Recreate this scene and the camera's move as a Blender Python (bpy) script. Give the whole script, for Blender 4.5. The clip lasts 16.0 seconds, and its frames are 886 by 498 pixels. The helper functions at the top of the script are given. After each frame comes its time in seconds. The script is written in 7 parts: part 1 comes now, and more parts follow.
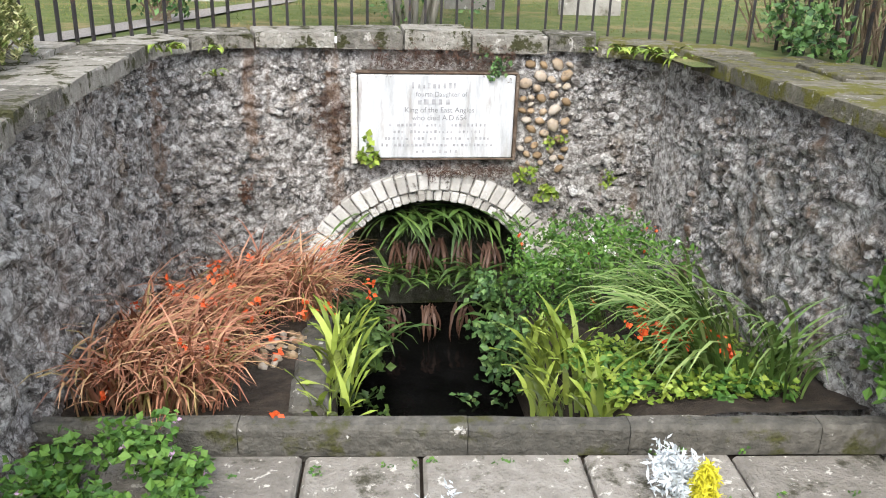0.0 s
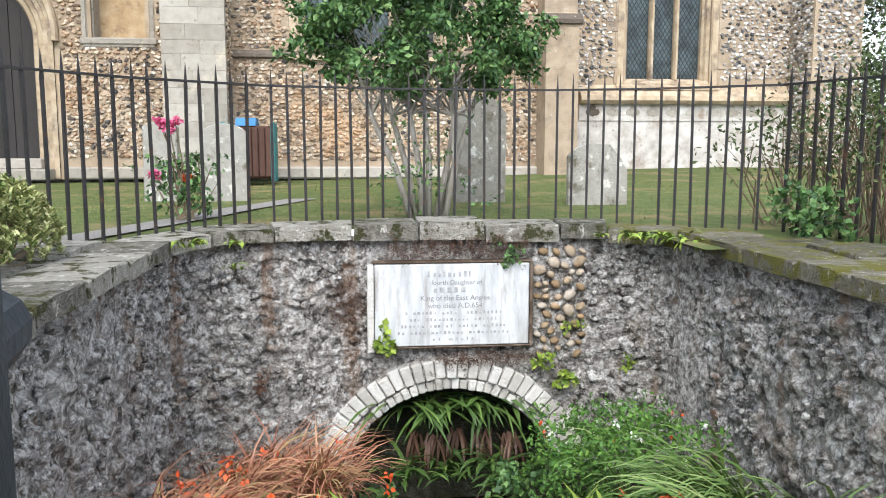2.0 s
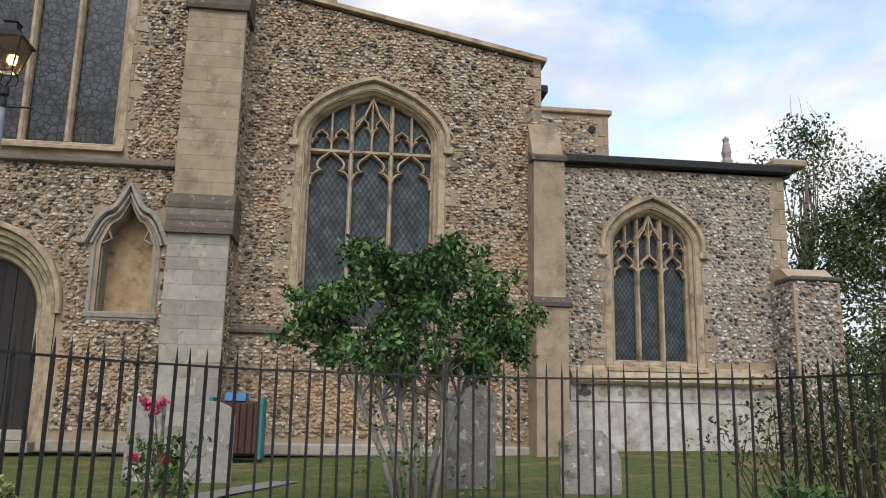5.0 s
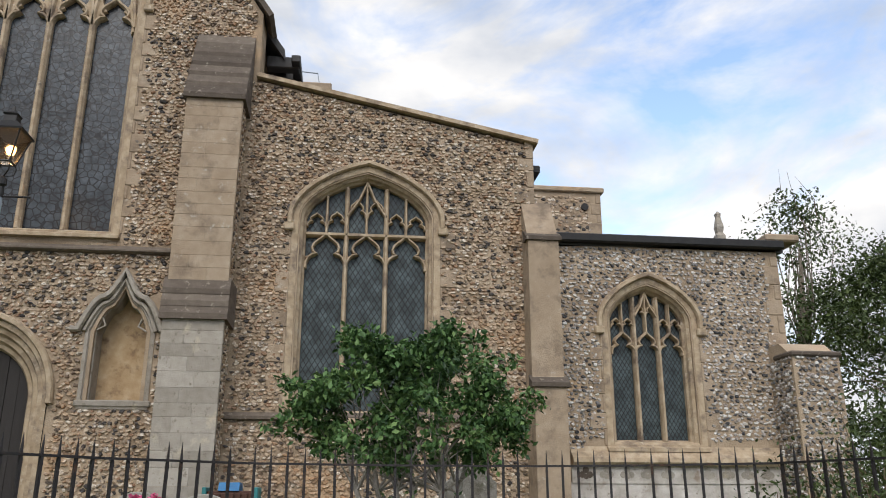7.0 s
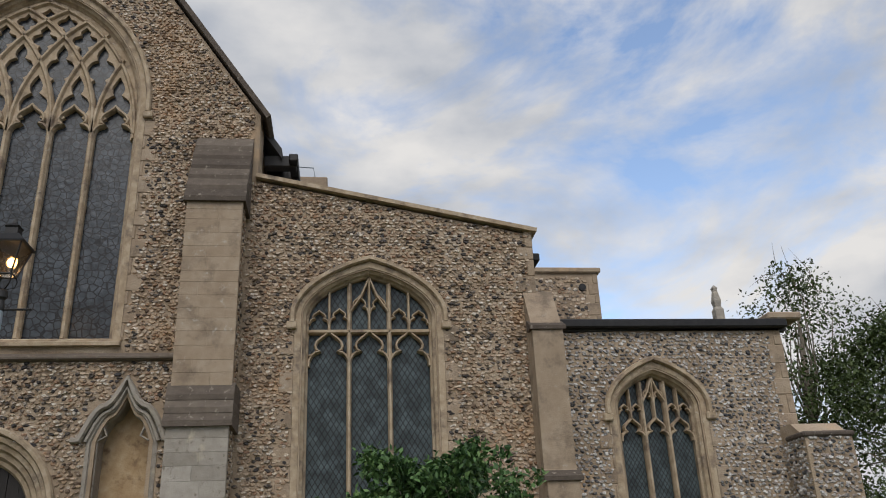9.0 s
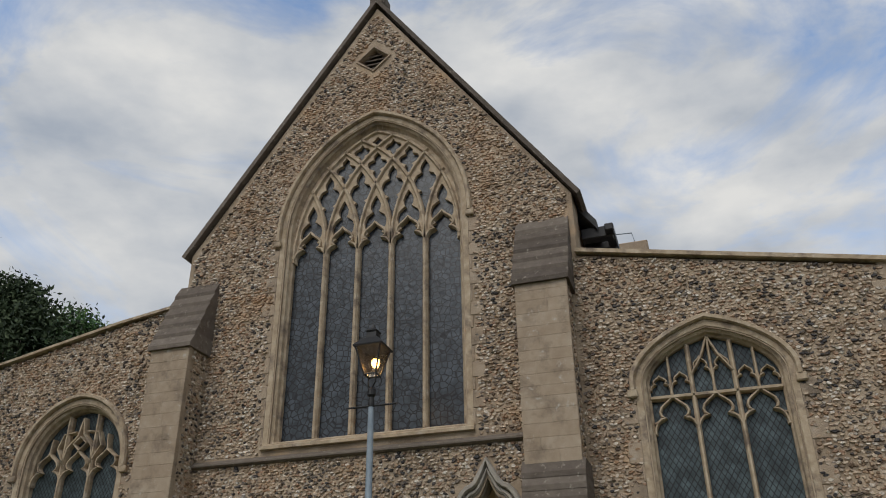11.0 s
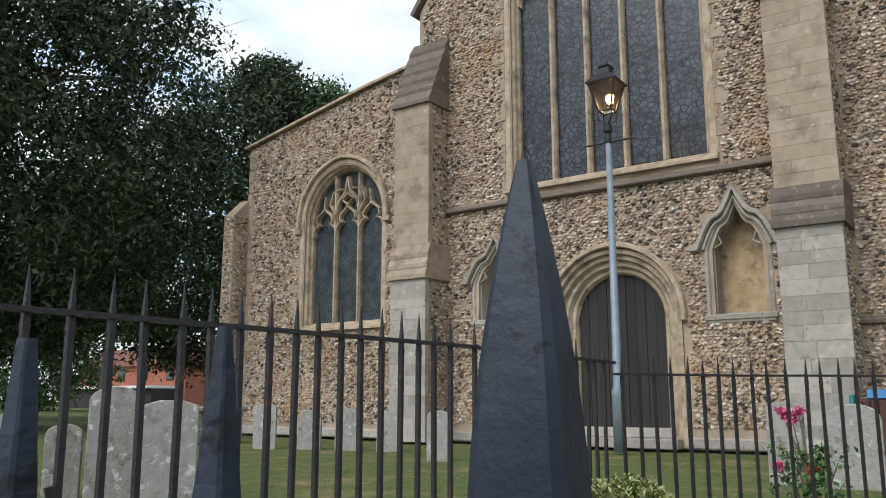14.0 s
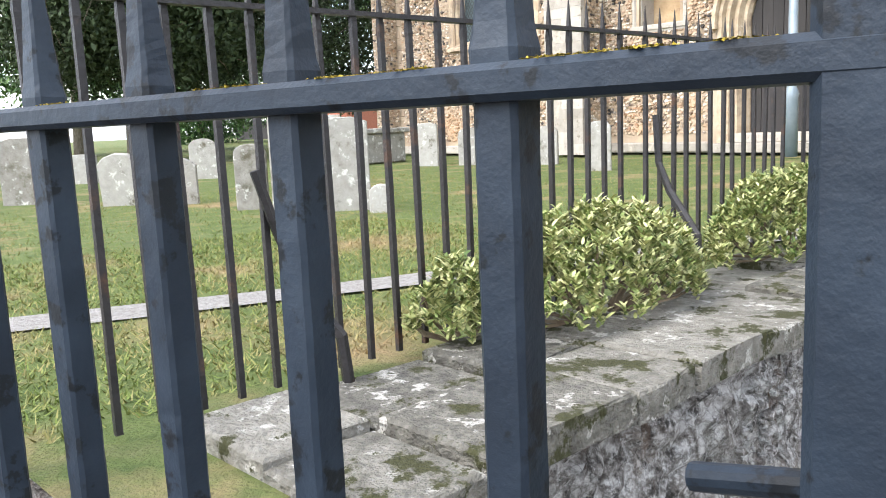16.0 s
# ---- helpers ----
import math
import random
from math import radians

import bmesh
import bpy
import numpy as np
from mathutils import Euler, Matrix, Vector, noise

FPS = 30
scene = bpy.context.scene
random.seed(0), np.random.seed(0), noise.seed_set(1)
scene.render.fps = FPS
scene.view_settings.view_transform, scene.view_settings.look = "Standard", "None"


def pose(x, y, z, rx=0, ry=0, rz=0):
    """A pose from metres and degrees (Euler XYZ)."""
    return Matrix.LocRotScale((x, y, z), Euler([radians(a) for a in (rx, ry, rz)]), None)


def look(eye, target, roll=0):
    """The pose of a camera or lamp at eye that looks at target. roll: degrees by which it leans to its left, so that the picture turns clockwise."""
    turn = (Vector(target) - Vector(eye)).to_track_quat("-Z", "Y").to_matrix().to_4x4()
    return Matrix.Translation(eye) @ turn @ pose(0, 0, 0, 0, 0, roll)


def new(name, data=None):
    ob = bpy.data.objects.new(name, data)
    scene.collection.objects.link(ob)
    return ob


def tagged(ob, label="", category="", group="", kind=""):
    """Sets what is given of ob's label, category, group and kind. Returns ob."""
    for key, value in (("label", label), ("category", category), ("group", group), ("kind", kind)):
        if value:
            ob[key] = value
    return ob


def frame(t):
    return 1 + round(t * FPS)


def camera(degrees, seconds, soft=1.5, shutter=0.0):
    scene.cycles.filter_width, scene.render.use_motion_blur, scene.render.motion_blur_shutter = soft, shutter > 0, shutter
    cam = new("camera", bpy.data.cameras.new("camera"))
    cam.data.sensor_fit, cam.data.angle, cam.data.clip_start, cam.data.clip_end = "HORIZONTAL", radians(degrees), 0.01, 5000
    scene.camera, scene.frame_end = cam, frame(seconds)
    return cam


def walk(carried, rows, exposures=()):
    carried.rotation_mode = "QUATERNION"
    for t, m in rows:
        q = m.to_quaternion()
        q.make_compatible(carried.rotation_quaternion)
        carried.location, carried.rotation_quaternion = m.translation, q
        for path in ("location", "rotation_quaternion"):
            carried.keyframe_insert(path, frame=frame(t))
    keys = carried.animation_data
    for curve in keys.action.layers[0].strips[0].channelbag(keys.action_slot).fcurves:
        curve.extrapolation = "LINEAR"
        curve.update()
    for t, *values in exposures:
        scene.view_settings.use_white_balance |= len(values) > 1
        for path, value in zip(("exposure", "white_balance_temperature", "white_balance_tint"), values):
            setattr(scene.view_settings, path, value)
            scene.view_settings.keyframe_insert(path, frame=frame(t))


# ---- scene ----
EXPOSURES = ((0.0, 1.73, 6500, 10), (1.5, 1.58, 6350, 9), (2.5, 1.56, 6150, 8), (3.5, 1.14, 6150, 8), (4.5, 0.42, 6400, 10), (7.5, 0.36, 6500, 10), (9.0, -0.1, 6500, 10), (10.2, -0.18, 6450, 8),
             (12.5, -0.08, 6450, 8), (13.5, 0.38, 6350, 9), (14.5, 0.98, 6000, 6), (15.5, 1.95, 6150, 8), (16.0, 2.06, 6300, 10))
# camera: seconds, eye x y z, turn to the left, tilt up, lean (degrees)
cam = camera(57.18, 16.0, soft=1.0)
ROWS = (
    (0, 0.072, 0.082, 0.610, -7.47, -20.72, 1.65),
    (0.5, 0.070, 0.080, 0.613, -7.28, -16.01, 1.16),
    (1, 0.065, 0.083, 0.599, -7.24, -11.50, 0.52),
    (1.5, 0.057, 0.091, 0.593, -7.09, -9.10, 0.30),
    (2, 0.051, 0.106, 0.586, -6.32, -7.39, 0.07),
    (2.5, 0.053, 0.099, 0.582, -6.21, -7.35, -0.10),
    (3, 0.041, 0.126, 0.572, -6.46, -4.59, 0.06),
    (3.5, 0.034, 0.142, 0.591, -6.72, 3.06, 0.36),
    (4, 0.032, 0.142, 0.595, -6.76, 7.77, 0.39),
    (4.5, 0.049, 0.115, 0.604, -6.76, 9.65, 0.71),
    (5, 0.082, 0.103, 0.691, -6.57, 11.58, 1.12),
    (5.4, 0.100, 0.100, 0.704, -6.67, 12.66, 0.92),
    (6.1, 0.100, 0.100, 0.726, -6.67, 14.54, 0.56),
    (6.8, 0.100, 0.100, 0.749, -6.67, 16.43, 0.20),
    (7.3, 0.053, 0.094, 0.765, -6.98, 17.78, -0.06),
    (7.5, 0.045, 0.099, 0.775, -6.85, 18.14, -0.15),
    (8, 0.028, 0.091, 0.870, -7.08, 19.65, -0.60),
    (8.5, 0.077, 0.047, 0.967, -6.63, 20.91, -0.99),
    (9, -0.121, 0.037, 1.061, -7.62, 22.31, -2.48),
    (9.5, -0.259, 0.028, 1.101, -7.22, 25.08, -5.35),
    (10, -0.226, -0.002, 1.074, 2.76, 26.78, -4.10),
    (10.2, -0.112, -0.083, 1.092, 7.14, 26.98, -2.99),
    (12.3, 0.110, 0.029, 0.917, 24.15, 28.69, -0.08),
    (12.5, 0.126, 0.007, 0.932, 25.35, 28.13, 0.10),
    (13, 0.132, -0.019, 0.906, 28.41, 22.03, 0.37),
    (13.5, 0.123, -0.013, 0.869, 31.96, 15.64, 0.35),
    (14, 0.131, -0.051, 0.826, 35.30, 10.52, 0.00),
    (14.5, 0.109, -0.047, 0.797, 37.82, 5.10, -0.11),
    (15, 0.098, -0.049, 0.773, 39.62, 0.23, -1.03),
    (15.5, 0.087, -0.059, 0.749, 42.44, -4.07, -1.66),
    (16, 0.077, -0.073, 0.720, 46.38, -8.70, -2.49),
)


def aim(x, y, z, turn, tilt, lean):
    a, b = radians(turn), radians(tilt)
    d = Vector((-math.sin(a) * math.cos(b), math.cos(a) * math.cos(b), math.sin(b)))
    eye = Vector((x, y, z))
    return look(eye, eye + d, lean)


walk(cam, [(r[0], aim(*r[1:])) for r in ROWS], exposures=EXPOSURES)

# ---- sky and sun ----
world = bpy.data.worlds.new("sky")
scene.world = world
world.use_nodes = True
wt = world.node_tree
for n in list(wt.nodes):
    wt.nodes.remove(n)
w_out = wt.nodes.new("ShaderNodeOutputWorld")
w_sky = wt.nodes.new("ShaderNodeTexSky")
w_sky.sky_type, w_sky.sun_disc = "NISHITA", False
w_sky.sun_elevation, w_sky.sun_rotation = radians(46), radians(192)
w_b1 = wt.nodes.new("ShaderNodeBackground")
w_b1.inputs["Strength"].default_value = 0.25
w_hs = wt.nodes.new("ShaderNodeHueSaturation")
w_hs.inputs["Saturation"].default_value = 0.95
wt.links.new(w_sky.outputs[0], w_hs.inputs["Color"])
wt.links.new(w_hs.outputs[0], w_b1.inputs["Color"])
w_tc = wt.nodes.new("ShaderNodeTexCoord")
w_map = wt.nodes.new("ShaderNodeMapping")
w_map.inputs["Scale"].default_value = (-1.0, 1.0, 2.1)
w_map.inputs["Location"].default_value = (0.31, 0.12, 0.42)
wt.links.new(w_tc.outputs["Generated"], w_map.inputs[0])
w_n = wt.nodes.new("ShaderNodeTexNoise")
w_n.inputs["Scale"].default_value, w_n.inputs["Detail"].default_value = 2.6, 7.0
w_n.inputs["Roughness"].default_value, w_n.inputs["Distortion"].default_value = 0.58, 0.5
wt.links.new(w_map.outputs[0], w_n.inputs["Vector"])
w_r = wt.nodes.new("ShaderNodeValToRGB")
w_r.color_ramp.elements[0].position, w_r.color_ramp.elements[0].color = 0.34, (0.0, 0.0, 0.0, 1)
w_r.color_ramp.elements[1].position, w_r.color_ramp.elements[1].color = 0.49, (1, 1, 1, 1)
wt.links.new(w_n.outputs["Fac"], w_r.inputs[0])
w_n2 = wt.nodes.new("ShaderNodeTexNoise")
w_n2.inputs["Scale"].default_value, w_n2.inputs["Detail"].default_value = 4.2, 7.0
wt.links.new(w_map.outputs[0], w_n2.inputs["Vector"])
w_c = wt.nodes.new("ShaderNodeValToRGB")
w_c.color_ramp.elements[0].position, w_c.color_ramp.elements[0].color = 0.36, (0.5, 0.55, 0.64, 1)
w_c.color_ramp.elements[1].position, w_c.color_ramp.elements[1].color = 0.64, (0.98, 0.96, 0.94, 1)
wt.links.new(w_n2.outputs["Fac"], w_c.inputs[0])
w_b2 = wt.nodes.new("ShaderNodeBackground")
w_b2.inputs["Strength"].default_value = 0.85
wt.links.new(w_c.outputs[0], w_b2.inputs["Color"])
w_m = wt.nodes.new("ShaderNodeMixShader")
wt.links.new(w_r.outputs[0], w_m.inputs[0])
wt.links.new(w_b1.outputs[0], w_m.inputs[1])
wt.links.new(w_b2.outputs[0], w_m.inputs[2])
wt.links.new(w_m.outputs[0], w_out.inputs[0])

sun = new("sun", bpy.data.lights.new("sun", "SUN"))
sun.data.energy, sun.data.angle, sun.data.color = 1.45, radians(38), (1.0, 0.955, 0.89)
sun.matrix_world = look((-3, -14, 15), (0, 0, 0))

# ---- materials ----
def mat(name, stops, scale=4.0, rough=0.85, bump=0.3, bscale=40.0, spot=None, spots=(0.6, 0.7), sscale=6.0, metal=0.0,
        island=0.0, obj=0.0, stretch=(1, 1, 1), detail=6.0, spec=0.3, moss=None, mossat=(0.55, 0.7), mscale=2.2, bdist=0.02):
    """A surface: a noise through colour stops, a second patchy colour, a third one, relief, and a change from piece to piece."""
    m = bpy.data.materials.new(name)
    m.use_nodes = True
    nt = m.node_tree
    b = nt.nodes["Principled BSDF"]
    b.inputs["Roughness"].default_value, b.inputs["Metallic"].default_value = rough, metal
    b.inputs["Specular IOR Level"].default_value = spec
    tc = nt.nodes.new("ShaderNodeTexCoord")
    mp = nt.nodes.new("ShaderNodeMapping")
    mp.inputs["Scale"].default_value = stretch
    geo = nt.nodes.new("ShaderNodeNewGeometry")
    nt.links.new(geo.outputs["Position"], mp.inputs[0])

    def noise_of(s, d=detail, r=0.6):
        n = nt.nodes.new("ShaderNodeTexNoise")
        n.inputs["Scale"].default_value, n.inputs["Detail"].default_value, n.inputs["Roughness"].default_value = s, d, r
        nt.links.new(mp.outputs[0], n.inputs["Vector"])
        return n.outputs["Fac"]

    def ramp(fac, pts):
        r = nt.nodes.new("ShaderNodeValToRGB")
        while len(r.color_ramp.elements) < len(pts):
            r.color_ramp.elements.new(0.5)
        for e, (p, c) in zip(r.color_ramp.elements, pts):
            e.position, e.color = p, (*c, 1)
        nt.links.new(fac, r.inputs[0])
        return r.outputs[0]

    def mix(fac, a, c):
        x = nt.nodes.new("ShaderNodeMix")
        x.data_type = "RGBA"
        nt.links.new(fac, x.inputs["Factor"])
        nt.links.new(a, x.inputs["A"])
        if isinstance(c, tuple):
            x.inputs["B"].default_value = (*c, 1)
        else:
            nt.links.new(c, x.inputs["B"])
        return x.outputs["Result"]

    fac = noise_of(scale)
    if island or obj:
        src = geo.outputs["Random Per Island"] if island else nt.nodes.new("ShaderNodeObjectInfo").outputs["Random"]
        k = island or obj
        mm = nt.nodes.new("ShaderNodeMath")
        mm.operation = "MULTIPLY_ADD"
        nt.links.new(src, mm.inputs[0])
        mm.inputs[1].default_value = k
        add = nt.nodes.new("ShaderNodeMath")
        add.operation = "MULTIPLY_ADD"
        nt.links.new(fac, add.inputs[0])
        add.inputs[1].default_value, add.inputs[2].default_value = 1.0 - k * 0.5, -0.25 * k
        nt.links.new(add.outputs[0], mm.inputs[2])
        fac = mm.outputs[0]
    n = len(stops)
    pts = [(0.28 + 0.46 * i / max(1, n - 1), c) for i, c in enumerate(stops)]
    if island or obj:
        pts = [(0.1 + 0.8 * i / max(1, n - 1), c) for i, c in enumerate(stops)]
    col = ramp(fac, pts)
    if spot:
        f2 = ramp(noise_of(sscale, 5.0, 0.65), [(spots[0], (0, 0, 0)), (spots[1], (1, 1, 1))])
        col = mix(f2, col, spot)
    if moss:
        f3 = ramp(noise_of(mscale, 8.0, 0.7), [(mossat[0], (0, 0, 0)), (mossat[1], (1, 1, 1))])
        col = mix(f3, col, moss)
    nt.links.new(col, b.inputs["Base Color"])
    if bump:
        bp = nt.nodes.new("ShaderNodeBump")
        bp.inputs["Strength"].default_value, bp.inputs["Distance"].default_value = bump, bdist
        nt.links.new(noise_of(bscale, 4.0), bp.inputs["Height"])
        nt.links.new(bp.outputs[0], b.inputs["Normal"])
    return m


def leaf_mat(name, stops, rough=0.55):
    return mat(name, stops, scale=3.0, rough=rough, bump=0.0, island=0.7, spec=0.35)


M_MORTAR = mat("flint_mortar", [(0.22, 0.165, 0.115), (0.38, 0.295, 0.21), (0.5, 0.405, 0.305)], 1.3, 0.95, 0.8, 30, spot=(0.5, 0.35, 0.22), sscale=0.7, detail=9)
M_FLINT = mat("flint", [(0.05, 0.045, 0.045), (0.15, 0.125, 0.105), (0.4, 0.295, 0.2), (0.52, 0.415, 0.31), (0.26, 0.145, 0.085), (0.48, 0.37, 0.265), (0.74, 0.67, 0.58), (0.2, 0.16, 0.13), (0.56, 0.45, 0.34)], 14, 0.65, 0.5, 60, island=0.9, spec=0.35, spot=(0.46, 0.275, 0.14), spots=(0.5, 0.85), sscale=0.7)
M_FLINT_GREY = mat("grey_flint", [(0.05, 0.05, 0.055), (0.16, 0.155, 0.155), (0.37, 0.335, 0.305), (0.56, 0.53, 0.505), (0.27, 0.22, 0.19), (0.46, 0.43, 0.41), (0.76, 0.74, 0.72), (0.18, 0.175, 0.175)], 14, 0.65, 0.5, 60, island=0.9, spec=0.35)
M_ASHLAR = mat("limestone", [(0.27, 0.2, 0.138), (0.38, 0.295, 0.212), (0.47, 0.385, 0.295)], 5.0, 0.9, 0.6, 60, spot=(0.2, 0.155, 0.115), spots=(0.5, 0.7), sscale=2.4, obj=0.2, moss=(0.5, 0.455, 0.39), mossat=(0.6, 0.72), mscale=6, detail=10)
M_ASHLAR_GREY = mat("grey_limestone", [(0.24, 0.215, 0.18), (0.36, 0.325, 0.28), (0.48, 0.44, 0.39)], 7.0, 0.9, 0.6, 60, spot=(0.58, 0.5, 0.38), spots=(0.58, 0.75), sscale=3.0, obj=0.45, moss=(0.2, 0.175, 0.14), mossat=(0.58, 0.68), mscale=9, detail=10)
M_TRACERY = mat("tracery_limestone", [(0.3, 0.225, 0.15), (0.44, 0.345, 0.24), (0.54, 0.45, 0.335)], 5.0, 0.9, 0.4, 50, spot=(0.2, 0.155, 0.12), spots=(0.52, 0.68), sscale=2.6, moss=(0.6, 0.53, 0.43), mossat=(0.6, 0.72), mscale=7, detail=10)
M_SLATE_STONE = mat("weathered_slabs", [(0.07, 0.056, 0.045), (0.13, 0.105, 0.085), (0.21, 0.175, 0.142)], 6.0, 0.9, 0.7, 50, obj=0.5, spot=(0.32, 0.28, 0.23), spots=(0.6, 0.7), sscale=9, detail=10)
M_PLASTER = mat("ochre_plaster", [(0.32, 0.215, 0.12), (0.42, 0.3, 0.175), (0.5, 0.39, 0.26)], 5.0, 0.95, 0.4, 40, spot=(0.2, 0.13, 0.08), spots=(0.54, 0.7), sscale=4.0, moss=(0.52, 0.47, 0.38), mossat=(0.66, 0.74), mscale=6)
M_LIME = mat("limewash", [(0.3, 0.265, 0.23), (0.5, 0.465, 0.43), (0.7, 0.67, 0.64)], 3.5, 0.95, 0.5, 30, spot=(0.3, 0.24, 0.19), spots=(0.56, 0.7), sscale=2.6, detail=10, moss=(0.22, 0.18, 0.15), mossat=(0.62, 0.7), mscale=8)
M_LEAD = mat("lead", [(0.012, 0.012, 0.013), (0.03, 0.03, 0.032)], 5.0, 0.6, 0.1, 30)
# black of the gutters, also painted in for unlit openings
M_GUTTER_INSIDE = mat("black_gutter_and_dark_inside", [(0.012, 0.012, 0.013), (0.03, 0.028, 0.028)], 8.0, 0.5, 0.1, 40)
M_OAK = mat("dark_oak", [(0.02, 0.018, 0.018), (0.045, 0.04, 0.038)], 6.0, 0.7, 0.4, 30, stretch=(6, 6, 0.6), obj=0.4)
M_ROOF = mat("dark_roof", [(0.05, 0.05, 0.052), (0.1, 0.1, 0.1)], 3.0, 0.8, 0.3, 20)
M_IRON = mat("black_painted_iron", [(0.008, 0.0125, 0.02), (0.013, 0.0205, 0.032), (0.023, 0.034, 0.05)], 14, 0.5, 0.35, 110, spot=(0.005, 0.007, 0.01), spots=(0.57, 0.61), sscale=34, spec=0.32, bdist=0.0022, moss=(0.07, 0.085, 0.07), mossat=(0.69, 0.75), mscale=30, detail=9)
M_IRON_FAR = mat("rusty_black_iron", [(0.014, 0.013, 0.014), (0.03, 0.025, 0.024)], 14, 0.5, 0.3, 60, spot=(0.07, 0.035, 0.02), spots=(0.58, 0.7), sscale=9, spec=0.4)
M_LICHEN = mat("yellow_lichen", [(0.3, 0.22, 0.02), (0.48, 0.36, 0.05)], 60, 0.95, 0.8, 160)
M_RUST = mat("rust", [(0.1, 0.05, 0.03), (0.18, 0.1, 0.06)], 40, 0.9, 0.5, 90)
def rubble_mat(name, obj=0.0):
    """Weathered flint rubble: stones of mixed tone in warped cells, dark joints, lime-white patches and black stains."""
    m = bpy.data.materials.new(name)
    m.use_nodes = True
    nt = m.node_tree
    b = nt.nodes["Principled BSDF"]
    b.inputs["Roughness"].default_value, b.inputs["Specular IOR Level"].default_value = 0.92, 0.25
    pos = nt.nodes.new("ShaderNodeNewGeometry").outputs["Position"]

    def noise_of(s, d=8.0, r=0.65):
        n = nt.nodes.new("ShaderNodeTexNoise")
        n.inputs["Scale"].default_value, n.inputs["Detail"].default_value, n.inputs["Roughness"].default_value = s, d, r
        nt.links.new(pos, n.inputs["Vector"])
        return n

    def ramp(fac, pts):
        r = nt.nodes.new("ShaderNodeValToRGB")
        while len(r.color_ramp.elements) < len(pts):
            r.color_ramp.elements.new(0.5)
        for e, (p, c) in zip(r.color_ramp.elements, pts):
            e.position, e.color = p, (*c, 1)
        nt.links.new(fac, r.inputs[0])
        return r.outputs[0]

    def mix(fac, a, c, how="MIX"):
        x = nt.nodes.new("ShaderNodeMix")
        x.data_type, x.blend_type = "RGBA", how
        if isinstance(fac, float):
            x.inputs["Factor"].default_value = fac
        else:
            nt.links.new(fac, x.inputs["Factor"])
        for key, v in (("A", a), ("B", c)):
            if isinstance(v, tuple):
                x.inputs[key].default_value = (*v, 1)
            else:
                nt.links.new(v, x.inputs[key])
        return x.outputs["Result"]

    warp = mix(0.13, pos, noise_of(8.0, 7.0, 0.7).outputs["Color"], "ADD")

    def cells(scale, feature):
        v = nt.nodes.new("ShaderNodeTexVoronoi")
        v.feature = feature
        v.inputs["Scale"].default_value = scale
        nt.links.new(warp, v.inputs["Vector"])
        return v

    sep = nt.nodes.new("ShaderNodeSeparateColor")
    nt.links.new(cells(21.0, "F1").outputs["Color"], sep.inputs[0])
    tone = sep.outputs[0]
    if obj:
        tone = nt.nodes.new("ShaderNodeObjectInfo").outputs["Random"]
    stone = ramp(tone, [(0.0, (0.06, 0.054, 0.05)), (0.3, (0.25, 0.225, 0.205)), (0.55, (0.44, 0.41, 0.385)), (0.8, (0.62, 0.595, 0.57)), (1.0, (0.84, 0.83, 0.81))])
    lime = ramp(noise_of(26.0, 10.0, 0.7).outputs["Fac"], [(0.36, (0.06, 0.053, 0.048)), (0.47, (0.36, 0.33, 0.305)), (0.58, (0.86, 0.84, 0.815))])
    col = mix(ramp(noise_of(3.1, 9.0).outputs["Fac"], [(0.4, (0.45, 0.45, 0.45)), (0.58, (0.95, 0.95, 0.95))]), stone, lime)
    col = mix(ramp(noise_of(2.0, 7.0).outputs["Fac"], [(0.56, (0, 0, 0)), (0.68, (0.75, 0.75, 0.75))]), col, (0.33, 0.235, 0.16))
    joint = ramp(cells(21.0, "DISTANCE_TO_EDGE").outputs["Distance"], [(0.0, (0.6, 0.6, 0.6)), (0.1, (0, 0, 0))])
    if not obj:
        col = mix(joint, col, (0.09, 0.075, 0.06))
    col = mix(ramp(noise_of(11.0, 12.0, 0.75).outputs["Fac"], [(0.53, (0, 0, 0)), (0.6, (0.92, 0.92, 0.92))]), col, (0.045, 0.04, 0.035))
    col = mix(ramp(noise_of(40.0, 6.0, 0.7).outputs["Fac"], [(0.6, (0, 0, 0)), (0.68, (0.8, 0.8, 0.8))]), col, (0.84, 0.825, 0.8))
    run = nt.nodes.new("ShaderNodeMapping")
    run.inputs["Scale"].default_value = (1.0, 1.0, 0.1)
    nt.links.new(pos, run.inputs[0])
    streak = noise_of(4.5, 6.0, 0.6)
    nt.links.new(run.outputs[0], streak.inputs["Vector"])
    col = mix(ramp(streak.outputs["Fac"], [(0.57, (0, 0, 0)), (0.65, (0.6, 0.6, 0.6))]), col, (0.24, 0.135, 0.075))
    nt.links.new(col, b.inputs["Base Color"])
    bp = nt.nodes.new("ShaderNodeBump")
    bp.inputs["Strength"].default_value, bp.inputs["Distance"].default_value = 1.0, 0.04
    nt.links.new(noise_of(55.0, 6.0, 0.7).outputs["Fac"], bp.inputs["Height"])
    nt.links.new(bp.outputs[0], b.inputs["Normal"])
    return m


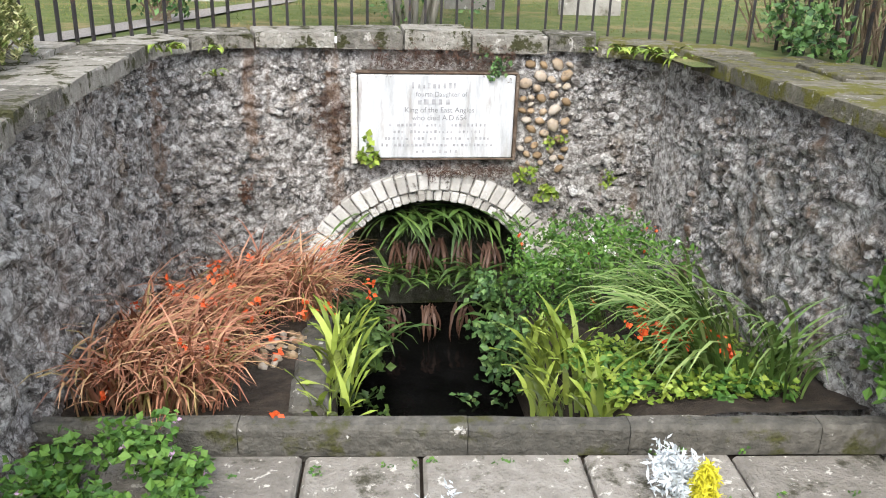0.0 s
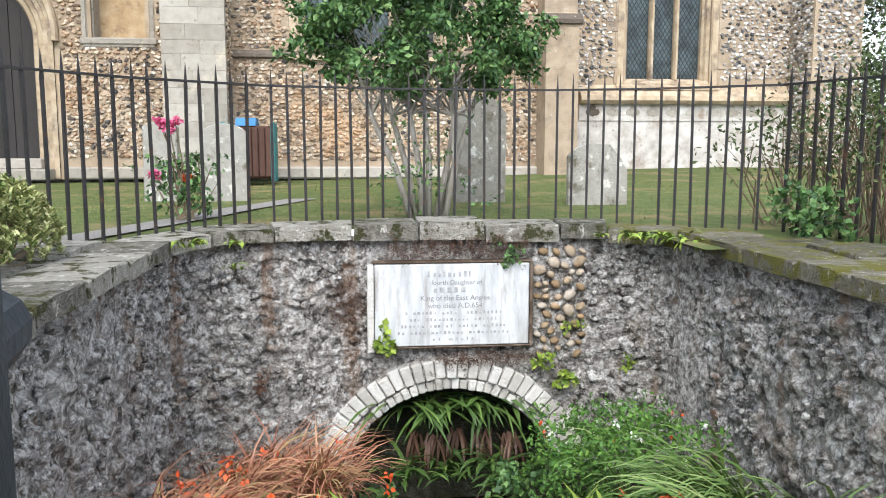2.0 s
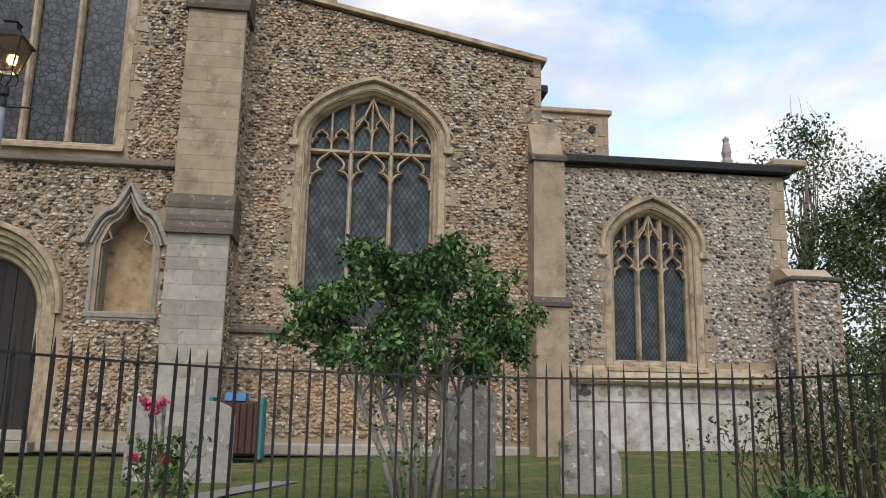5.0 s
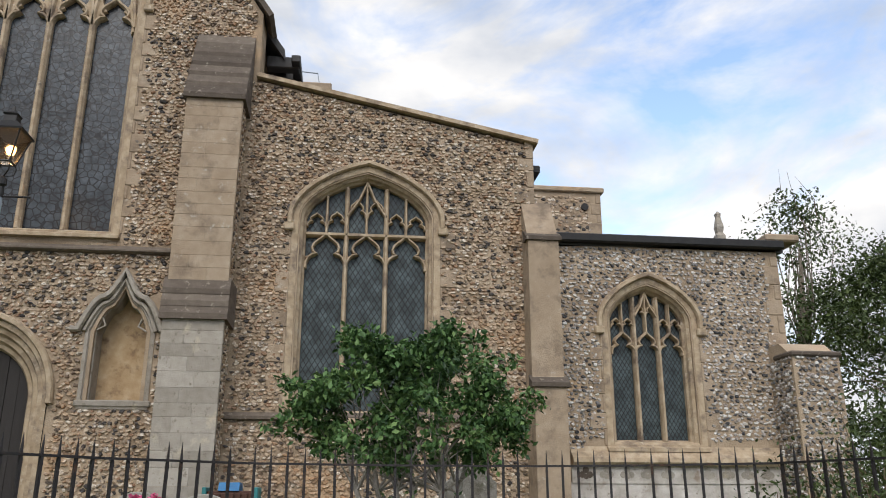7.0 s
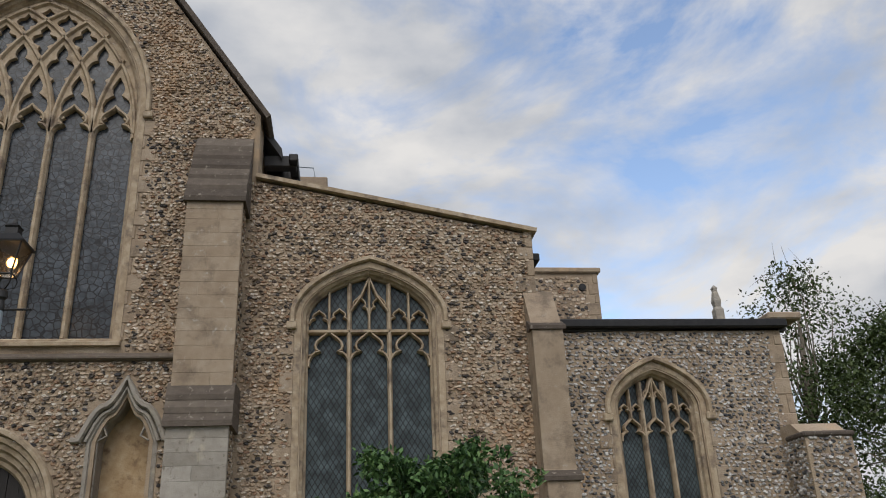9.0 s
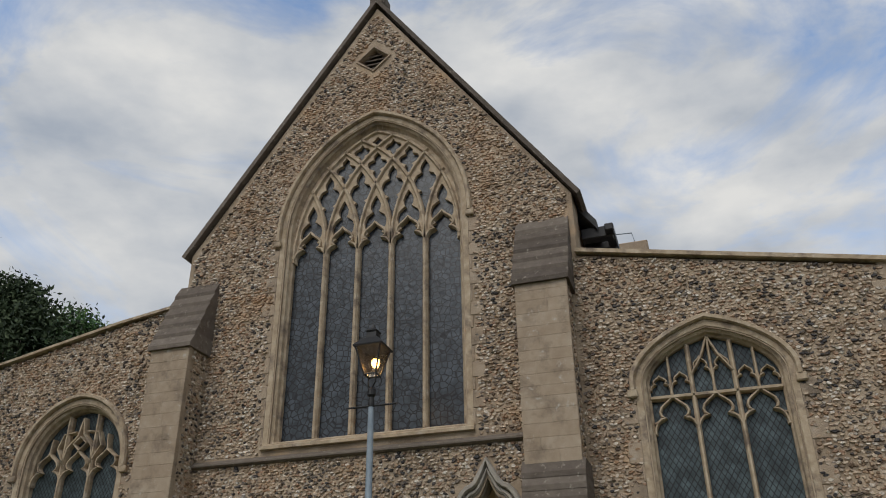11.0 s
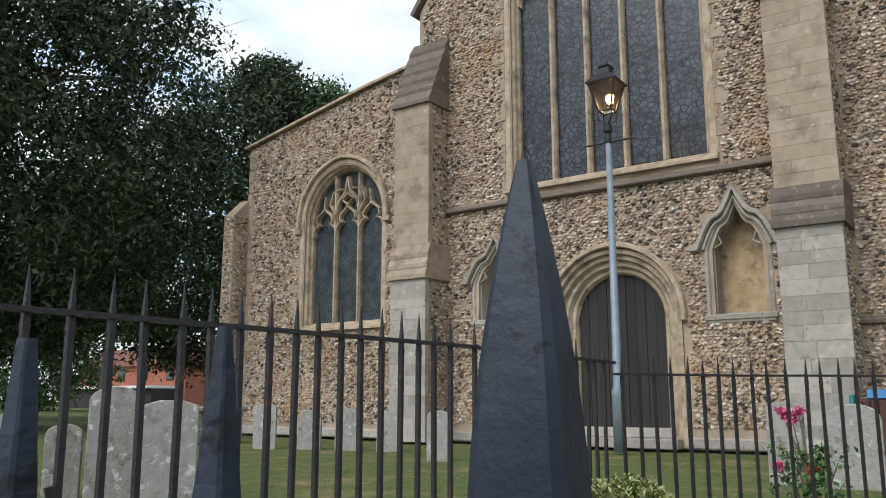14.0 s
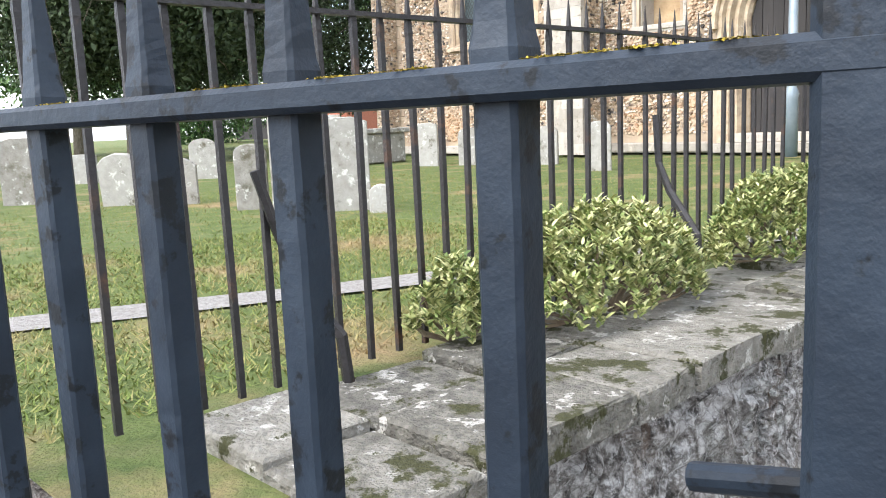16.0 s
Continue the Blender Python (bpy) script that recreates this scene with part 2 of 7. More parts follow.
M_RUBBLE = rubble_mat("rubble_render")
M_RSTONE = rubble_mat("rubble_stone")
M_RSTONE_PIECE = rubble_mat("single_rubble_stone", 1.0)
M_PEBBLE = mat("pebble", [(0.17, 0.115, 0.065), (0.3, 0.21, 0.12), (0.42, 0.37, 0.31), (0.34, 0.22, 0.11)], 8.0, 0.85, 0.5, 50, obj=0.7, spot=(0.06, 0.045, 0.03), spots=(0.56, 0.68), sscale=9)
M_VOUSS = mat("voussoir_stone", [(0.3, 0.28, 0.25), (0.54, 0.52, 0.485), (0.7, 0.68, 0.65)], 12.0, 0.9, 0.8, 60, obj=0.5, spot=(0.46, 0.27, 0.09), spots=(0.67, 0.72), sscale=5.0, moss=(0.1, 0.085, 0.065), mossat=(0.62, 0.7), mscale=9.0, detail=10)
M_COPE = mat("mossy_coping_stone", [(0.045, 0.042, 0.036), (0.15, 0.14, 0.118), (0.29, 0.272, 0.235), (0.44, 0.42, 0.375)], 22, 0.95, 1.0, 60, spot=(0.5, 0.475, 0.43), spots=(0.56, 0.61), sscale=16, obj=0.4, moss=(0.05, 0.05, 0.02), mossat=(0.53, 0.58), mscale=8, detail=11, bdist=0.03)
M_COPE_MOSS = mat("moss_covered_coping", [(0.025, 0.024, 0.018), (0.075, 0.07, 0.045), (0.18, 0.165, 0.125), (0.32, 0.3, 0.26)], 18.0, 0.95, 1.0, 70, obj=0.4, spot=(0.12, 0.115, 0.022), spots=(0.48, 0.56), sscale=6.5, moss=(0.4, 0.38, 0.34), mossat=(0.61, 0.65), mscale=14.0, detail=11, bdist=0.03)
M_FLAG = mat("flagstone", [(0.11, 0.1, 0.085), (0.24, 0.22, 0.19), (0.38, 0.355, 0.315)], 15, 0.9, 0.9, 60, obj=0.35, spot=(0.56, 0.53, 0.47), spots=(0.6, 0.65), sscale=22, moss=(0.06, 0.056, 0.036), mossat=(0.55, 0.64), mscale=5.0, detail=11)
M_KERB = mat("old_kerb_stone", [(0.03, 0.03, 0.026), (0.09, 0.085, 0.072), (0.19, 0.175, 0.15)], 18, 0.95, 1.0, 40, obj=0.2, spot=(0.06, 0.06, 0.02), spots=(0.55, 0.65), sscale=6, moss=(0.5, 0.48, 0.44), mossat=(0.63, 0.67), mscale=11, detail=10)
M_SOIL = mat("dark_soil", [(0.02, 0.016, 0.012), (0.045, 0.035, 0.026), (0.08, 0.06, 0.045)], 12, 1.0, 1.0, 60)
M_MARBLE = mat("white_marble", [(0.36, 0.365, 0.37), (0.56, 0.57, 0.58), (0.66, 0.67, 0.68)], 9.0, 0.6, 0.3, 60, spot=(0.3, 0.27, 0.245), spots=(0.5, 0.7), sscale=6, stretch=(1.8, 1, 0.35), moss=(0.15, 0.105, 0.075), mossat=(0.63, 0.7), mscale=3.6, detail=10)
M_STAIN = mat("stained_mortar", [(0.05, 0.035, 0.025), (0.12, 0.085, 0.06), (0.24, 0.19, 0.15)], 14, 0.95, 0.8, 60, detail=10)
# dark grey-green with darker olive patches
M_VAULT = mat("dark_olive_vault", [(0.03, 0.03, 0.022), (0.09, 0.09, 0.065), (0.2, 0.2, 0.16)], 8, 0.9, 1.0, 50, spot=(0.05, 0.06, 0.02), spots=(0.5, 0.62), sscale=5, detail=10)
M_FAINT = mat("faint_lettering", [(0.2, 0.2, 0.21), (0.5, 0.5, 0.5)], 22, 0.8, 0.0)
M_INK = mat("worn_lettering", [(0.12, 0.12, 0.125), (0.36, 0.36, 0.36)], 18, 0.8, 0.0)
M_GRASS = mat("lawn", [(0.05, 0.075, 0.019), (0.09, 0.118, 0.032), (0.14, 0.14, 0.06)], 7, 0.95, 0.9, 70, spot=(0.25, 0.18, 0.095), spots=(0.52, 0.7), sscale=1.1, detail=10)
M_BLADE = mat("grass_blade", [(0.09, 0.135, 0.026), (0.135, 0.175, 0.04), (0.21, 0.195, 0.07), (0.3, 0.22, 0.11)], 1.2, 0.8, 0.0, island=0.4, spot=(0.28, 0.2, 0.1), spots=(0.52, 0.68), sscale=1.1)
M_GRAVEL = mat("gravel", [(0.15, 0.135, 0.12), (0.25, 0.235, 0.22), (0.33, 0.315, 0.3)], 60, 0.95, 0.8, 90)
M_GRAVE = mat("lichened_gravestone", [(0.16, 0.145, 0.12), (0.3, 0.285, 0.255), (0.42, 0.405, 0.37)], 11, 0.95, 0.6, 40, spot=(0.56, 0.545, 0.5), spots=(0.58, 0.66), sscale=9, obj=0.4, moss=(0.11, 0.1, 0.07), mossat=(0.56, 0.68), mscale=4.0, detail=10)
M_BRICK = mat("red_brick", [(0.25, 0.09, 0.055), (0.36, 0.14, 0.09)], 6, 0.9, 0.2, 20)
M_TILE = mat("clay_tile", [(0.12, 0.055, 0.04), (0.2, 0.09, 0.06)], 6, 0.9, 0.5, 12)
M_WHITE = mat("white_paint", [(0.7, 0.7, 0.68), (0.8, 0.8, 0.78)], 6, 0.6, 0.05)
M_TEAL = mat("teal_paint", [(0.03, 0.16, 0.17), (0.05, 0.22, 0.23)], 6, 0.6, 0.1)
M_BLUE = mat("blue_plastic", [(0.02, 0.13, 0.3), (0.035, 0.18, 0.38)], 6, 0.5, 0.0)
M_SLAT = mat("brown_slat", [(0.05, 0.025, 0.02), (0.1, 0.05, 0.035)], 10, 0.8, 0.3, 30, obj=0.4)
M_POST = mat("grey_painted_steel", [(0.17, 0.21, 0.24), (0.25, 0.29, 0.32)], 6, 0.5, 0.1, 40, metal=0.2)
M_LAMP_BLACK = mat("black_lantern_iron", [(0.012, 0.012, 0.013), (0.025, 0.024, 0.024)], 9, 0.5, 0.1, 40)
M_BARK = mat("bark", [(0.09, 0.075, 0.06), (0.2, 0.17, 0.13), (0.3, 0.27, 0.23)], 9, 0.95, 0.9, 30, stretch=(3, 3, 0.7))
M_BARK_PALE = mat("pale_bark", [(0.2, 0.18, 0.15), (0.34, 0.31, 0.27), (0.45, 0.42, 0.38)], 9, 0.95, 0.5, 30, stretch=(3, 3, 0.7))
M_TWIG = mat("brown_twigs", [(0.08, 0.055, 0.035), (0.16, 0.12, 0.08), (0.22, 0.18, 0.12)], 9, 0.9, 0.2, 30)
L_DARK = leaf_mat("tree_leaf", [(0.018, 0.05, 0.016), (0.05, 0.11, 0.032), (0.09, 0.18, 0.052), (0.17, 0.26, 0.085)])
L_YEW = leaf_mat("dark_needles", [(0.016, 0.028, 0.011), (0.04, 0.062, 0.026), (0.08, 0.11, 0.048)], 0.75)
L_FAR = leaf_mat("hedge_leaf", [(0.03, 0.05, 0.015), (0.055, 0.085, 0.022), (0.09, 0.12, 0.035)])
L_VARI = leaf_mat("variegated_leaf", [(0.08, 0.13, 0.03), (0.2, 0.24, 0.07), (0.42, 0.42, 0.18), (0.55, 0.53, 0.28)])
L_RED = leaf_mat("dry_russet_blade", [(0.16, 0.06, 0.035), (0.3, 0.12, 0.07), (0.42, 0.19, 0.115), (0.46, 0.26, 0.15), (0.24, 0.22, 0.06)])
L_GREEN = leaf_mat("green_blade", [(0.045, 0.09, 0.018), (0.09, 0.16, 0.035), (0.16, 0.24, 0.065), (0.26, 0.32, 0.12)])
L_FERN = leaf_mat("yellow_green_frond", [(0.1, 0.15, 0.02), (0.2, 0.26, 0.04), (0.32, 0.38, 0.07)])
# darker copy of the frond green, with the shade of the vault put in
L_FERN_SHADED = leaf_mat("shaded_frond", [(0.024, 0.05, 0.012), (0.056, 0.108, 0.022), (0.115, 0.185, 0.04)])
L_DEAD = leaf_mat("dead_frond", [(0.06, 0.03, 0.02), (0.13, 0.07, 0.045)])
L_HERB = leaf_mat("herb_leaf", [(0.03, 0.09, 0.015), (0.07, 0.16, 0.025), (0.13, 0.24, 0.04)])
L_LIME = leaf_mat("lime_leaf", [(0.08, 0.14, 0.015), (0.17, 0.25, 0.03), (0.3, 0.36, 0.06)])
L_SILVER = leaf_mat("silver_leaf", [(0.42, 0.46, 0.48), (0.62, 0.66, 0.68)], 0.8)
L_YELLOW = leaf_mat("golden_foliage", [(0.42, 0.38, 0.02), (0.6, 0.55, 0.03)])
P_ORANGE = leaf_mat("orange_petal", [(0.55, 0.07, 0.015), (0.7, 0.12, 0.03)])
P_PINK = leaf_mat("pink_petal", [(0.5, 0.06, 0.16), (0.68, 0.16, 0.3)])
P_WHITE = leaf_mat("white_petal", [(0.7, 0.7, 0.65), (0.8, 0.8, 0.76)])
P_LILAC = leaf_mat("lilac_petal", [(0.3, 0.2, 0.28), (0.45, 0.3, 0.42)])


def glass_mat(name, col, leadscale=0.0):
    m = bpy.data.materials.new(name)
    m.use_nodes = True
    nt = m.node_tree
    b = nt.nodes["Principled BSDF"]
    b.inputs["Roughness"].default_value, b.inputs["Specular IOR Level"].default_value = 0.3, 0.35
    geo = nt.nodes.new("ShaderNodeNewGeometry")
    n = nt.nodes.new("ShaderNodeTexNoise")
    n.inputs["Scale"].default_value = 5.0
    nt.links.new(geo.outputs["Position"], n.inputs["Vector"])
    r = nt.nodes.new("ShaderNodeValToRGB")
    r.color_ramp.elements[0].position, r.color_ramp.elements[0].color = 0.35, (*[c * 0.6 for c in col], 1)
    r.color_ramp.elements[1].position, r.color_ramp.elements[1].color = 0.7, (*[c * 1.5 for c in col], 1)
    nt.links.new(n.outputs["Fac"], r.inputs[0])
    out = r.outputs[0]
    if leadscale:
        v = nt.nodes.new("ShaderNodeTexVoronoi")
        v.feature = "DISTANCE_TO_EDGE"
        v.inputs["Scale"].default_value = leadscale
        nt.links.new(geo.outputs["Position"], v.inputs["Vector"])
        r2 = nt.nodes.new("ShaderNodeValToRGB")
        r2.color_ramp.elements[0].position, r2.color_ramp.elements[0].color = 0.05, (1, 1, 1, 1)
        r2.color_ramp.elements[1].position, r2.color_ramp.elements[1].color = 0.1, (0, 0, 0, 1)
        nt.links.new(v.outputs["Distance"], r2.inputs[0])
        x = nt.nodes.new("ShaderNodeMix")
        x.data_type = "RGBA"
        nt.links.new(r2.outputs[0], x.inputs["Factor"])
        nt.links.new(out, x.inputs["A"])
        x.inputs["B"].default_value = (0.01, 0.01, 0.011, 1)
        out = x.outputs["Result"]
    nt.links.new(out, b.inputs["Base Color"])
    bp = nt.nodes.new("ShaderNodeBump")
    bp.inputs["Strength"].default_value, bp.inputs["Distance"].default_value = 0.35, 0.02
    n2 = nt.nodes.new("ShaderNodeTexNoise")
    n2.inputs["Scale"].default_value = 9.0
    nt.links.new(geo.outputs["Position"], n2.inputs["Vector"])
    nt.links.new(n2.outputs["Fac"], bp.inputs["Height"])
    nt.links.new(bp.outputs[0], b.inputs["Normal"])
    return m


# opaque panes: the dark rooms behind and pale reflections are in the colour
M_GLASS = glass_mat("leaded_glass_dark_behind", (0.055, 0.075, 0.08))
M_GLASS_PAINTED = glass_mat("painted_leaded_glass_dark_behind", (0.042, 0.05, 0.06), 8.0)
M_WATER = glass_mat("dark_water", (0.004, 0.004, 0.004))
M_WATER.node_tree.nodes["Principled BSDF"].inputs["Roughness"].default_value = 0.06
M_BULB = bpy.data.materials.new("lit_lamp")
M_BULB.use_nodes = True
M_BULB.node_tree.nodes["Principled BSDF"].inputs["Emission Color"].default_value = (1.0, 0.55, 0.2, 1)
M_BULB.node_tree.nodes["Principled BSDF"].inputs["Emission Strength"].default_value = 9.0
M_PANE = bpy.data.materials.new("lantern_glass")
M_PANE.use_nodes = True
M_PANE.node_tree.nodes["Principled BSDF"].inputs["Base Color"].default_value = (0.9, 0.75, 0.55, 1)
M_PANE.node_tree.nodes["Principled BSDF"].inputs["Transmission Weight"].default_value = 1.0
M_PANE.node_tree.nodes["Principled BSDF"].inputs["Roughness"].default_value = 0.25

# ---- builders ----
RNG = np.random.default_rng(7)


def thing(name, label, category, at=(0, 0, 0), group="", kind=""):
    ob = new(name)
    ob.location = at
    ob.empty_display_size = 0.1
    return tagged(ob, label, category, group, kind)


def place(name, me, material, parent=None, label="", kind=""):
    if material and not me.materials:
        me.materials.append(material)
    ob = new(name, me)
    if parent:
        ob.parent = parent
        up = Matrix.Identity(4) if parent.parent else Matrix.Translation(parent.location)
        ob.matrix_parent_inverse = up.inverted()
    return tagged(ob, label, kind=kind)


def part(name, bm, material, parent=None, label="", kind="", smooth=False):
    me = bpy.data.meshes.new(name)
    bmesh.ops.recalc_face_normals(bm, faces=bm.faces)
    bm.to_mesh(me)
    bm.free()
    if smooth:
        me.polygons.foreach_set("use_smooth", [True] * len(me.polygons))
    return place(name, me, material, parent, label, kind)


def from_np(name, v, f, material, parent=None, label="", kind="", smooth=False):
    me = bpy.data.meshes.new(name)
    me.from_pydata(v, [], f)
    if smooth:
        me.polygons.foreach_set("use_smooth", [True] * len(me.polygons))
    return place(name, me, material, parent, label, kind)


def box(bm, x0, x1, y0, y1, z0, z1, bevel=0.0):
    g = bmesh.ops.create_cube(bm, size=1.0, matrix=Matrix.LocRotScale(((x0 + x1) / 2, (y0 + y1) / 2, (z0 + z1) / 2), None, (x1 - x0, y1 - y0, z1 - z0)))
    if bevel:
        es = list({e for v in g["verts"] for e in v.link_edges})
        bmesh.ops.bevel(bm, geom=es, offset=bevel, segments=1, affect="EDGES")
    return bm


def boxed(name, material, parent, dims, bevel=0.0, label=""):
    return part(name, box(bmesh.new(), *dims, bevel), material, parent, label)


def prism(bm, pts, y0, y1):
    """A polygon in x and z, drawn out from y0 to y1."""
    a = [bm.verts.new((x, y0, z)) for x, z in pts]
    c = [bm.verts.new((x, y1, z)) for x, z in pts]
    bm.faces.new(a)
    bm.faces.new(c[::-1])
    n = len(pts)
    for i in range(n):
        bm.faces.new((a[i], c[i], c[(i + 1) % n], a[(i + 1) % n]))
    return bm


def side_prism(bm, pts, x0, x1):
    """A polygon in y and z, drawn out from x0 to x1."""
    a = [bm.verts.new((x0, y, z)) for y, z in pts]
    c = [bm.verts.new((x1, y, z)) for y, z in pts]
    bm.faces.new(a)
    bm.faces.new(c[::-1])
    n = len(pts)
    for i in range(n):
        bm.faces.new((a[i], c[i], c[(i + 1) % n], a[(i + 1) % n]))
    return bm


def slab(outline, holes, y0, y1):
    """A wall in x and z with holes through it."""
    bm = bmesh.new()
    for loop in [outline, *holes]:
        vs = [bm.verts.new((x, y0, z)) for x, z in loop]
        for i in range(len(vs)):
            bm.edges.new((vs[i], vs[(i + 1) % len(vs)]))
    bmesh.ops.triangle_fill(bm, use_beauty=True, use_dissolve=False, edges=bm.edges[:])
    g = bmesh.ops.extrude_face_region(bm, geom=bm.faces[:])
    for v in [e for e in g["geom"] if isinstance(e, bmesh.types.BMVert)]:
        v.co.y = y1
    return bm


def rise_at(u, half, rise):
    """The height of an arch at u from its middle."""
    u = min(1.0, abs(u) / half)
    if rise >= half * 0.98:
        r = (rise * rise + half * half) / (2 * half)
        d = u * half + r - half
        return math.sqrt(max(0.0, r * r - d * d))
    return rise * (0.66 * math.sqrt(max(0.0, 1 - u ** 2.2)) + 0.34 * (1 - u))


def arch_top(cx, half, zs, rise, n=14):
    """The arch alone, from its right springing over the top to the left."""
    us = [math.cos(math.pi * i / (2 * n)) for i in range(2 * n + 1)]
    return [(cx + half * u, zs + rise_at(half * u, half, rise)) for u in us]


def arch_loop(cx, half, sill, zs, rise, n=14):
    return [(cx - half, sill), (cx + half, sill)] + arch_top(cx, half, zs, rise, n)


def loft(bm, rings):
    """Skin between rings of the same count; each ring is (points in x and z, y)."""
    rows = [[bm.verts.new((x, y, z)) for x, z in pts] for pts, y in rings]
    for a, c in zip(rows, rows[1:]):
        n = len(a)
        for i in range(n):
            bm.faces.new((a[i], a[(i + 1) % n], c[(i + 1) % n], c[i]))
    return bm


def band(bm, pts, w, yf, yb, ch=0.5, closed=False):
    """A chamfered bar that follows points in x and z."""
    p = [Vector(q) for q in pts]
    n = len(p)
    rows = []
    ym = yf + (yb - yf) * 0.35
    for i in range(n):
        a = p[i - 1] if (i > 0 or closed) else p[i]
        c = p[(i + 1) % n] if (i < n - 1 or closed) else p[i]
        d = (c - a)
        d = d.normalized() if d.length > 1e-9 else Vector((0, 1))
        nn = Vector((-d.y, d.x))
        sec = ((-0.5, yb), (-0.5, ym), (-0.5 * ch, yf), (0.5 * ch, yf), (0.5, ym), (0.5, yb))
        rows.append([bm.verts.new((p[i].x + nn.x * w * s, y, p[i].y + nn.y * w * s)) for s, y in sec])
    for i in range(n if closed else n - 1):
        a, c = rows[i], rows[(i + 1) % n]
        for k in range(5):
            bm.faces.new((a[k], a[k + 1], c[k + 1], c[k]))
    if not closed:
        bm.faces.new(rows[0])
        bm.faces.new(rows[-1][::-1])
    return bm


def tube(bm, pts, radii, sides=6):
    rows = []
    for i, q in enumerate(pts):
        q = Vector(q)
        d = (Vector(pts[min(i + 1, len(pts) - 1)]) - Vector(pts[max(i - 1, 0)])).normalized()
        a = d.orthogonal().normalized()
        c = d.cross(a)
        rows.append([bm.verts.new(q + (a * math.cos(2 * math.pi * k / sides) + c * math.sin(2 * math.pi * k / sides)) * radii[i]) for k in range(sides)])
    for a, c in zip(rows, rows[1:]):
        for k in range(sides):
            bm.faces.new((a[k], a[(k + 1) % sides], c[(k + 1) % sides], c[k]))
    bm.faces.new(rows[0][::-1])
    bm.faces.new(rows[-1])
    return bm


def nodules(name, o, u, v, n, box2, inside, du, dv, material, parent, high=0.03, seed=1, label="", size=1.0, bend=None, pick=None):
    """Rough stones set in rows on a flat or bent wall: o + a u + b v, proud along n."""
    rng = np.random.default_rng(seed)
    a0, a1, b0, b1 = box2
    rows = []
    b = b0 + dv / 2
    k = 0
    while b < b1:
        m = max(1, int((a1 - a0) / du))
        aa = a0 + (np.arange(m) + 0.5 + 0.5 * (k % 2)) * du + rng.uniform(-0.32, 0.32, m) * du
        rows.append(np.stack([aa, b + rng.uniform(-0.28, 0.28, m) * dv], 1))
        b += dv
        k += 1
    ab = np.concatenate(rows)
    ab = ab[[bool(inside(x, y)) for x, y in ab]]
    if pick is not None:
        ab = ab[pick(ab)]
    m = len(ab)
    if not m:
        return None
    ha = du * rng.uniform(0.34, 0.68, m) * size
    hb = dv * rng.uniform(0.36, 0.64, m) * size
    h = high * rng.uniform(0.35, 1.25, m)
    tilt = rng.uniform(-0.4, 0.4, m)
    ang = np.linspace(0, 2 * np.pi, 7)[:6][None] + rng.uniform(-0.35, 0.35, (m, 6))
    rad = rng.uniform(0.78, 1.12, (m, 6))
    V = np.zeros((m, 12, 3))
    for ring, (sc, hh) in enumerate(((1.0, -0.006), (0.68, 1.0))):
        x = np.cos(ang) * rad * ha[:, None] * sc
        y = np.sin(ang) * rad * hb[:, None] * sc
        xr = x * np.cos(tilt)[:, None] - y * np.sin(tilt)[:, None]
        yr = x * np.sin(tilt)[:, None] + y * np.cos(tilt)[:, None]
        V[:, ring * 6:ring * 6 + 6, 0] = ab[:, :1] + xr
        V[:, ring * 6:ring * 6 + 6, 1] = ab[:, 1:] + yr
        V[:, ring * 6:ring * 6 + 6, 2] = (h[:, None] * rng.uniform(0.7, 1.2, (m, 6))) if ring else hh
    flat = V.reshape(-1, 3)
    if bend is not None:
        P = bend(flat)
    else:
        P = np.array(o)[None] + flat[:, :1] * np.array(u)[None] + flat[:, 1:2] * np.array(v)[None] + flat[:, 2:] * np.array(n)[None]
    F = []
    for i in range(m):
        q = i * 12
        F.append([q + 6, q + 7, q + 8, q + 9, q + 10, q + 11])
        for j in range(6):
            F.append([q + j, q + (j + 1) % 6, q + 6 + (j + 1) % 6, q + 6 + j])
    return from_np(name, P.tolist(), F, material, parent, label, "stuff")


def leaves(name, centers, per, spread, size, material, parent=None, label="", seed=1, flat=0.0, aspect=0.5, kind="", soft=0.45):
    """Many small folded leaves round the centres."""
    rng = np.random.default_rng(seed)
    c = np.repeat(np.asarray(centers, float), per, 0)
    m = len(c)
    sp = np.asarray(spread, float)
    d = rng.normal(size=(m, 3))
    d /= np.linalg.norm(d, axis=1)[:, None]
    c = c + d * (rng.uniform(0, 1, (m, 1)) ** soft) * sp
    ax = rng.normal(size=(m, 3))
    ax[:, 2] = ax[:, 2] * (1 - flat) - 0.15
    ax /= np.linalg.norm(ax, axis=1)[:, None]
    up = rng.normal(size=(m, 3)) * 0.5
    up[:, 2] += 0.6 + flat
    sd = np.cross(ax, up)
    sd /= np.maximum(np.linalg.norm(sd, axis=1), 1e-6)[:, None]
    nn = np.cross(sd, ax)
    L = size * rng.uniform(0.6, 1.3, (m, 1))
    W = L * aspect
    V = np.stack([c, c + ax * L * 0.45 + sd * W * 0.5 + nn * W * 0.12, c + ax * L, c + ax * L * 0.45 - sd * W * 0.5 + nn * W * 0.12], 1).reshape(-1, 3)
    F = [[q, q + 1, q + 2] if k == 0 else [q, q + 2, q + 3] for q in range(0, m * 4, 4) for k in (0, 1)]
    return from_np(name, V.tolist(), F, material, parent, label, kind)


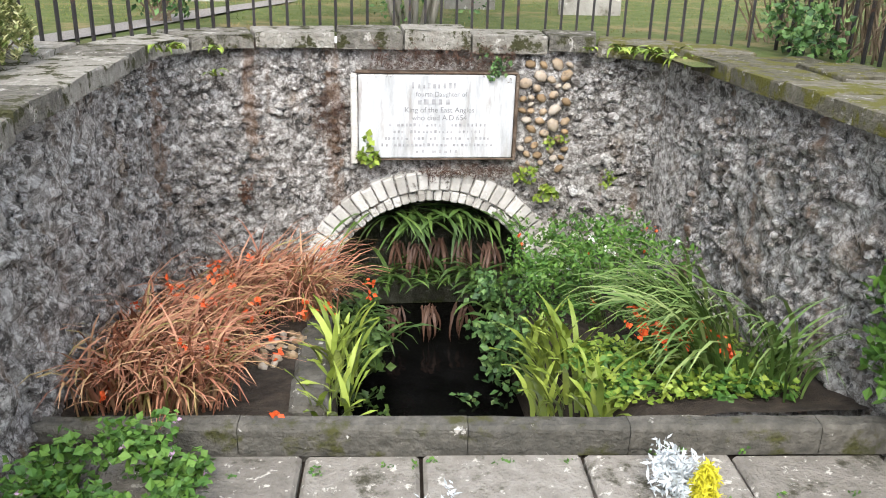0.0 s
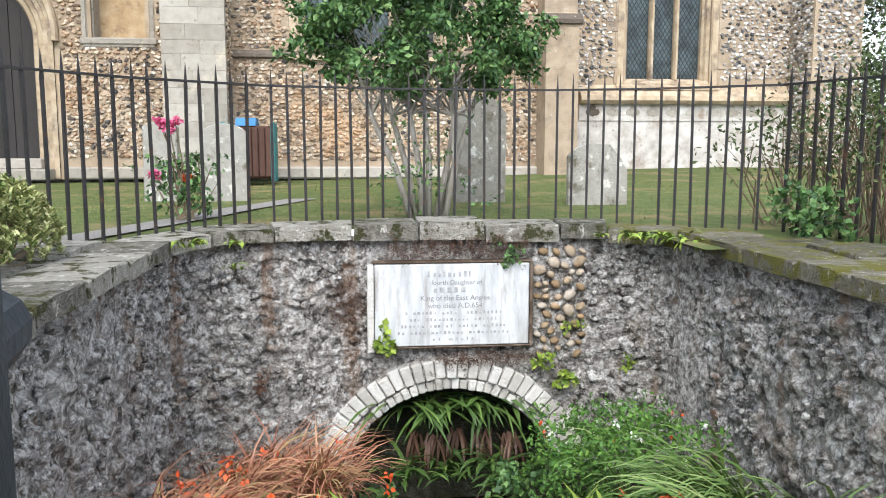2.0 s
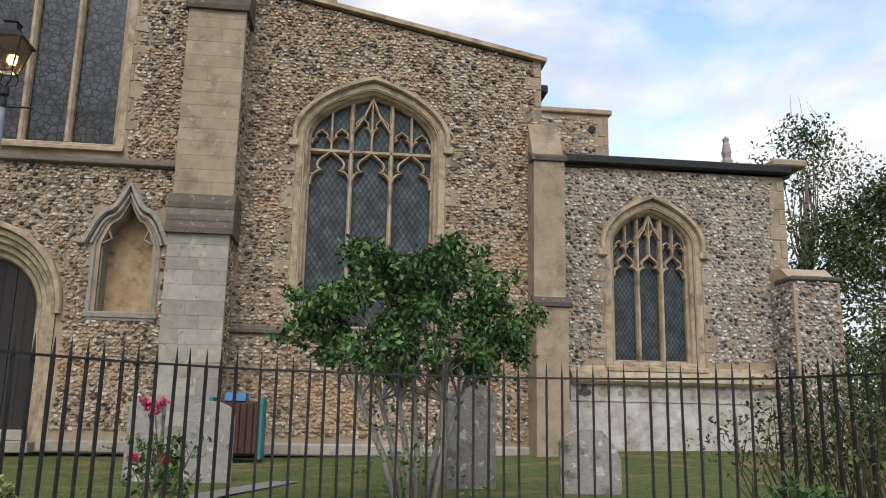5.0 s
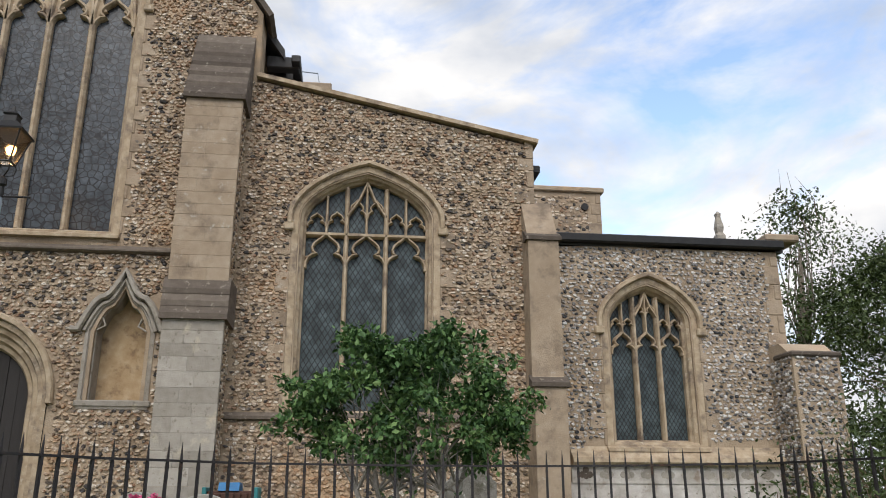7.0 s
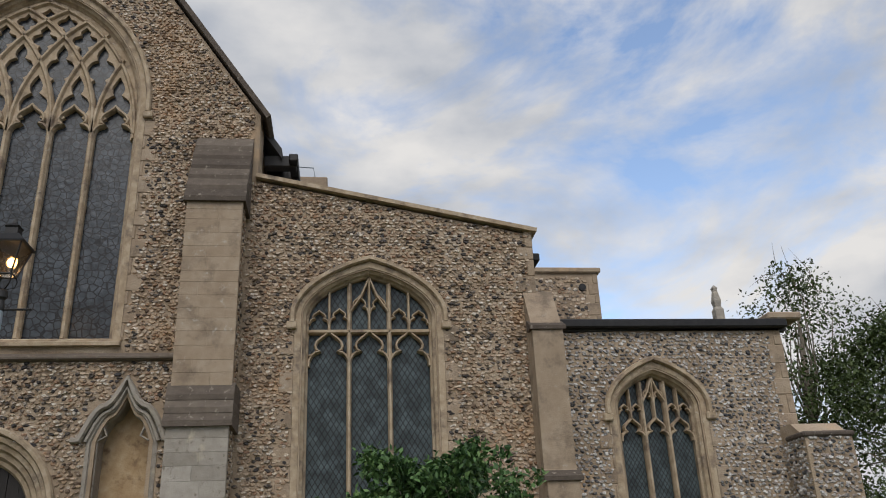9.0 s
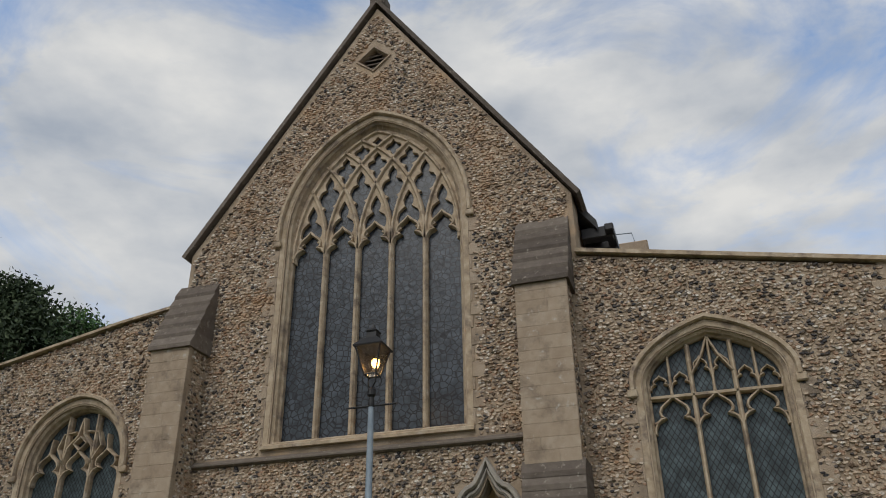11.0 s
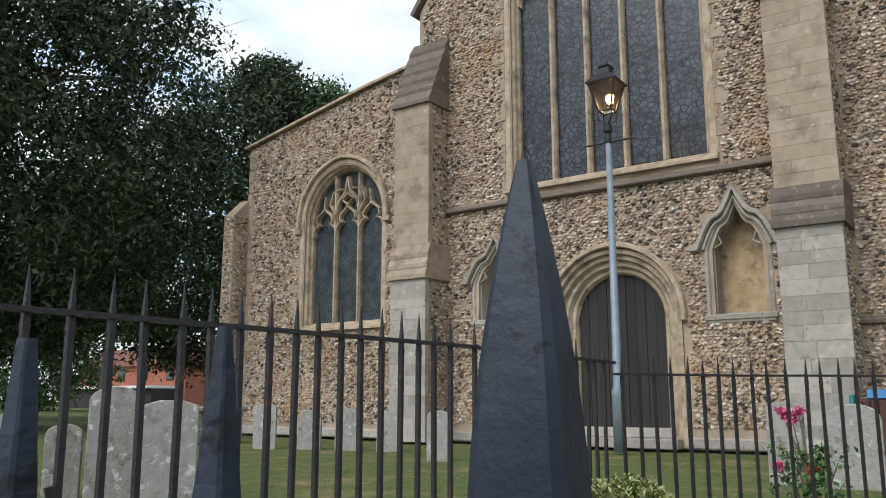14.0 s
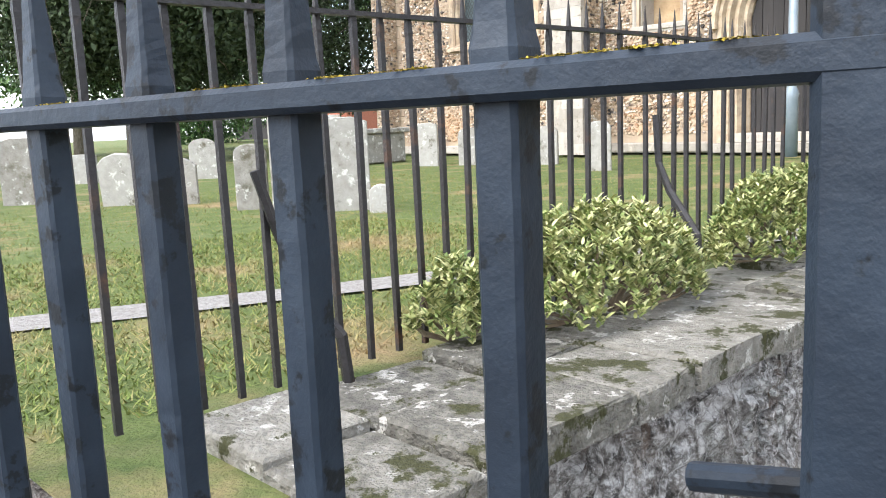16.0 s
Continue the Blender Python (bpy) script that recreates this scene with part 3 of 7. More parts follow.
def blades(name, bases, dirs, lengths, widths, material, parent=None, label="", seed=1, droop=1.0, seg=6, rise=1.0, kind="", wave=0.0, taper=1.0):
    """Arching strap leaves from their bases."""
    rng = np.random.default_rng(seed)
    b, d = np.asarray(bases, float), np.asarray(dirs, float)
    L, W = np.asarray(lengths, float), np.asarray(widths, float)
    m = len(b)
    d = d / np.maximum(np.linalg.norm(d, axis=1), 1e-6)[:, None]
    th = np.full(m, 1.25 * rise) + rng.uniform(-0.2, 0.2, m)
    pos = b.copy()
    side = np.stack([-d[:, 1], d[:, 0], np.zeros(m)], 1) + rng.normal(size=(m, 3)) * 0.25
    side /= np.linalg.norm(side, axis=1)[:, None]
    rows = []
    dr = droop * rng.uniform(0.7, 1.35, m)
    for k in range(seg + 1):
        t = k / seg
        w = W * (0.55 + 0.9 * t if t < 0.4 else 0.91 * (1 - ((t - 0.4) / 0.6) ** (1.6 * taper))) * 0.5 + 0.0006
        wob = (wave * W * np.sin(k * 2.3 + np.arange(m)))[:, None] * np.array([[0, 0, 1.0]])
        rows.append(pos - side * w[:, None] + wob)
        rows.append(pos + side * w[:, None] - wob)
        step = (L / seg)[:, None]
        pos = pos + np.stack([d[:, 0] * np.cos(th), d[:, 1] * np.cos(th), np.sin(th)], 1) * step
        th = th - dr * (0.25 + 0.75 * t) * 2.6 / seg
    V = np.stack(rows, 1)
    r = 2 * (seg + 1)
    F = []
    for i in range(m):
        q = i * r
        for k in range(seg):
            F.append([q + 2 * k, q + 2 * k + 1, q + 2 * k + 3, q + 2 * k + 2])
    return from_np(name, V.reshape(-1, 3).tolist(), F, material, parent, label, kind)


def tuft(name, spots, per, length, width, material, parent, seed, droop=1.0, lean=(0, 0), out=1.0, rise=1.0, wave=0.0, spread=0.05, taper=1.0, label=""):
    rng = np.random.default_rng(seed)
    B, D, L, W = [], [], [], []
    for s in spots:
        for _ in range(per):
            a = rng.uniform(0, 2 * np.pi)
            dv = np.array([math.cos(a) * out + lean[0], math.sin(a) * out + lean[1], 0])
            B.append(np.array(s) + np.array([*(rng.normal(size=2) * spread), 0]))
            D.append(dv)
            L.append(length * rng.uniform(0.55, 1.2))
            W.append(width * rng.uniform(0.7, 1.2))
    return blades(name, B, D, L, W, material, parent, label, seed + 1, droop, rise=rise, wave=wave, taper=taper)

# ---- the church ----
FY = 14.0
church = thing("church", "flint and limestone church with a tall traceried west window", "church", (-6.05, FY, 0))
W = dict(
    nave=dict(cx=-6.04, half=1.92, sill=5.2, zs=9.75, rise=2.6),
    aisle=dict(cx=0.37, half=1.08, sill=2.15, zs=5.55, rise=0.78),
    chapel=dict(cx=5.74, half=0.7, sill=1.75, zs=3.95, rise=0.6),
    left=dict(cx=-12.76, half=1.12, sill=2.62, zs=5.1, rise=1.2),
)


def hole(k, grow=0.1):
    w = W[k]
    return arch_loop(w["cx"], w["half"] + grow, w["sill"] - grow, w["zs"], w["rise"] + grow)


def in_arch(x, z, cx, half, sill, zs, rise, grow=0.0):
    if abs(x - cx) > half + grow or z < sill - grow:
        return False
    return z < zs or z < zs + rise_at(x - cx, half + grow, rise + grow)


DOOR = dict(cx=-5.97, half=0.86, sill=0.3, zs=2.3, rise=0.86)
DOOR_OUT = dict(cx=-5.97, half=1.3, sill=0.0, zs=2.3, rise=1.32)


def ogee(cx, half, zs, rise, n=8):
    """An ogee head, from the right springing over the point to the left."""
    r = []
    for i in range(n + 1):
        t = i / n
        u = 1 - t
        z = rise * (0.55 * math.sin(min(1.0, t / 0.62) * math.pi / 2) if t < 0.62 else 0.55 + 0.45 * ((t - 0.62) / 0.38) ** 1.7)
        r.append((cx + half * (u ** 0.85), zs + z))
    return r + [(2 * cx - x, z) for x, z in r[-2::-1]]


NICHE_R = dict(cx=-3.66, half=0.4, sill=2.28, zs=3.4, rise=0.72)
NICHE_L = dict(cx=-8.47, half=0.42, sill=2.45, zs=3.2, rise=0.6)


def niche_loop(nc, grow=0.0):
    return [(nc["cx"] - nc["half"] - grow, nc["sill"] - grow), (nc["cx"] + nc["half"] + grow, nc["sill"] - grow)] + ogee(nc["cx"], nc["half"] + grow, nc["zs"], nc["rise"] + grow)


GABLE = [(-10.47, 0.0), (-1.72, 0.0), (-1.72, 9.62), (-6.07, 15.92), (-10.47, 9.66)]
door_hole = arch_loop(DOOR_OUT["cx"], DOOR_OUT["half"], 0.02, DOOR_OUT["zs"], DOOR_OUT["rise"])
louvre_hole = [(-6.55, 14.3), (-6.12, 13.93), (-5.7, 14.3), (-6.12, 14.68)]
nave_wall = part("nave_wall", slab(GABLE, [hole("nave"), door_hole, niche_loop(NICHE_R, 0.02), niche_loop(NICHE_L, 0.02), louvre_hole], FY, FY + 0.7), M_MORTAR, church, "coursed flint gable wall")
AISLE_R = [(-1.72, 0.0), (3.46, 0.0), (3.46, 7.14), (-1.72, 8.2)]
aisle_wall = part("aisle_wall", slab(AISLE_R, [hole("aisle")], FY + 0.004, FY + 0.7), M_MORTAR, church, "coursed flint aisle wall")
AISLE_L = [(-16.1, 0.0), (-10.47, 0.0), (-10.47, 8.38), (-12.0, 8.15), (-16.1, 7.35)]
left_wall = part("aisle_wall", slab(AISLE_L, [hole("left")], FY + 0.004, FY + 0.7), M_MORTAR, church, "coursed flint aisle wall")
CY = 14.6
chapel_wall = part("chapel_wall", slab([(3.4, 0.0), (8.45, 0.0), (8.45, 5.5), (3.4, 5.35)], [hole("chapel")], CY, CY + 0.6), M_MORTAR, church, "grey flint chapel wall")


def nave_ok(x, z):
    top = 15.75 - abs(x + 6.07) * 1.43
    if z > top or in_arch(x, z, **W["nave"], grow=0.34) or in_arch(x, z, **DOOR_OUT, grow=0.12):
        return False
    for nc in (NICHE_R, NICHE_L):
        if abs(x - nc["cx"]) < nc["half"] + 0.2 and nc["sill"] - 0.16 < z < nc["zs"] + nc["rise"] * 0.7 + 0.15:
            return False
        if abs(x - nc["cx"]) < 0.14 and nc["zs"] < z < nc["zs"] + nc["rise"] + 0.36:
            return False
    if -2.95 < x and z < 8.6 or x > -1.85 or x < -10.4 or 4.73 < z < 4.92 and -9.7 < x:
        return False
    return not (abs(x + 6.12) + abs(z - 14.3) < 0.62)


UX, UZ, NF = (1, 0, 0), (0, 0, 1), (0, -1, 0)
nodules("flintwork", (0, FY, 0), UX, UZ, NF, (-10.4, -1.8, 0.35, 16.0), nave_ok, 0.094, 0.061, M_FLINT, nave_wall, 0.036, 11, size=1.1)
nodules("flintwork", (0, FY + 0.004, 0), UX, UZ, NF, (-1.85, 3.4, 0.3, 8.3), lambda x, z: z < 8.18 - (x + 1.75) * 0.2023 and not in_arch(x, z, **W["aisle"], grow=0.27) and not 1.97 < z < 2.12, 0.094, 0.061, M_FLINT, aisle_wall, 0.036, 12, size=1.1)
nodules("flintwork", (0, FY + 0.004, 0), UX, UZ, NF, (-15.9, -10.5, 0.3, 8.4), lambda x, z: z < 7.36 + (x + 16.1) * 0.193 and not in_arch(x, z, **W["left"], grow=0.27), 0.094, 0.061, M_FLINT, left_wall, 0.036, 13, size=1.1)
nodules("flintwork", (0, CY, 0), UX, UZ, NF, (3.6, 8.25, 1.5, 5.35), lambda x, z: not in_arch(x, z, **W["chapel"], grow=0.3) and not (4.4 < x and z < 1.75), 0.095, 0.068, M_FLINT_GREY, chapel_wall, 0.03, 14)


def block(name, dims, material, parent, seed=0, bevel=0.012):
    x0, x1, y0, y1, z0, z1 = dims
    bm = box(bmesh.new(), x0, x1, y0, y1, z0, z1, bevel)
    return part(name, bm, material, parent)


def quoins(x, side, z0, z1, y, parent, seed, material=M_ASHLAR, wide=(0.16, 0.34)):
    """Long and short dressed stones up an edge at x, running to the given side."""
    rng = np.random.default_rng(seed)
    z, k = z0, 0
    while z < z1 - 0.1:
        h = min(rng.uniform(0.24, 0.38), z1 - z)
        w = (wide[1] if k % 2 else wide[0]) * rng.uniform(0.85, 1.2)
        a, c = (x, x + w * side) if side > 0 else (x + w * side, x)
        block("quoin", (a, c, y - 0.02, y + 0.25, z + 0.004, z + h - 0.004), material, parent)
        z += h
        k += 1


def light_head(cx, w, z, tall, bm, bw, yf, yb):
    """The cusped head of one light."""
    pts = []
    for s in (-1, 1):
        q = [(s * w * a, tall * c) for a, c in ((0.5, 0), (0.49, 0.16), (0.43, 0.3), (0.34, 0.39), (0.22, 0.42), (0.31, 0.47), (0.34, 0.57), (0.3, 0.69), (0.2, 0.79), (0.1, 0.87), (0.04, 0.94))] + [(0, tall)]
        pts.append(q)
    path = pts[0] + pts[1][-2::-1]
    band(bm, [(cx + a, z + c) for a, c in path], bw, yf, yb, 0.45)
    for s in (-1, 1):
        band(bm, [(cx + s * w * 0.5, z + tall * 0.3), (cx + s * w * 0.25, z + tall * 0.4)], bw * 0.9, yf + 0.02, yb, 0.4)


# half the outline of the cusped openings: height over the springing, half width
NET_RISE = 1.16
LIGHT_HEAD = ((-0.1, 0.325), (0.1, 0.325), (0.2, 0.29), (0.27, 0.21), (0.3, 0.15), (0.36, 0.2), (0.45, 0.25), (0.56, 0.26), (0.66, 0.22), (0.73, 0.13), (0.76, 0.07), (0.82, 0.11), (0.91, 0.12), (1.0, 0.08), (1.12, 0.0))
NET_CELLS = (((0.5, 0.0), (0.7, 0.08), (0.92, 0.15), (1.0, 0.15), (1.05, 0.1), (1.1, 0.18), (1.2, 0.25), (1.3, 0.26), (1.4, 0.2), (1.45, 0.08), (1.52, 0.11), (1.6, 0.1), (1.74, 0.0)),
             ((1.5, 0.0), (1.58, 0.09), (1.66, 0.1), (1.7, 0.07), (1.75, 0.18), (1.83, 0.24), (1.9, 0.22), (1.95, 0.08), (2.02, 0.1), (2.12, 0.0)),
             ((1.99, 0.0), (2.05, 0.07), (2.09, 0.06), (2.13, 0.16), (2.19, 0.2), (2.25, 0.16), (2.28, 0.06), (2.37, 0.0)),
             ((2.29, 0.0), (2.33, 0.06), (2.38, 0.14), (2.43, 0.06), (2.49, 0.0)))


def lobes(half_outline):
    """The whole outline, from the left foot over the top to the right foot."""
    left = [(-w, z * NET_RISE) for z, w in half_outline]
    return left + [(w, z * NET_RISE) for z, w in half_outline[-2::-1]]


def build_window(key, lights, y, heads, transom=None, label="", glass=None, lattice=0.0, net="bars", parent_wall=None):
    w = W[key]
    cx, half, sill, zs, rise = w["cx"], w["half"], w["sill"], w["zs"], w["rise"]
    fr = bmesh.new()
    rings = []
    for g, yy in ((0.24, y - 0.015), (0.13, y - 0.015), (0.1, y + 0.05), (0.05, y + 0.09), (0.03, y + 0.16), (0.0, y + 0.2), (0.0, y + 0.34)):
        rings.append((arch_loop(cx, half + g, sill - g * 0.6, zs, rise + g), yy))
    loft(fr, rings)
    loft(fr, [(arch_loop(cx, half + 0.24, sill - 0.144, zs, rise + 0.24), y - 0.015), (arch_loop(cx, half + 0.24, sill - 0.144, zs, rise + 0.24), y + 0.06)])
    win = part("window", fr, M_TRACERY, church, label)
    hood = bmesh.new()
    path = arch_top(cx, half + 0.28, zs, rise + 0.3)
    band(hood, [(path[0][0], zs - 0.14), *path, (path[-1][0], zs - 0.14)], 0.1, y - 0.11, y + 0.02, 0.6)
    for s in (-1, 1):
        box(hood, cx + s * (half + 0.29) - 0.09, cx + s * (half + 0.29) + 0.09, y - 0.1, y + 0.02, zs - 0.27, zs - 0.13, 0.02)
    part("hood_mould", hood, M_TRACERY, win)
    sl = bmesh.new()
    side_prism(sl, [(y - 0.1, sill - 0.14), (y + 0.36, sill + 0.05), (y + 0.36, sill - 0.2), (y - 0.1, sill - 0.2)], cx - half - 0.26, cx + half + 0.26)
    part("sill", sl, M_TRACERY, win)
    gl = bmesh.new()
    prism(gl, arch_loop(cx, half + 0.02, sill, zs, rise + 0.02), y + 0.3, y + 0.31)
    part("pane", gl, glass or M_GLASS, win, "leaded glass, coloured for the dark inside")
    lw = 2 * half / lights
    xs = [cx - half + lw * i for i in range(1, lights)]
    mw = 0.115 if half > 1.5 else 0.085
    yf, yb = y + 0.15, y + 0.32
    for x in xs:
        top = heads if net == "cross" else zs + rise_at(x - cx, half, rise) - 0.01
        m = bmesh.new()
        band(m, [(x, sill), (x, top)], mw, yf, yb, 0.4)
        part("mullion", m, M_TRACERY, win)
    tr = bmesh.new()
    for i in range(lights):
        light_head(cx - half + lw * (i + 0.5), lw * 0.98, heads - lw * 0.12, lw * 0.92, tr, mw * 0.62, yf + 0.01, yb)
    if net == "cross":
        r = (rise * rise + half * half) / (2 * half)
        for x in [cx - half, *xs, cx + half]:
            for s in (-1, 1):
                pts = []
                for i in range(19):
                    a = i / 18 * 1.45
                    px, pz = x + s * (r - r * math.cos(a)), heads + NET_RISE * r * math.sin(a)
                    if abs(px - cx) <= half and pz < zs + rise_at(px - cx, half, rise) + 0.02:
                        pts.append((px, pz))
                if len(pts) > 1:
                    band(tr, pts, mw * 0.8, yf, yb, 0.42)
        plate = [(cx + half * 0.995, heads - 0.1), *arch_top(cx, half, zs, rise), (cx - half * 0.995, heads - 0.1)]
        for i in range(lights):
            x = cx - half + lw * (i + 0.5)
            plate += [(x + e, heads + z) for e, z in lobes(LIGHT_HEAD)]
        cells = []
        for row, prof in enumerate(NET_CELLS, 1):
            for i in range(lights - row):
                x = cx + (i - (lights - row - 1) / 2) * lw
                if all(in_arch(x + e, heads + z, cx, half - 0.03, sill, zs, rise - 0.03) for e, z in lobes(prof)):
                    cells.append([(x + e, heads + z) for e, z in lobes(prof)][:-1])
        pl = slab(plate, cells, yf + 0.06, yb - 0.01)
        part("tracery_plate", pl, M_TRACERY, win)
    elif net == "flow":
        for s in (-1, 1):
            band(tr, [(cx + s * lw * 0.5, heads + lw * 0.4), (cx + s * lw * 0.42, heads + lw * 0.9), (cx + s * lw * 0.1, heads + lw * 1.25), (cx, heads + lw * 1.75)], mw * 0.7, yf, yb)
            band(tr, [(cx + s * lw * 0.5, heads + lw * 0.5), (cx + s * lw * 0.75, heads + lw * 0.9), (cx + s * lw * 0.6, heads + lw * 1.3), (cx + s * lw * 0.2, heads + lw * 1.35)], mw * 0.6, yf, yb)
            band(tr, [(cx + s * lw * 1.35, heads + lw * 0.5), (cx + s * lw * 1.0, heads + lw * 0.75), (cx + s * lw * 0.95, heads + lw * 1.2)], mw * 0.6, yf, yb)
            band(tr, [(cx, heads + lw * 0.8), (cx + s * lw * 0.22, heads + lw * 1.0), (cx, heads + lw * 1.2)], mw * 0.5, yf, yb)
    else:
        z0 = transom if transom else heads + lw * 0.75
        if transom:
            band(tr, [(cx - half, transom), (cx + half, transom)], mw, yf, yb, 0.5)
        for i in range(lights):
            x = cx - half + lw * (i + 0.5)
            top = zs + rise_at(x - cx, half, rise)
            band(tr, [(x, z0), (x, top)], mw * 0.6, yf + 0.01, yb, 0.4)
            for s in (-1, 1):
                hx = x + s * lw * 0.25
                ht = max(0.14, min(lw * 0.62, zs + rise_at(abs(hx - cx) + lw * 0.1, half, rise) - z0 - 0.1))
                if i != 1 or lights != 3:
                    light_head(hx, lw * 0.46, z0 + ht * 0.35, ht * 0.62, tr, mw * 0.42, yf + 0.02, yb)
                else:
                    light_head(hx, lw * 0.46, z0 + 0.32, lw * 0.5, tr, mw * 0.42, yf + 0.02, yb)
            if lights == 3 and i == 1:
                band(tr, [(x - lw * 0.5, zs + 0.1), (x - lw * 0.2, zs + rise * 0.55), (x, zs + rise)], mw * 0.6, yf, yb)
                band(tr, [(x + lw * 0.5, zs + 0.1), (x + lw * 0.2, zs + rise * 0.55), (x, zs + rise)], mw * 0.6, yf, yb)
    part("tracery", tr, M_TRACERY, win)
    if lattice:
        lt = bmesh.new()
        hgt = zs + rise - sill
        for s in (-1, 1):
            k = -hgt / 1.6 - 2 * half
            while k < 2 * half + hgt / 1.6:
                run = []
                for i in range(0, 90):
                    z = sill + hgt * i / 89
                    x = cx + k + s * (z - sill) / 1.6
                    if in_arch(x, z, cx, half, sill, zs, rise):
                        run.append((x, z))
                if len(run) > 1:
                    a, c = run[0], run[-1]
                    vs = [lt.verts.new((q[0] + e, y + 0.296, q[1])) for q, e in ((a, -0.0075), (a, 0.0075), (c, 0.0075), (c, -0.0075))]
                    lt.faces.new(vs)
                k += lattice
        part("leading", lt, M_LEAD, win, "lattice of lead strips", "stuff")
    if parent_wall:
        quoins(cx - half - 0.24, -1, sill - 0.1, zs - 0.1, y, parent_wall, int(half * 100), wide=(0.05, 0.26))
        quoins(cx + half + 0.24, 1, sill - 0.1, zs - 0.1, y, parent_wall, int(half * 100) + 1, wide=(0.05, 0.26))
    return win


build_window("nave", 5, FY, 9.25, label="tall five-light window with net tracery", glass=M_GLASS_PAINTED, net="cross", parent_wall=nave_wall)
build_window("aisle", 3, FY, 4.75, transom=5.3, label="three-light window with a transom and panel tracery", lattice=0.1, parent_wall=aisle_wall)
build_window("chapel", 3, CY, 3.4, label="three-light window in an ochre stone frame", lattice=0.08, parent_wall=chapel_wall)
build_window("left", 3, FY, 4.85, label="three-light window with flowing tracery", lattice=0.085, net="flow", parent_wall=left_wall)

# door with recessed orders
dr = bmesh.new()
rings = []
for g, yy in ((0.44, FY - 0.03), (0.36, FY - 0.03), (0.33, FY + 0.06), (0.26, FY + 0.06), (0.22, FY + 0.17), (0.15, FY + 0.17), (0.1, FY + 0.28), (0.04, FY + 0.28), (0.0, FY + 0.36), (0.0, FY + 0.45)):
    rings.append((arch_loop(DOOR["cx"], DOOR["half"] + g, 0.02, DOOR["zs"], DOOR["rise"] + g), yy))
loft(dr, rings)
doorway = part("doorway", dr, M_TRACERY, church, "pointed doorway of moulded limestone")
dh = bmesh.new()
pth = arch_top(DOOR["cx"], 1.34, DOOR["zs"], 1.38)
band(dh, [(pth[0][0], 2.2), *pth, (pth[-1][0], 2.2)], 0.11, FY - 0.12, FY + 0.02, 0.6)
part("hood_mould", dh, M_TRACERY, doorway)
for i in range(9):
    x0 = DOOR["cx"] - DOOR["half"] + i * 0.1912
    d = bmesh.new()
    zt = [DOOR["zs"] + rise_at(x - DOOR["cx"], DOOR["half"], DOOR["rise"]) for x in (x0 + 0.004, x0 + 0.096, x0 + 0.187)]
    prism(d, [(x0 + 0.004, 0.34), (x0 + 0.187, 0.34), (x0 + 0.187, zt[2]), (x0 + 0.096, zt[1]), (x0 + 0.004, zt[0])], FY + 0.4 + 0.01 * (i % 2), FY + 0.46)
    part("door_board", d, M_OAK, doorway)
# added black board: blocks light past the door, stands for the dark inside
boxed("inner_dark", M_GUTTER_INSIDE, doorway, (-7.3, -4.6, FY + 0.47, FY + 0.6, 0.0, 3.4))
boxed("doorstep", M_ASHLAR_GREY, doorway, (-7.2, -4.75, FY - 0.35, FY + 0.4, 0.0, 0.17), 0.015)
boxed("doorstep", M_ASHLAR_GREY, doorway, (-7.0, -4.95, FY - 0.05, FY + 0.46, 0.17, 0.335), 0.015)

# niches
for nc, deep, lab in ((NICHE_R, 0.42, "ogee-headed niche with ochre plaster"), (NICHE_L, 0.5, "small niche with peach plaster")):
    nb = bmesh.new()
    loft(nb, [(niche_loop(nc, 0.16), FY - 0.02), (niche_loop(nc, 0.1), FY - 0.035), (niche_loop(nc, 0.05), FY + 0.05), (niche_loop(nc, 0.0), FY + 0.08), (niche_loop(nc, 0.0), FY + deep)])
    nic = part("niche", nb, M_ASHLAR_GREY, church, lab)
    bk = bmesh.new()
    prism(bk, niche_loop(nc, 0.01), FY + deep, FY + deep + 0.05)
    part("plaster_back", bk, M_PLASTER, nic)
    hd = bmesh.new()
    p = ogee(nc["cx"], nc["half"] + 0.27, nc["zs"] + 0.02, nc["rise"] + 0.3)
    band(hd, [(p[0][0] + 0.12, p[0][1]), *p, (p[-1][0] - 0.12, p[-1][1])], 0.11, FY - 0.13, FY + 0.02, 0.55)
    p = ogee(nc["cx"], nc["half"] + 0.17, nc["zs"], nc["rise"] + 0.16)
    band(hd, p, 0.07, FY - 0.07, FY + 0.02, 0.5)
    part("ogee_hood", hd, M_ASHLAR_GREY, nic)
    for s in (-1, 1):
        cu = bmesh.new()
        band(cu, [(nc["cx"] + s * nc["half"], nc["zs"] + 0.02), (nc["cx"] + s * nc["half"] * 0.66, nc["zs"] + 0.1), (nc["cx"] + s * nc["half"] * 0.8, nc["zs"] + 0.24)], 0.035, FY + 0.02, FY + 0.07)
        part("cusp", cu, M_ASHLAR_GREY, nic)
    boxed("sill", M_ASHLAR_GREY, nic, (nc["cx"] - nc["half"] - 0.2, nc["cx"] + nc["half"] + 0.2, FY - 0.05, FY + 0.1, nc["sill"] - 0.12, nc["sill"] - 0.02), 0.015)

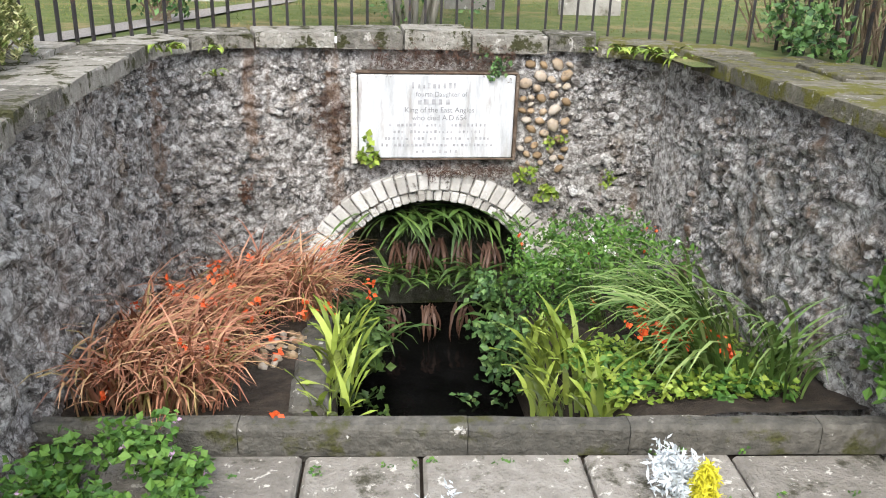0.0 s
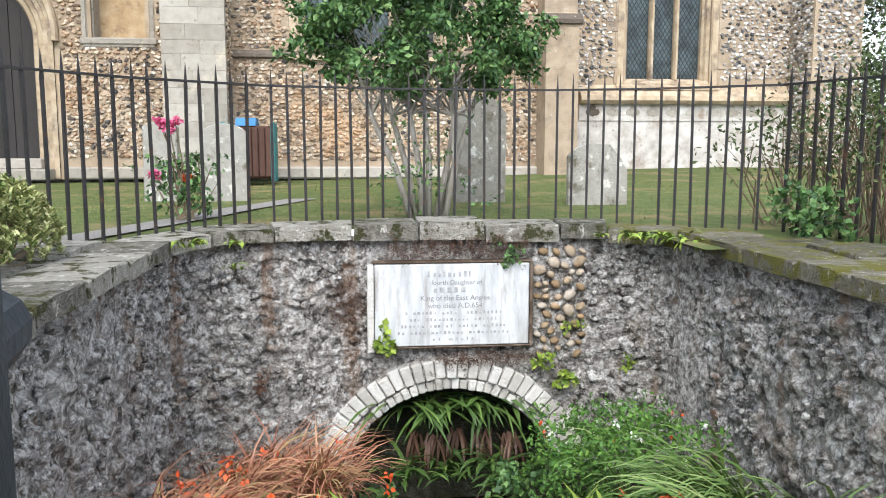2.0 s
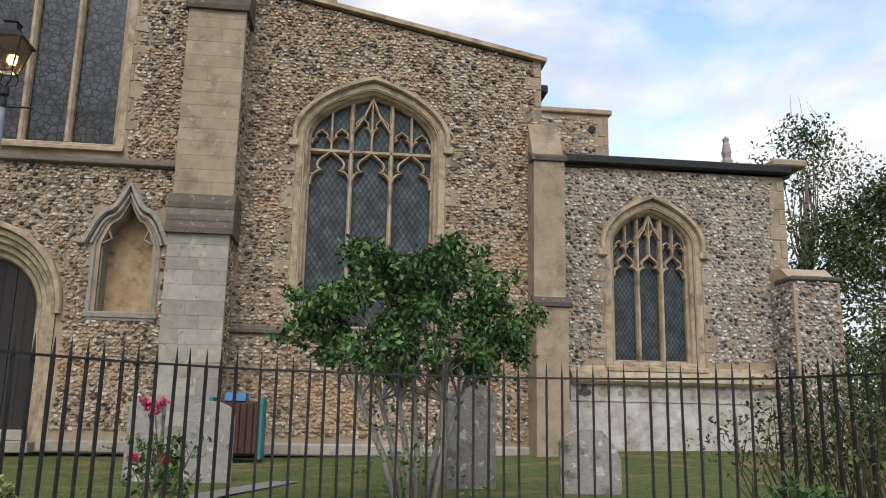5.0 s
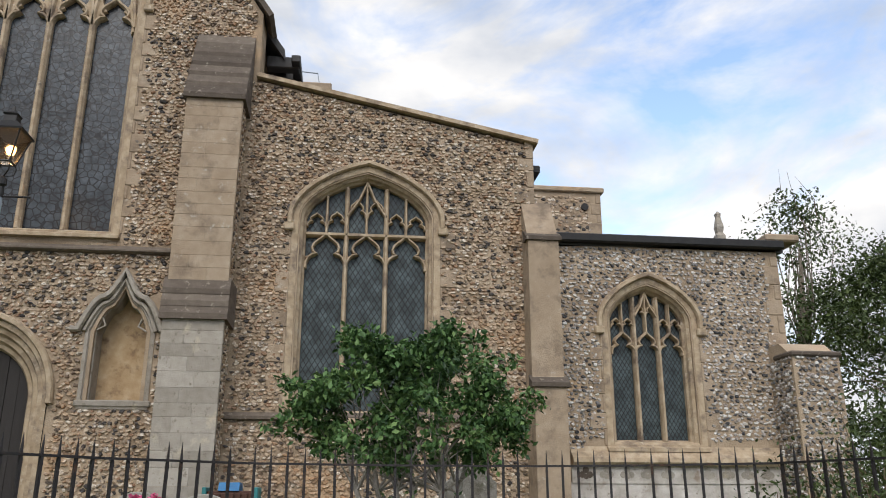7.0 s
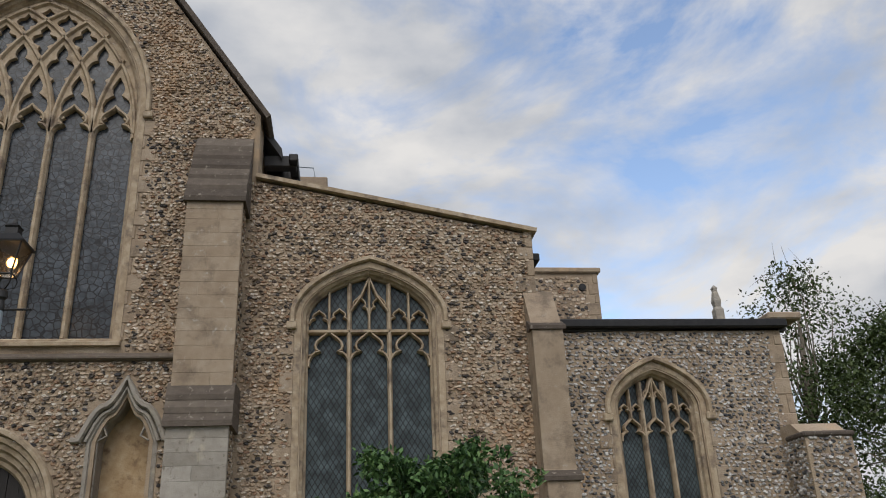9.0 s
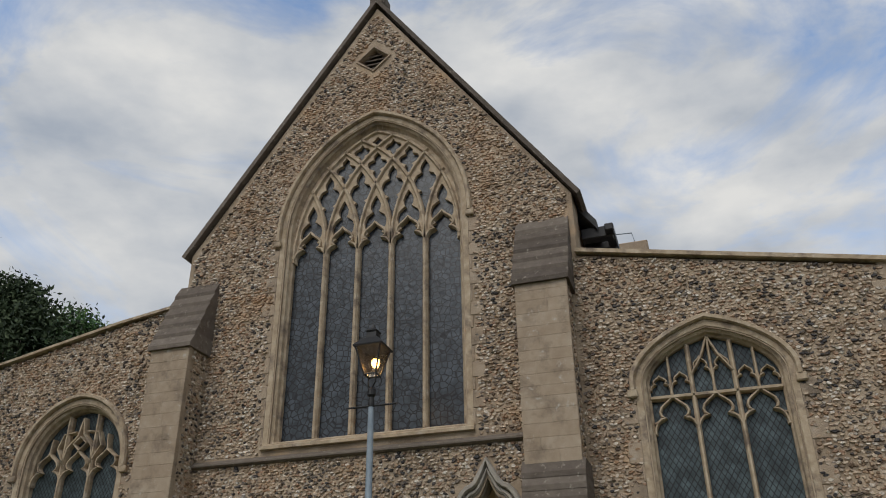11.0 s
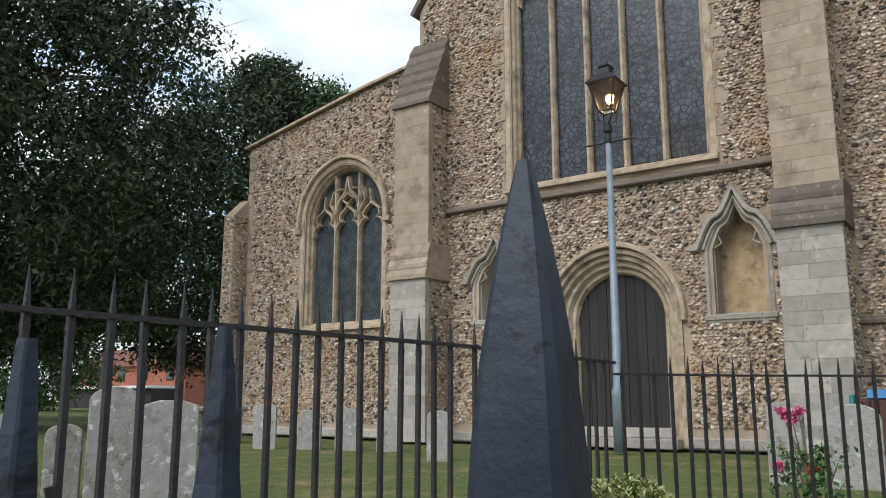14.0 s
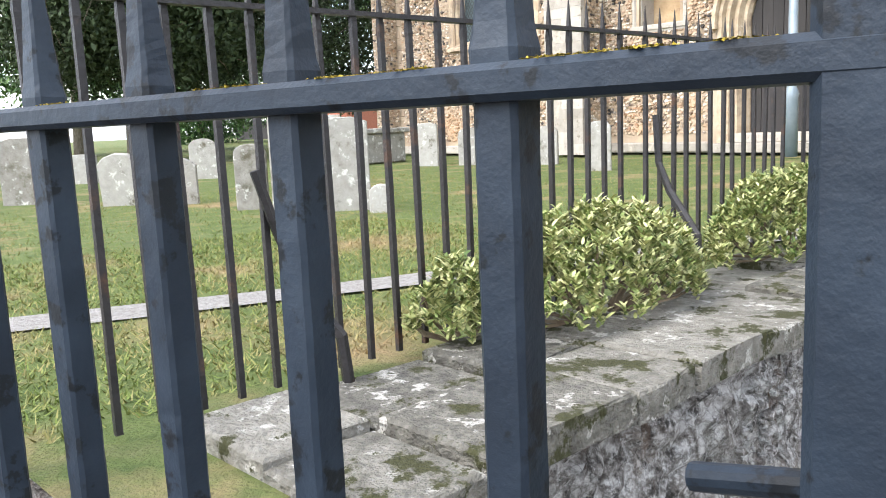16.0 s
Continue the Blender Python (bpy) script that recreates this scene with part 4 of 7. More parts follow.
# string courses and plinths
sc = bmesh.new()
side_prism(sc, [(FY - 0.12, 4.8), (FY + 0.02, 4.9), (FY + 0.02, 4.74), (FY - 0.05, 4.74), (FY - 0.12, 4.77)], -9.72, -2.75)
part("string_course", sc, M_SLATE_STONE, church)
sc = bmesh.new()
side_prism(sc, [(FY - 0.08, 2.04), (FY + 0.02, 2.12), (FY + 0.02, 1.96), (FY - 0.08, 1.99)], -1.9, 3.1)
part("string_course", sc, M_SLATE_STONE, church)
for x0, x1 in ((-16.2, -10.6), (-9.75, -7.4), (-4.6, -2.85), (-1.85, 3.3)):
    boxed("plinth", M_ASHLAR_GREY, church, (x0, x1, FY - 0.1, FY + 0.02, 0.0, 0.2), 0.03)

# gable copings and parapets
for nm, a, c, th in (("gable_coping", (-10.6, 9.58), (-6.07, 16.04), 0.1), ("gable_coping", (-1.6, 9.52), (-6.07, 16.04), 0.1),
                     ("parapet_coping", (-1.75, 8.24), (3.54, 7.17), 0.08), ("parapet_coping", (-10.5, 8.4), (-12.05, 8.18), 0.06), ("parapet_coping", (-12.05, 8.18), (-16.2, 7.38), 0.06)):
    cb = bmesh.new()
    d = Vector((c[0] - a[0], c[1] - a[1])).normalized()
    nn = Vector((-d.y, d.x)) * (1 if d.x > 0 else -1) * th
    prism(cb, [a, c, (c[0] + nn.x, c[1] + nn.y), (a[0] + nn.x, a[1] + nn.y)], FY - 0.12, FY + 0.8)
    part(nm, cb, M_SLATE_STONE if nm == "gable_coping" else M_TRACERY, church)
boxed("gable_cross_base", M_SLATE_STONE, church, (-6.27, -5.87, FY - 0.1, FY + 0.4, 15.98, 16.36), 0.06)
# roofs behind the gables
rf = bmesh.new()
prism(rf, [(-10.6, 9.6), (-6.07, 16.1), (-1.35, 9.3), (-1.35, 9.1), (-6.07, 15.8), (-10.6, 9.4)], FY + 0.7, FY + 24)
part("nave_roof", rf, M_ROOF, church)
ev = bmesh.new()
for i in range(12):
    box(ev, -1.7, -1.05, FY + 0.8 + i * 0.55, FY + 1.05 + i * 0.55, 8.95, 9.2, 0.02)
box(ev, -1.2, -1.02, FY + 0.6, FY + 12, 8.98, 9.14, 0.02)
part("eaves_gutter", ev, M_GUTTER_INSIDE, church)
boxed("clerestory_wall", M_MORTAR, church, (-10.3, -1.75, FY + 0.7, FY + 23, 6.0, 9.4))
rf = bmesh.new()
prism(rf, [(-1.74, 8.2), (3.7, 7.0), (3.7, 6.85), (-1.74, 8.0)], FY + 0.7, FY + 20)
part("aisle_roof", rf, M_ROOF, church)
rf = bmesh.new()
prism(rf, [(-16.2, 7.2), (-10.4, 8.2), (-10.4, 8.0), (-16.2, 7.0)], FY + 0.7, FY + 20)
part("aisle_roof", rf, M_ROOF, church)
boxed("aisle_side_wall", M_MORTAR, church, (3.0, 3.455, FY + 0.7, FY + 18, 0.0, 6.9))
boxed("aisle_side_wall", M_MORTAR, church, (-16.09, -15.6, FY + 0.7, FY + 18, 0.0, 7.1))
gt = bmesh.new()
tube(gt, [(3.55, FY + 0.72, 6.95), (3.58, FY + 0.72, 6.2), (3.52, FY + 0.74, 5.5), (3.52, FY + 0.74, 4.2)], [0.055] * 4, 8)
box(gt, 3.45, 3.72, FY + 0.5, FY + 8, 6.82, 6.98, 0.02)
part("downpipe", gt, M_GUTTER_INSIDE, church)
st = bmesh.new()
box(st, -1.65, -0.5, 18, 18.6, 9.0, 10.4, 0.03)
part("stair_turret", st, M_ASHLAR, church)
hr = bmesh.new()
tube(hr, [(-1.5, 18.1, 10.3), (-1.5, 18.1, 10.72), (-0.85, 18.1, 10.68), (-0.8, 18.1, 10.4)], [0.015] * 4, 5)
part("handrail", hr, M_POST, church)
# gable louvre
lv = bmesh.new()
for i in range(5):
    z = 14.05 + i * 0.12
    hw = 0.42 - abs(z - 14.3) - 0.02
    if hw > 0.05:
        side_prism(lv, [(FY + 0.1, z - 0.03), (FY + 0.26, z + 0.06), (FY + 0.26, z + 0.03), (FY + 0.1, z - 0.06)], -6.12 - hw, -6.12 + hw)
louv = part("louvre", lv, M_SLATE_STONE, church)
# added black sheet that stands for the darkness behind the slats
boxed("louvre_back", M_GUTTER_INSIDE, louv, (-6.6, -5.65, FY + 0.4, FY + 0.45, 13.9, 14.75))
lb = bmesh.new()
band(lb, louvre_hole, 0.09, FY - 0.04, FY + 0.2, 0.6, True)
part("louvre_frame", lb, M_ASHLAR, louv)


def buttress(x0, x1, parent, z_low, z_low_top, z_up, z_up_top, deep_low, deep_up, seed, label, low_slabs):
    rng = np.random.default_rng(seed)
    bt = bmesh.new()
    yl, yu = FY - deep_low + 0.04, FY - deep_up + 0.04
    side_prism(bt, [(yl, 0.0), (yl, z_low), (yu, z_low_top), (yu, z_up), (FY + 0.02, z_up_top), (FY + 0.02, 0.0)], x0 + 0.03, x1 - 0.03)
    core = part("buttress", bt, M_MORTAR, church, label)
    for zz0, zz1, yy, mt in ((0.0, z_low, yl - 0.04, M_ASHLAR_GREY), (z_low_top - 0.04, z_up, yu - 0.04, M_ASHLAR)):
        z = zz0
        while z < zz1 - 0.05:
            h = min(rng.uniform(0.19, 0.27), zz1 - z)
            cut = rng.uniform(0.3, 0.7) if rng.random() < 0.7 else 1.0
            xm = x0 + (x1 - x0) * cut
            block("ashlar", (x0, xm - 0.0015, yy, yy + 0.12, z + 0.0015, z + h - 0.0015), mt, core, bevel=0.002)
            if cut < 1.0:
                block("ashlar", (xm + 0.0015, x1, yy, yy + 0.12, z + 0.0015, z + h - 0.0015), mt, core, bevel=0.002)
            z += h
    for za, zb, ya, yb2, nsl in ((z_low, z_low_top, yl - 0.08, yu - 0.04, 3), (z_up, z_up_top, yu - 0.08, FY - 0.02, 6)):
        for i in range(nsl):
            t0, t1 = i / nsl, (i + 1) / nsl
            sb = bmesh.new()
            side_prism(sb, [(ya + (yb2 - ya) * t0 - 0.028, za + (zb - za) * t0 - 0.05), (ya + (yb2 - ya) * t0 - 0.028, za + (zb - za) * t0 + 0.04), (ya + (yb2 - ya) * t1 + 0.02, za + (zb - za) * t1 + 0.03), (FY + 0.01, za + (zb - za) * t1 + 0.03), (FY + 0.01, za + (zb - za) * t0 - 0.05)], x0 - 0.05 + 0.004 * (i % 2), x1 + 0.05 - 0.004 * (i % 2))
            part("weathering_slab", sb, low_slabs if za == z_low else M_SLATE_STONE, core)

    def side_ok(y, z):
        if z < z_low:
            return y > yl + 0.16
        if z < z_up:
            return y > yu + 0.16 + (0.0 if z > z_low_top else 0.3)
        return y > yu + 0.1 + (FY - yu) * (z - z_up) / (z_up_top - z_up)

    nodules("flintwork", (x1 - 0.03, 0, 0), (0, 1, 0), (0, 0, 1), (1, 0, 0), (yl, FY, 0.1, z_up_top), side_ok, 0.1, 0.07, M_FLINT, core, 0.03, seed + 3)
    nodules("flintwork", (x0 + 0.03, 0, 0), (0, 1, 0), (0, 0, 1), (-1, 0, 0), (yl, FY, 0.1, z_up_top), side_ok, 0.1, 0.07, M_FLINT, core, 0.03, seed + 4)
    return core


buttress(-2.83, -1.87, church, 3.52, 4.16, 7.46, 9.08, 0.82, 0.72, 21, "stepped buttress faced with limestone blocks", M_SLATE_STONE)
buttress(-10.6, -9.68, church, 3.34, 4.02, 7.16, 8.85, 0.82, 0.72, 22, "stepped buttress faced with limestone blocks", M_ASHLAR)
# corner buttress of the aisle
cb = bmesh.new()
side_prism(cb, [(13.35, 0.0), (13.35, 2.5), (13.5, 2.72), (13.5, 5.1), (14.0, 6.0), (14.7, 6.0), (14.7, 0.0)], 3.2, 3.75)
crn = part("buttress", cb, M_ASHLAR, church, "plain limestone corner buttress")
for za, ya in ((2.52, 13.3), (5.12, 13.46)):
    sb = bmesh.new()
    side_prism(sb, [(ya, za), (ya, za + 0.07), (ya + 0.25, za + 0.22), (ya + 0.25, za)], 3.15, 3.8)
    part("weathering_slab", sb, M_SLATE_STONE, crn)
quoins(3.46, -1, 5.6, 7.25, FY, aisle_wall, 31)
quoins(-16.1, 1, 0.4, 7.3, FY, left_wall, 32)
quoins(8.45, -1, 1.4, 5.3, CY, chapel_wall, 33)
lc = bmesh.new()
side_prism(lc, [(13.5, 0.0), (13.5, 5.5), (14.0, 6.0), (14.6, 6.0), (14.6, 0.0)], -16.42, -16.05)
lcb = part("buttress", lc, M_MORTAR, church, "weathered corner buttress")
nodules("flintwork", (0, 13.5, 0), UX, UZ, NF, (-16.4, -16.07, 0.1, 5.5), lambda x, z: True, 0.1, 0.066, M_FLINT, lcb, 0.03, 16)
nodules("flintwork", (-16.05, 0, 0), (0, 1, 0), (0, 0, 1), (1, 0, 0), (13.52, 14.0, 0.1, 5.5), lambda x, z: True, 0.1, 0.066, M_FLINT, lcb, 0.03, 17)
# chapel: gutter, base, panel band, corner buttress
boxed("gutter", M_GUTTER_INSIDE, church, (3.72, 8.55, CY - 0.18, CY + 0.02, 5.44, 5.6), 0.02)
boxed("parapet_block", M_ASHLAR, church, (8.2, 8.9, CY - 0.15, CY + 0.5, 5.6, 5.75), 0.03)
rf = bmesh.new()
side_prism(rf, [(CY, 5.55), (CY + 12, 6.4), (CY + 12, 6.2), (CY, 5.4)], 3.6, 8.6)
part("chapel_roof", rf, M_ROOF, church)
boxed("limewashed_base", M_LIME, church, (3.8, 8.45, CY - 0.05, CY + 0.05, 0.0, 1.02), 0.01)
bb = bmesh.new()
side_prism(bb, [(CY - 0.22, 1.36), (CY - 0.2, 1.44), (CY - 0.05, 1.56), (CY + 0.05, 1.72), (CY + 0.05, 1.3), (CY - 0.16, 1.3)], 4.1, 8.4)
part("moulded_band", bb, M_TRACERY, church)
boxed("panel_band", M_LIME, church, (4.1, 8.4, CY - 0.07, CY + 0.05, 1.0, 1.31))
for i in range(11):
    x = 4.35 + i * 0.375
    q = bmesh.new()
    for dx, dz, r in ((-0.07, 0.0, 0.06), (0.07, 0.0, 0.06), (0.0, 0.08, 0.06), (0.0, -0.03, 0.05)):
        prism(q, [(x + dx + r * math.cos(a * math.pi / 4), 1.15 + dz + r * math.sin(a * math.pi / 4)) for a in range(8)], CY - 0.078 - abs(dx) * 0.02 - dz * 0.02, CY - 0.06)
    part("trefoil_panel", q, M_SLATE_STONE if i in (0, 10) else M_ASHLAR_GREY, church)
cb = bmesh.new()
side_prism(cb, [(13.8, 0.0), (13.8, 3.2), (14.2, 3.5), (14.65, 3.5), (14.65, 0.0)], 8.05, 8.95)
cbt = part("buttress", cb, M_MORTAR, church, "low weathered chapel buttress")
boxed("cap_slab", M_SLATE_STONE, cbt, (8.0, 8.99, 13.74, 14.4, 3.2, 3.3), 0.03)
nodules("flintwork", (0, 13.8, 0), UX, UZ, NF, (8.08, 8.92, 0.2, 3.2), lambda x, z: True, 0.1, 0.07, M_FLINT_GREY, cbt, 0.035, 15)
nodules("flintwork", (8.05, 0, 0), (0, 1, 0), (0, 0, 1), (-1, 0, 0), (13.82, 14.6, 0.2, 3.2), lambda x, z: True, 0.1, 0.07, M_FLINT_GREY, cbt, 0.035, 18)
# tower behind
tw = bmesh.new()
box(tw, 4.2, 7.4, 22, 26, 0.0, 9.4)
box(tw, 4.1, 7.5, 21.9, 26.1, 9.4, 9.56, 0.03)
tower = part("tower", tw, M_MORTAR, church, "square flint tower")
quoins(7.4, -1, 4.0, 9.4, 22, tower, 35)
nodules("flintwork", (0, 22, 0), UX, UZ, NF, (4.3, 7.1, 5.0, 9.3), lambda x, z: not in_arch(x, z, 5.45, 0.5, 6.5, 8.2, 0.5, 0.1), 0.15, 0.11, M_FLINT, tower, 0.03, 36)
tb = bmesh.new()
loft(tb, [(arch_loop(5.45, 0.55, 6.5, 8.2, 0.55), 21.93), (arch_loop(5.45, 0.45, 6.5, 8.2, 0.45), 21.99)])
band(tb, [(5.3, 6.5), (5.3, 8.5)], 0.06, 21.94, 21.99)
band(tb, [(5.6, 6.5), (5.6, 8.5)], 0.06, 21.94, 21.99)
twin = part("belfry_window", tb, M_TRACERY, tower)
gl = bmesh.new()
prism(gl, arch_loop(5.45, 0.5, 6.5, 8.2, 0.5), 21.985, 21.998)
part("pane", gl, M_GLASS, twin)
cl = bmesh.new()
prism(cl, [(6.9 + 0.11 * math.cos(a * math.pi / 6), 8.95 + 0.11 * math.sin(a * math.pi / 6)) for a in range(12)], 21.93, 22.0)
part("round_vent", cl, M_GUTTER_INSIDE, tower)
pn = bmesh.new()
side = [(0.2, 0.0), (0.2, 8.9), (0.13, 9.0), (0.17, 9.2), (0.09, 9.55), (0.12, 9.65), (0.02, 9.75)]
tube(pn, [(12.0, 24, z) for _, z in side], [r for r, _ in side], 4)
pinnacle = part("pinnacle", pn, M_ASHLAR_GREY)
pinnacle.parent = church
pinnacle.matrix_parent_inverse = Matrix.Translation(church.location).inverted()
tagged(pinnacle, "far stone pinnacle")

# ---- the ground ----
XL, XR, YC = -1.06, 2.2, 4.45


def apse_y(x):
    c = 0.6
    u = abs(x - c) / ((c - XL) if x < c else (XR - c))
    return min(5.48, YC + 1.035 * (1 - min(1, u) ** 4) ** 0.25)


def gz(x, y):
    k = min(1.0, max(0.0, (y - 7) / 6))
    return k * min(0.16, max(-0.05, 0.025 * (x - 0.5))) + 0.02 * math.sin(x * 0.9) * math.sin(y * 0.7) * (1 if y > 7 or x < -3 else 0.3)


def in_pit(x, y):
    return XL - 0.12 < x < XR + 0.12 and y < apse_y(x) + 0.15 or y < 0.42


gv, gf, gi = [], [], {}
xs = sorted([-400, -120, -60, -30, -20] + [-19 + 0.5 * i for i in range(77)] + [XL - 0.2, XR + 0.2] + [20, 30, 60, 120, 400])
ys = sorted([-400, -60, -20] + [0.42 + 0.5 * i for i in range(32)] + [5.7] + [17, 20, 30, 60, 150, 500])
for j, y in enumerate(ys):
    for i, x in enumerate(xs):
        gv.append((x, y, gz(x, y) if abs(x) < 25 and y < 16 else 0.0))
nx = len(xs)
for j in range(len(ys) - 1):
    for i in range(nx - 1):
        cx, cy = (xs[i] + xs[i + 1]) / 2, (ys[j] + ys[j + 1]) / 2
        if not in_pit(cx, cy):
            gf.append((j * nx + i, j * nx + i + 1, (j + 1) * nx + i + 1, (j + 1) * nx + i))
ground = from_np("ground", gv, gf, M_GRASS, None, "mown churchyard lawn with dry patches", "structure", True)
tagged(ground, category="lawn")
ZF = -1.2
lowb = bmesh.new()
for q in ([(-400, -400), (400, -400), (400, 0.45), (-400, 0.45)], [(-400, 0.45), (400, 0.45), (400, 2.8), (-400, 2.8)]):
    lowb.faces.new([lowb.verts.new((x, y, ZF - 0.05)) for x, y in q])
lower_ground = part("lower_ground", lowb, M_SOIL, None, "trodden earth under the paving", "structure")
tagged(lower_ground, category="ground")
rw = bmesh.new()
box(rw, -60, XL - 0.02, 0.42, 0.75, ZF - 0.1, -0.02)
box(rw, XR + 0.02, 60, 0.42, 0.75, ZF - 0.1, -0.02)
retaining = part("retaining_wall", rw, M_RUBBLE, None, "low rubble wall holding up the churchyard", "structure")
tagged(retaining, category="wall")

# path of gravel across the lawn
pb = bmesh.new()
for i in range(20):
    y0, y1 = 0.45 + 0.42 * i, 0.45 + 0.42 * (i + 1)
    f = lambda y: -3.4 + 0.415 * (y - 0.84) - 0.012 * max(0.0, y - 3) ** 2
    vs = [pb.verts.new((x, y, gz(x, y) + 0.012)) for x, y in ((f(y0) - 0.15, y0), (f(y0) + 0.15, y0), (f(y1) + 0.15, y1), (f(y1) - 0.15, y1))]
    pb.faces.new(vs)
gravel = part("path", pb, M_GRAVEL, None, "narrow grey gravel path across the lawn", "structure")
tagged(gravel, category="path")

rg = np.random.default_rng(5)
pts = []
for x0, x1, y0, y1, n in ((-9.5, -1.95, 0.5, 8.0, 22000), (-5.0, -1.95, 0.5, 4.0, 24000), (-1.9, 4.5, 6.2, 13.6, 9000), (-12, -2, 8, 13.6, 7000), (4, 9, 6, 14, 4000)):
    pts.append(np.stack([rg.uniform(x0, x1, n), rg.uniform(y0, y1, n)], 1))
pts = np.concatenate(pts)
pts = pts[[not in_pit(x, y) and abs(x + 3.4 - 0.415 * (y - 0.84) + 0.012 * max(0.0, y - 3) ** 2) > 0.17 and not (y < 6.1 and x > -1.9) for x, y in pts]]
m = len(pts)
ang = rg.uniform(0, 6.28, m)
hh = rg.uniform(0.008, 0.03, m)
bw = 0.004
z0 = np.array([gz(x, y) for x, y in pts])
V = np.stack([np.stack([pts[:, 0] - bw * np.cos(ang), pts[:, 1] - bw * np.sin(ang), z0], 1), np.stack([pts[:, 0] + bw * np.cos(ang), pts[:, 1] + bw * np.sin(ang), z0], 1),
              np.stack([pts[:, 0] + rg.normal(size=m) * 0.02, pts[:, 1] + rg.normal(size=m) * 0.02, z0 + hh], 1)], 1).reshape(-1, 3)
grass = from_np("grass", V.tolist(), [[3 * i, 3 * i + 1, 3 * i + 2] for i in range(m)], M_BLADE, None, "short uneven churchyard grass", "stuff")
tagged(grass, category="grass")

# ---- the well ----
# plan of its wall: up the one side, round the curved back, down the other
plan = [Vector((XL, 0.75 + i * 0.05)) for i in range(75)]
for i in range(1, 90):
    x = XL + (XR - XL) * i / 90
    plan.append(Vector((x, apse_y(x))))
plan += [Vector((XR, YC - i * 0.05)) for i in range(75)]
arc = [0.0]
for a, c in zip(plan, plan[1:]):
    arc.append(arc[-1] + (c - a).length)
arc = np.array(arc)
PX, PY = np.array([p.x for p in plan]), np.array([p.y for p in plan])
S_END = arc[-1]


def wall_at(s):
    """Place on the wall's line and the way into the pit."""
    x, y = np.interp(s, arc, PX), np.interp(s, arc, PY)
    e = 0.06
    dx, dy = np.interp(s + e, arc, PX) - np.interp(s - e, arc, PX), np.interp(s + e, arc, PY) - np.interp(s - e, arc, PY)
    L = np.maximum(np.sqrt(dx * dx + dy * dy), 1e-9)
    return x, y, dy / L, -dx / L


# a round arch, cut off below its springing
ARCH = dict(cx=0.7, r=0.76, zc=-1.835, half=0.735)


def well_arch(x, grow=0.0):
    r = ARCH["r"] + grow
    return ARCH["zc"] + math.sqrt(max(0.0, r * r - (x - ARCH["cx"]) ** 2))


def in_well_arch(x, z, grow=0.0):
    return abs(x - ARCH["cx"]) < ARCH["half"] + grow and z < well_arch(x, grow)


WT, WB = 0.0, -2.45
ss = np.arange(0, S_END, 0.022)
zz = np.arange(WB, WT + 0.001, 0.0223)
wx, wy, wnx, wny = wall_at(ss)
wv, wf = [], []
for j, z in enumerate(zz):
    for i in range(len(ss)):
        p = Vector((wx[i] * 3.1, wy[i] * 3.1, z * 3.1))
        warp = p + 0.35 * noise.noise_vector(p * 1.7)
        f1, f2 = noise.voronoi(Vector((warp.x * 2.3, warp.y * 2.3, warp.z * 3.4)))[0][:2]
        d = 0.035 * noise.fractal(p, 0.9, 2.2, 4) + 0.08 * min(0.55, f2 - f1) - 0.026
        near = in_well_arch(wx[i], z, 0.22) and wy[i] > 5.0 or 0.15 < wx[i] < 1.3 and -0.85 < z < -0.18 and wy[i] > 5.2
        if near:
            d = -0.005
        wv.append((wx[i] + wnx[i] * d, wy[i] + wny[i] * d, z))
nw = len(ss)
for j in range(len(zz) - 1):
    for i in range(nw - 1):
        xm, ym, zm = (wx[i] + wx[i + 1]) / 2, wy[i], (zz[j] + zz[j + 1]) / 2
        if not (ym > 4.9 and in_well_arch(xm, zm, 0.03)):
            wf.append((j * nw + i, j * nw + i + 1, (j + 1) * nw + i + 1, (j + 1) * nw + i))
well_wall = from_np("wall_well", wv, wf, M_RUBBLE, None, "old flint rubble wall, blackened and lichened", "structure", True)
tagged(well_wall, category="wall")
# earth and masonry behind the face
back = bmesh.new()
inner = [(p.x - 0.05 * wall_at(s)[2], p.y - 0.05 * wall_at(s)[3]) for p, s in zip(plan[::4], arc[::4])]
outer = [(p.x - 0.42 * wall_at(s)[2], p.y - 0.42 * wall_at(s)[3]) for p, s in zip(plan[::4], arc[::4])]
for k in range(len(inner) - 1):
    a, c, d, e = inner[k], inner[k + 1], outer[k + 1], outer[k]
    if 0.0 < a[0] < 1.45 and a[1] > 4.9:
        continue
    lo = [back.verts.new((*q, WB)) for q in (a, c, d, e)]
    hi = [back.verts.new((*q, -0.012)) for q in (a, c, d, e)]
    back.faces.new(hi)
    for q in range(4):
        back.faces.new((lo[q], lo[(q + 1) % 4], hi[(q + 1) % 4], hi[q]))
part("wall_core", back, M_RUBBLE, well_wall)


def bend(flat):
    x, y, nx_, ny_ = wall_at(flat[:, 0])
    h = flat[:, 2]
    return np.stack([x + nx_ * (h - 0.004), y + ny_ * (h - 0.004), flat[:, 1]], 1)


S_A, S_B = arc[75], arc[163]


def stone_ok(s, z):
    x, y = float(np.interp(s, arc, PX)), float(np.interp(s, arc, PY))
    if y > 4.9 and in_well_arch(x, z, 0.2) or s < 1.5:
        return False
    if y > 5.2 and 0.12 < x < 1.34 and -0.9 < z < -0.14:
        return False
    if y > 5.0 and 1.24 < x < 1.62 and -0.85 < z < -0.05:
        return False
    return noise.noise(Vector((s * 1.7, z * 2.1, 3))) > -0.22 or noise.noise(Vector((s * 9, z * 9, 1))) > 0.12


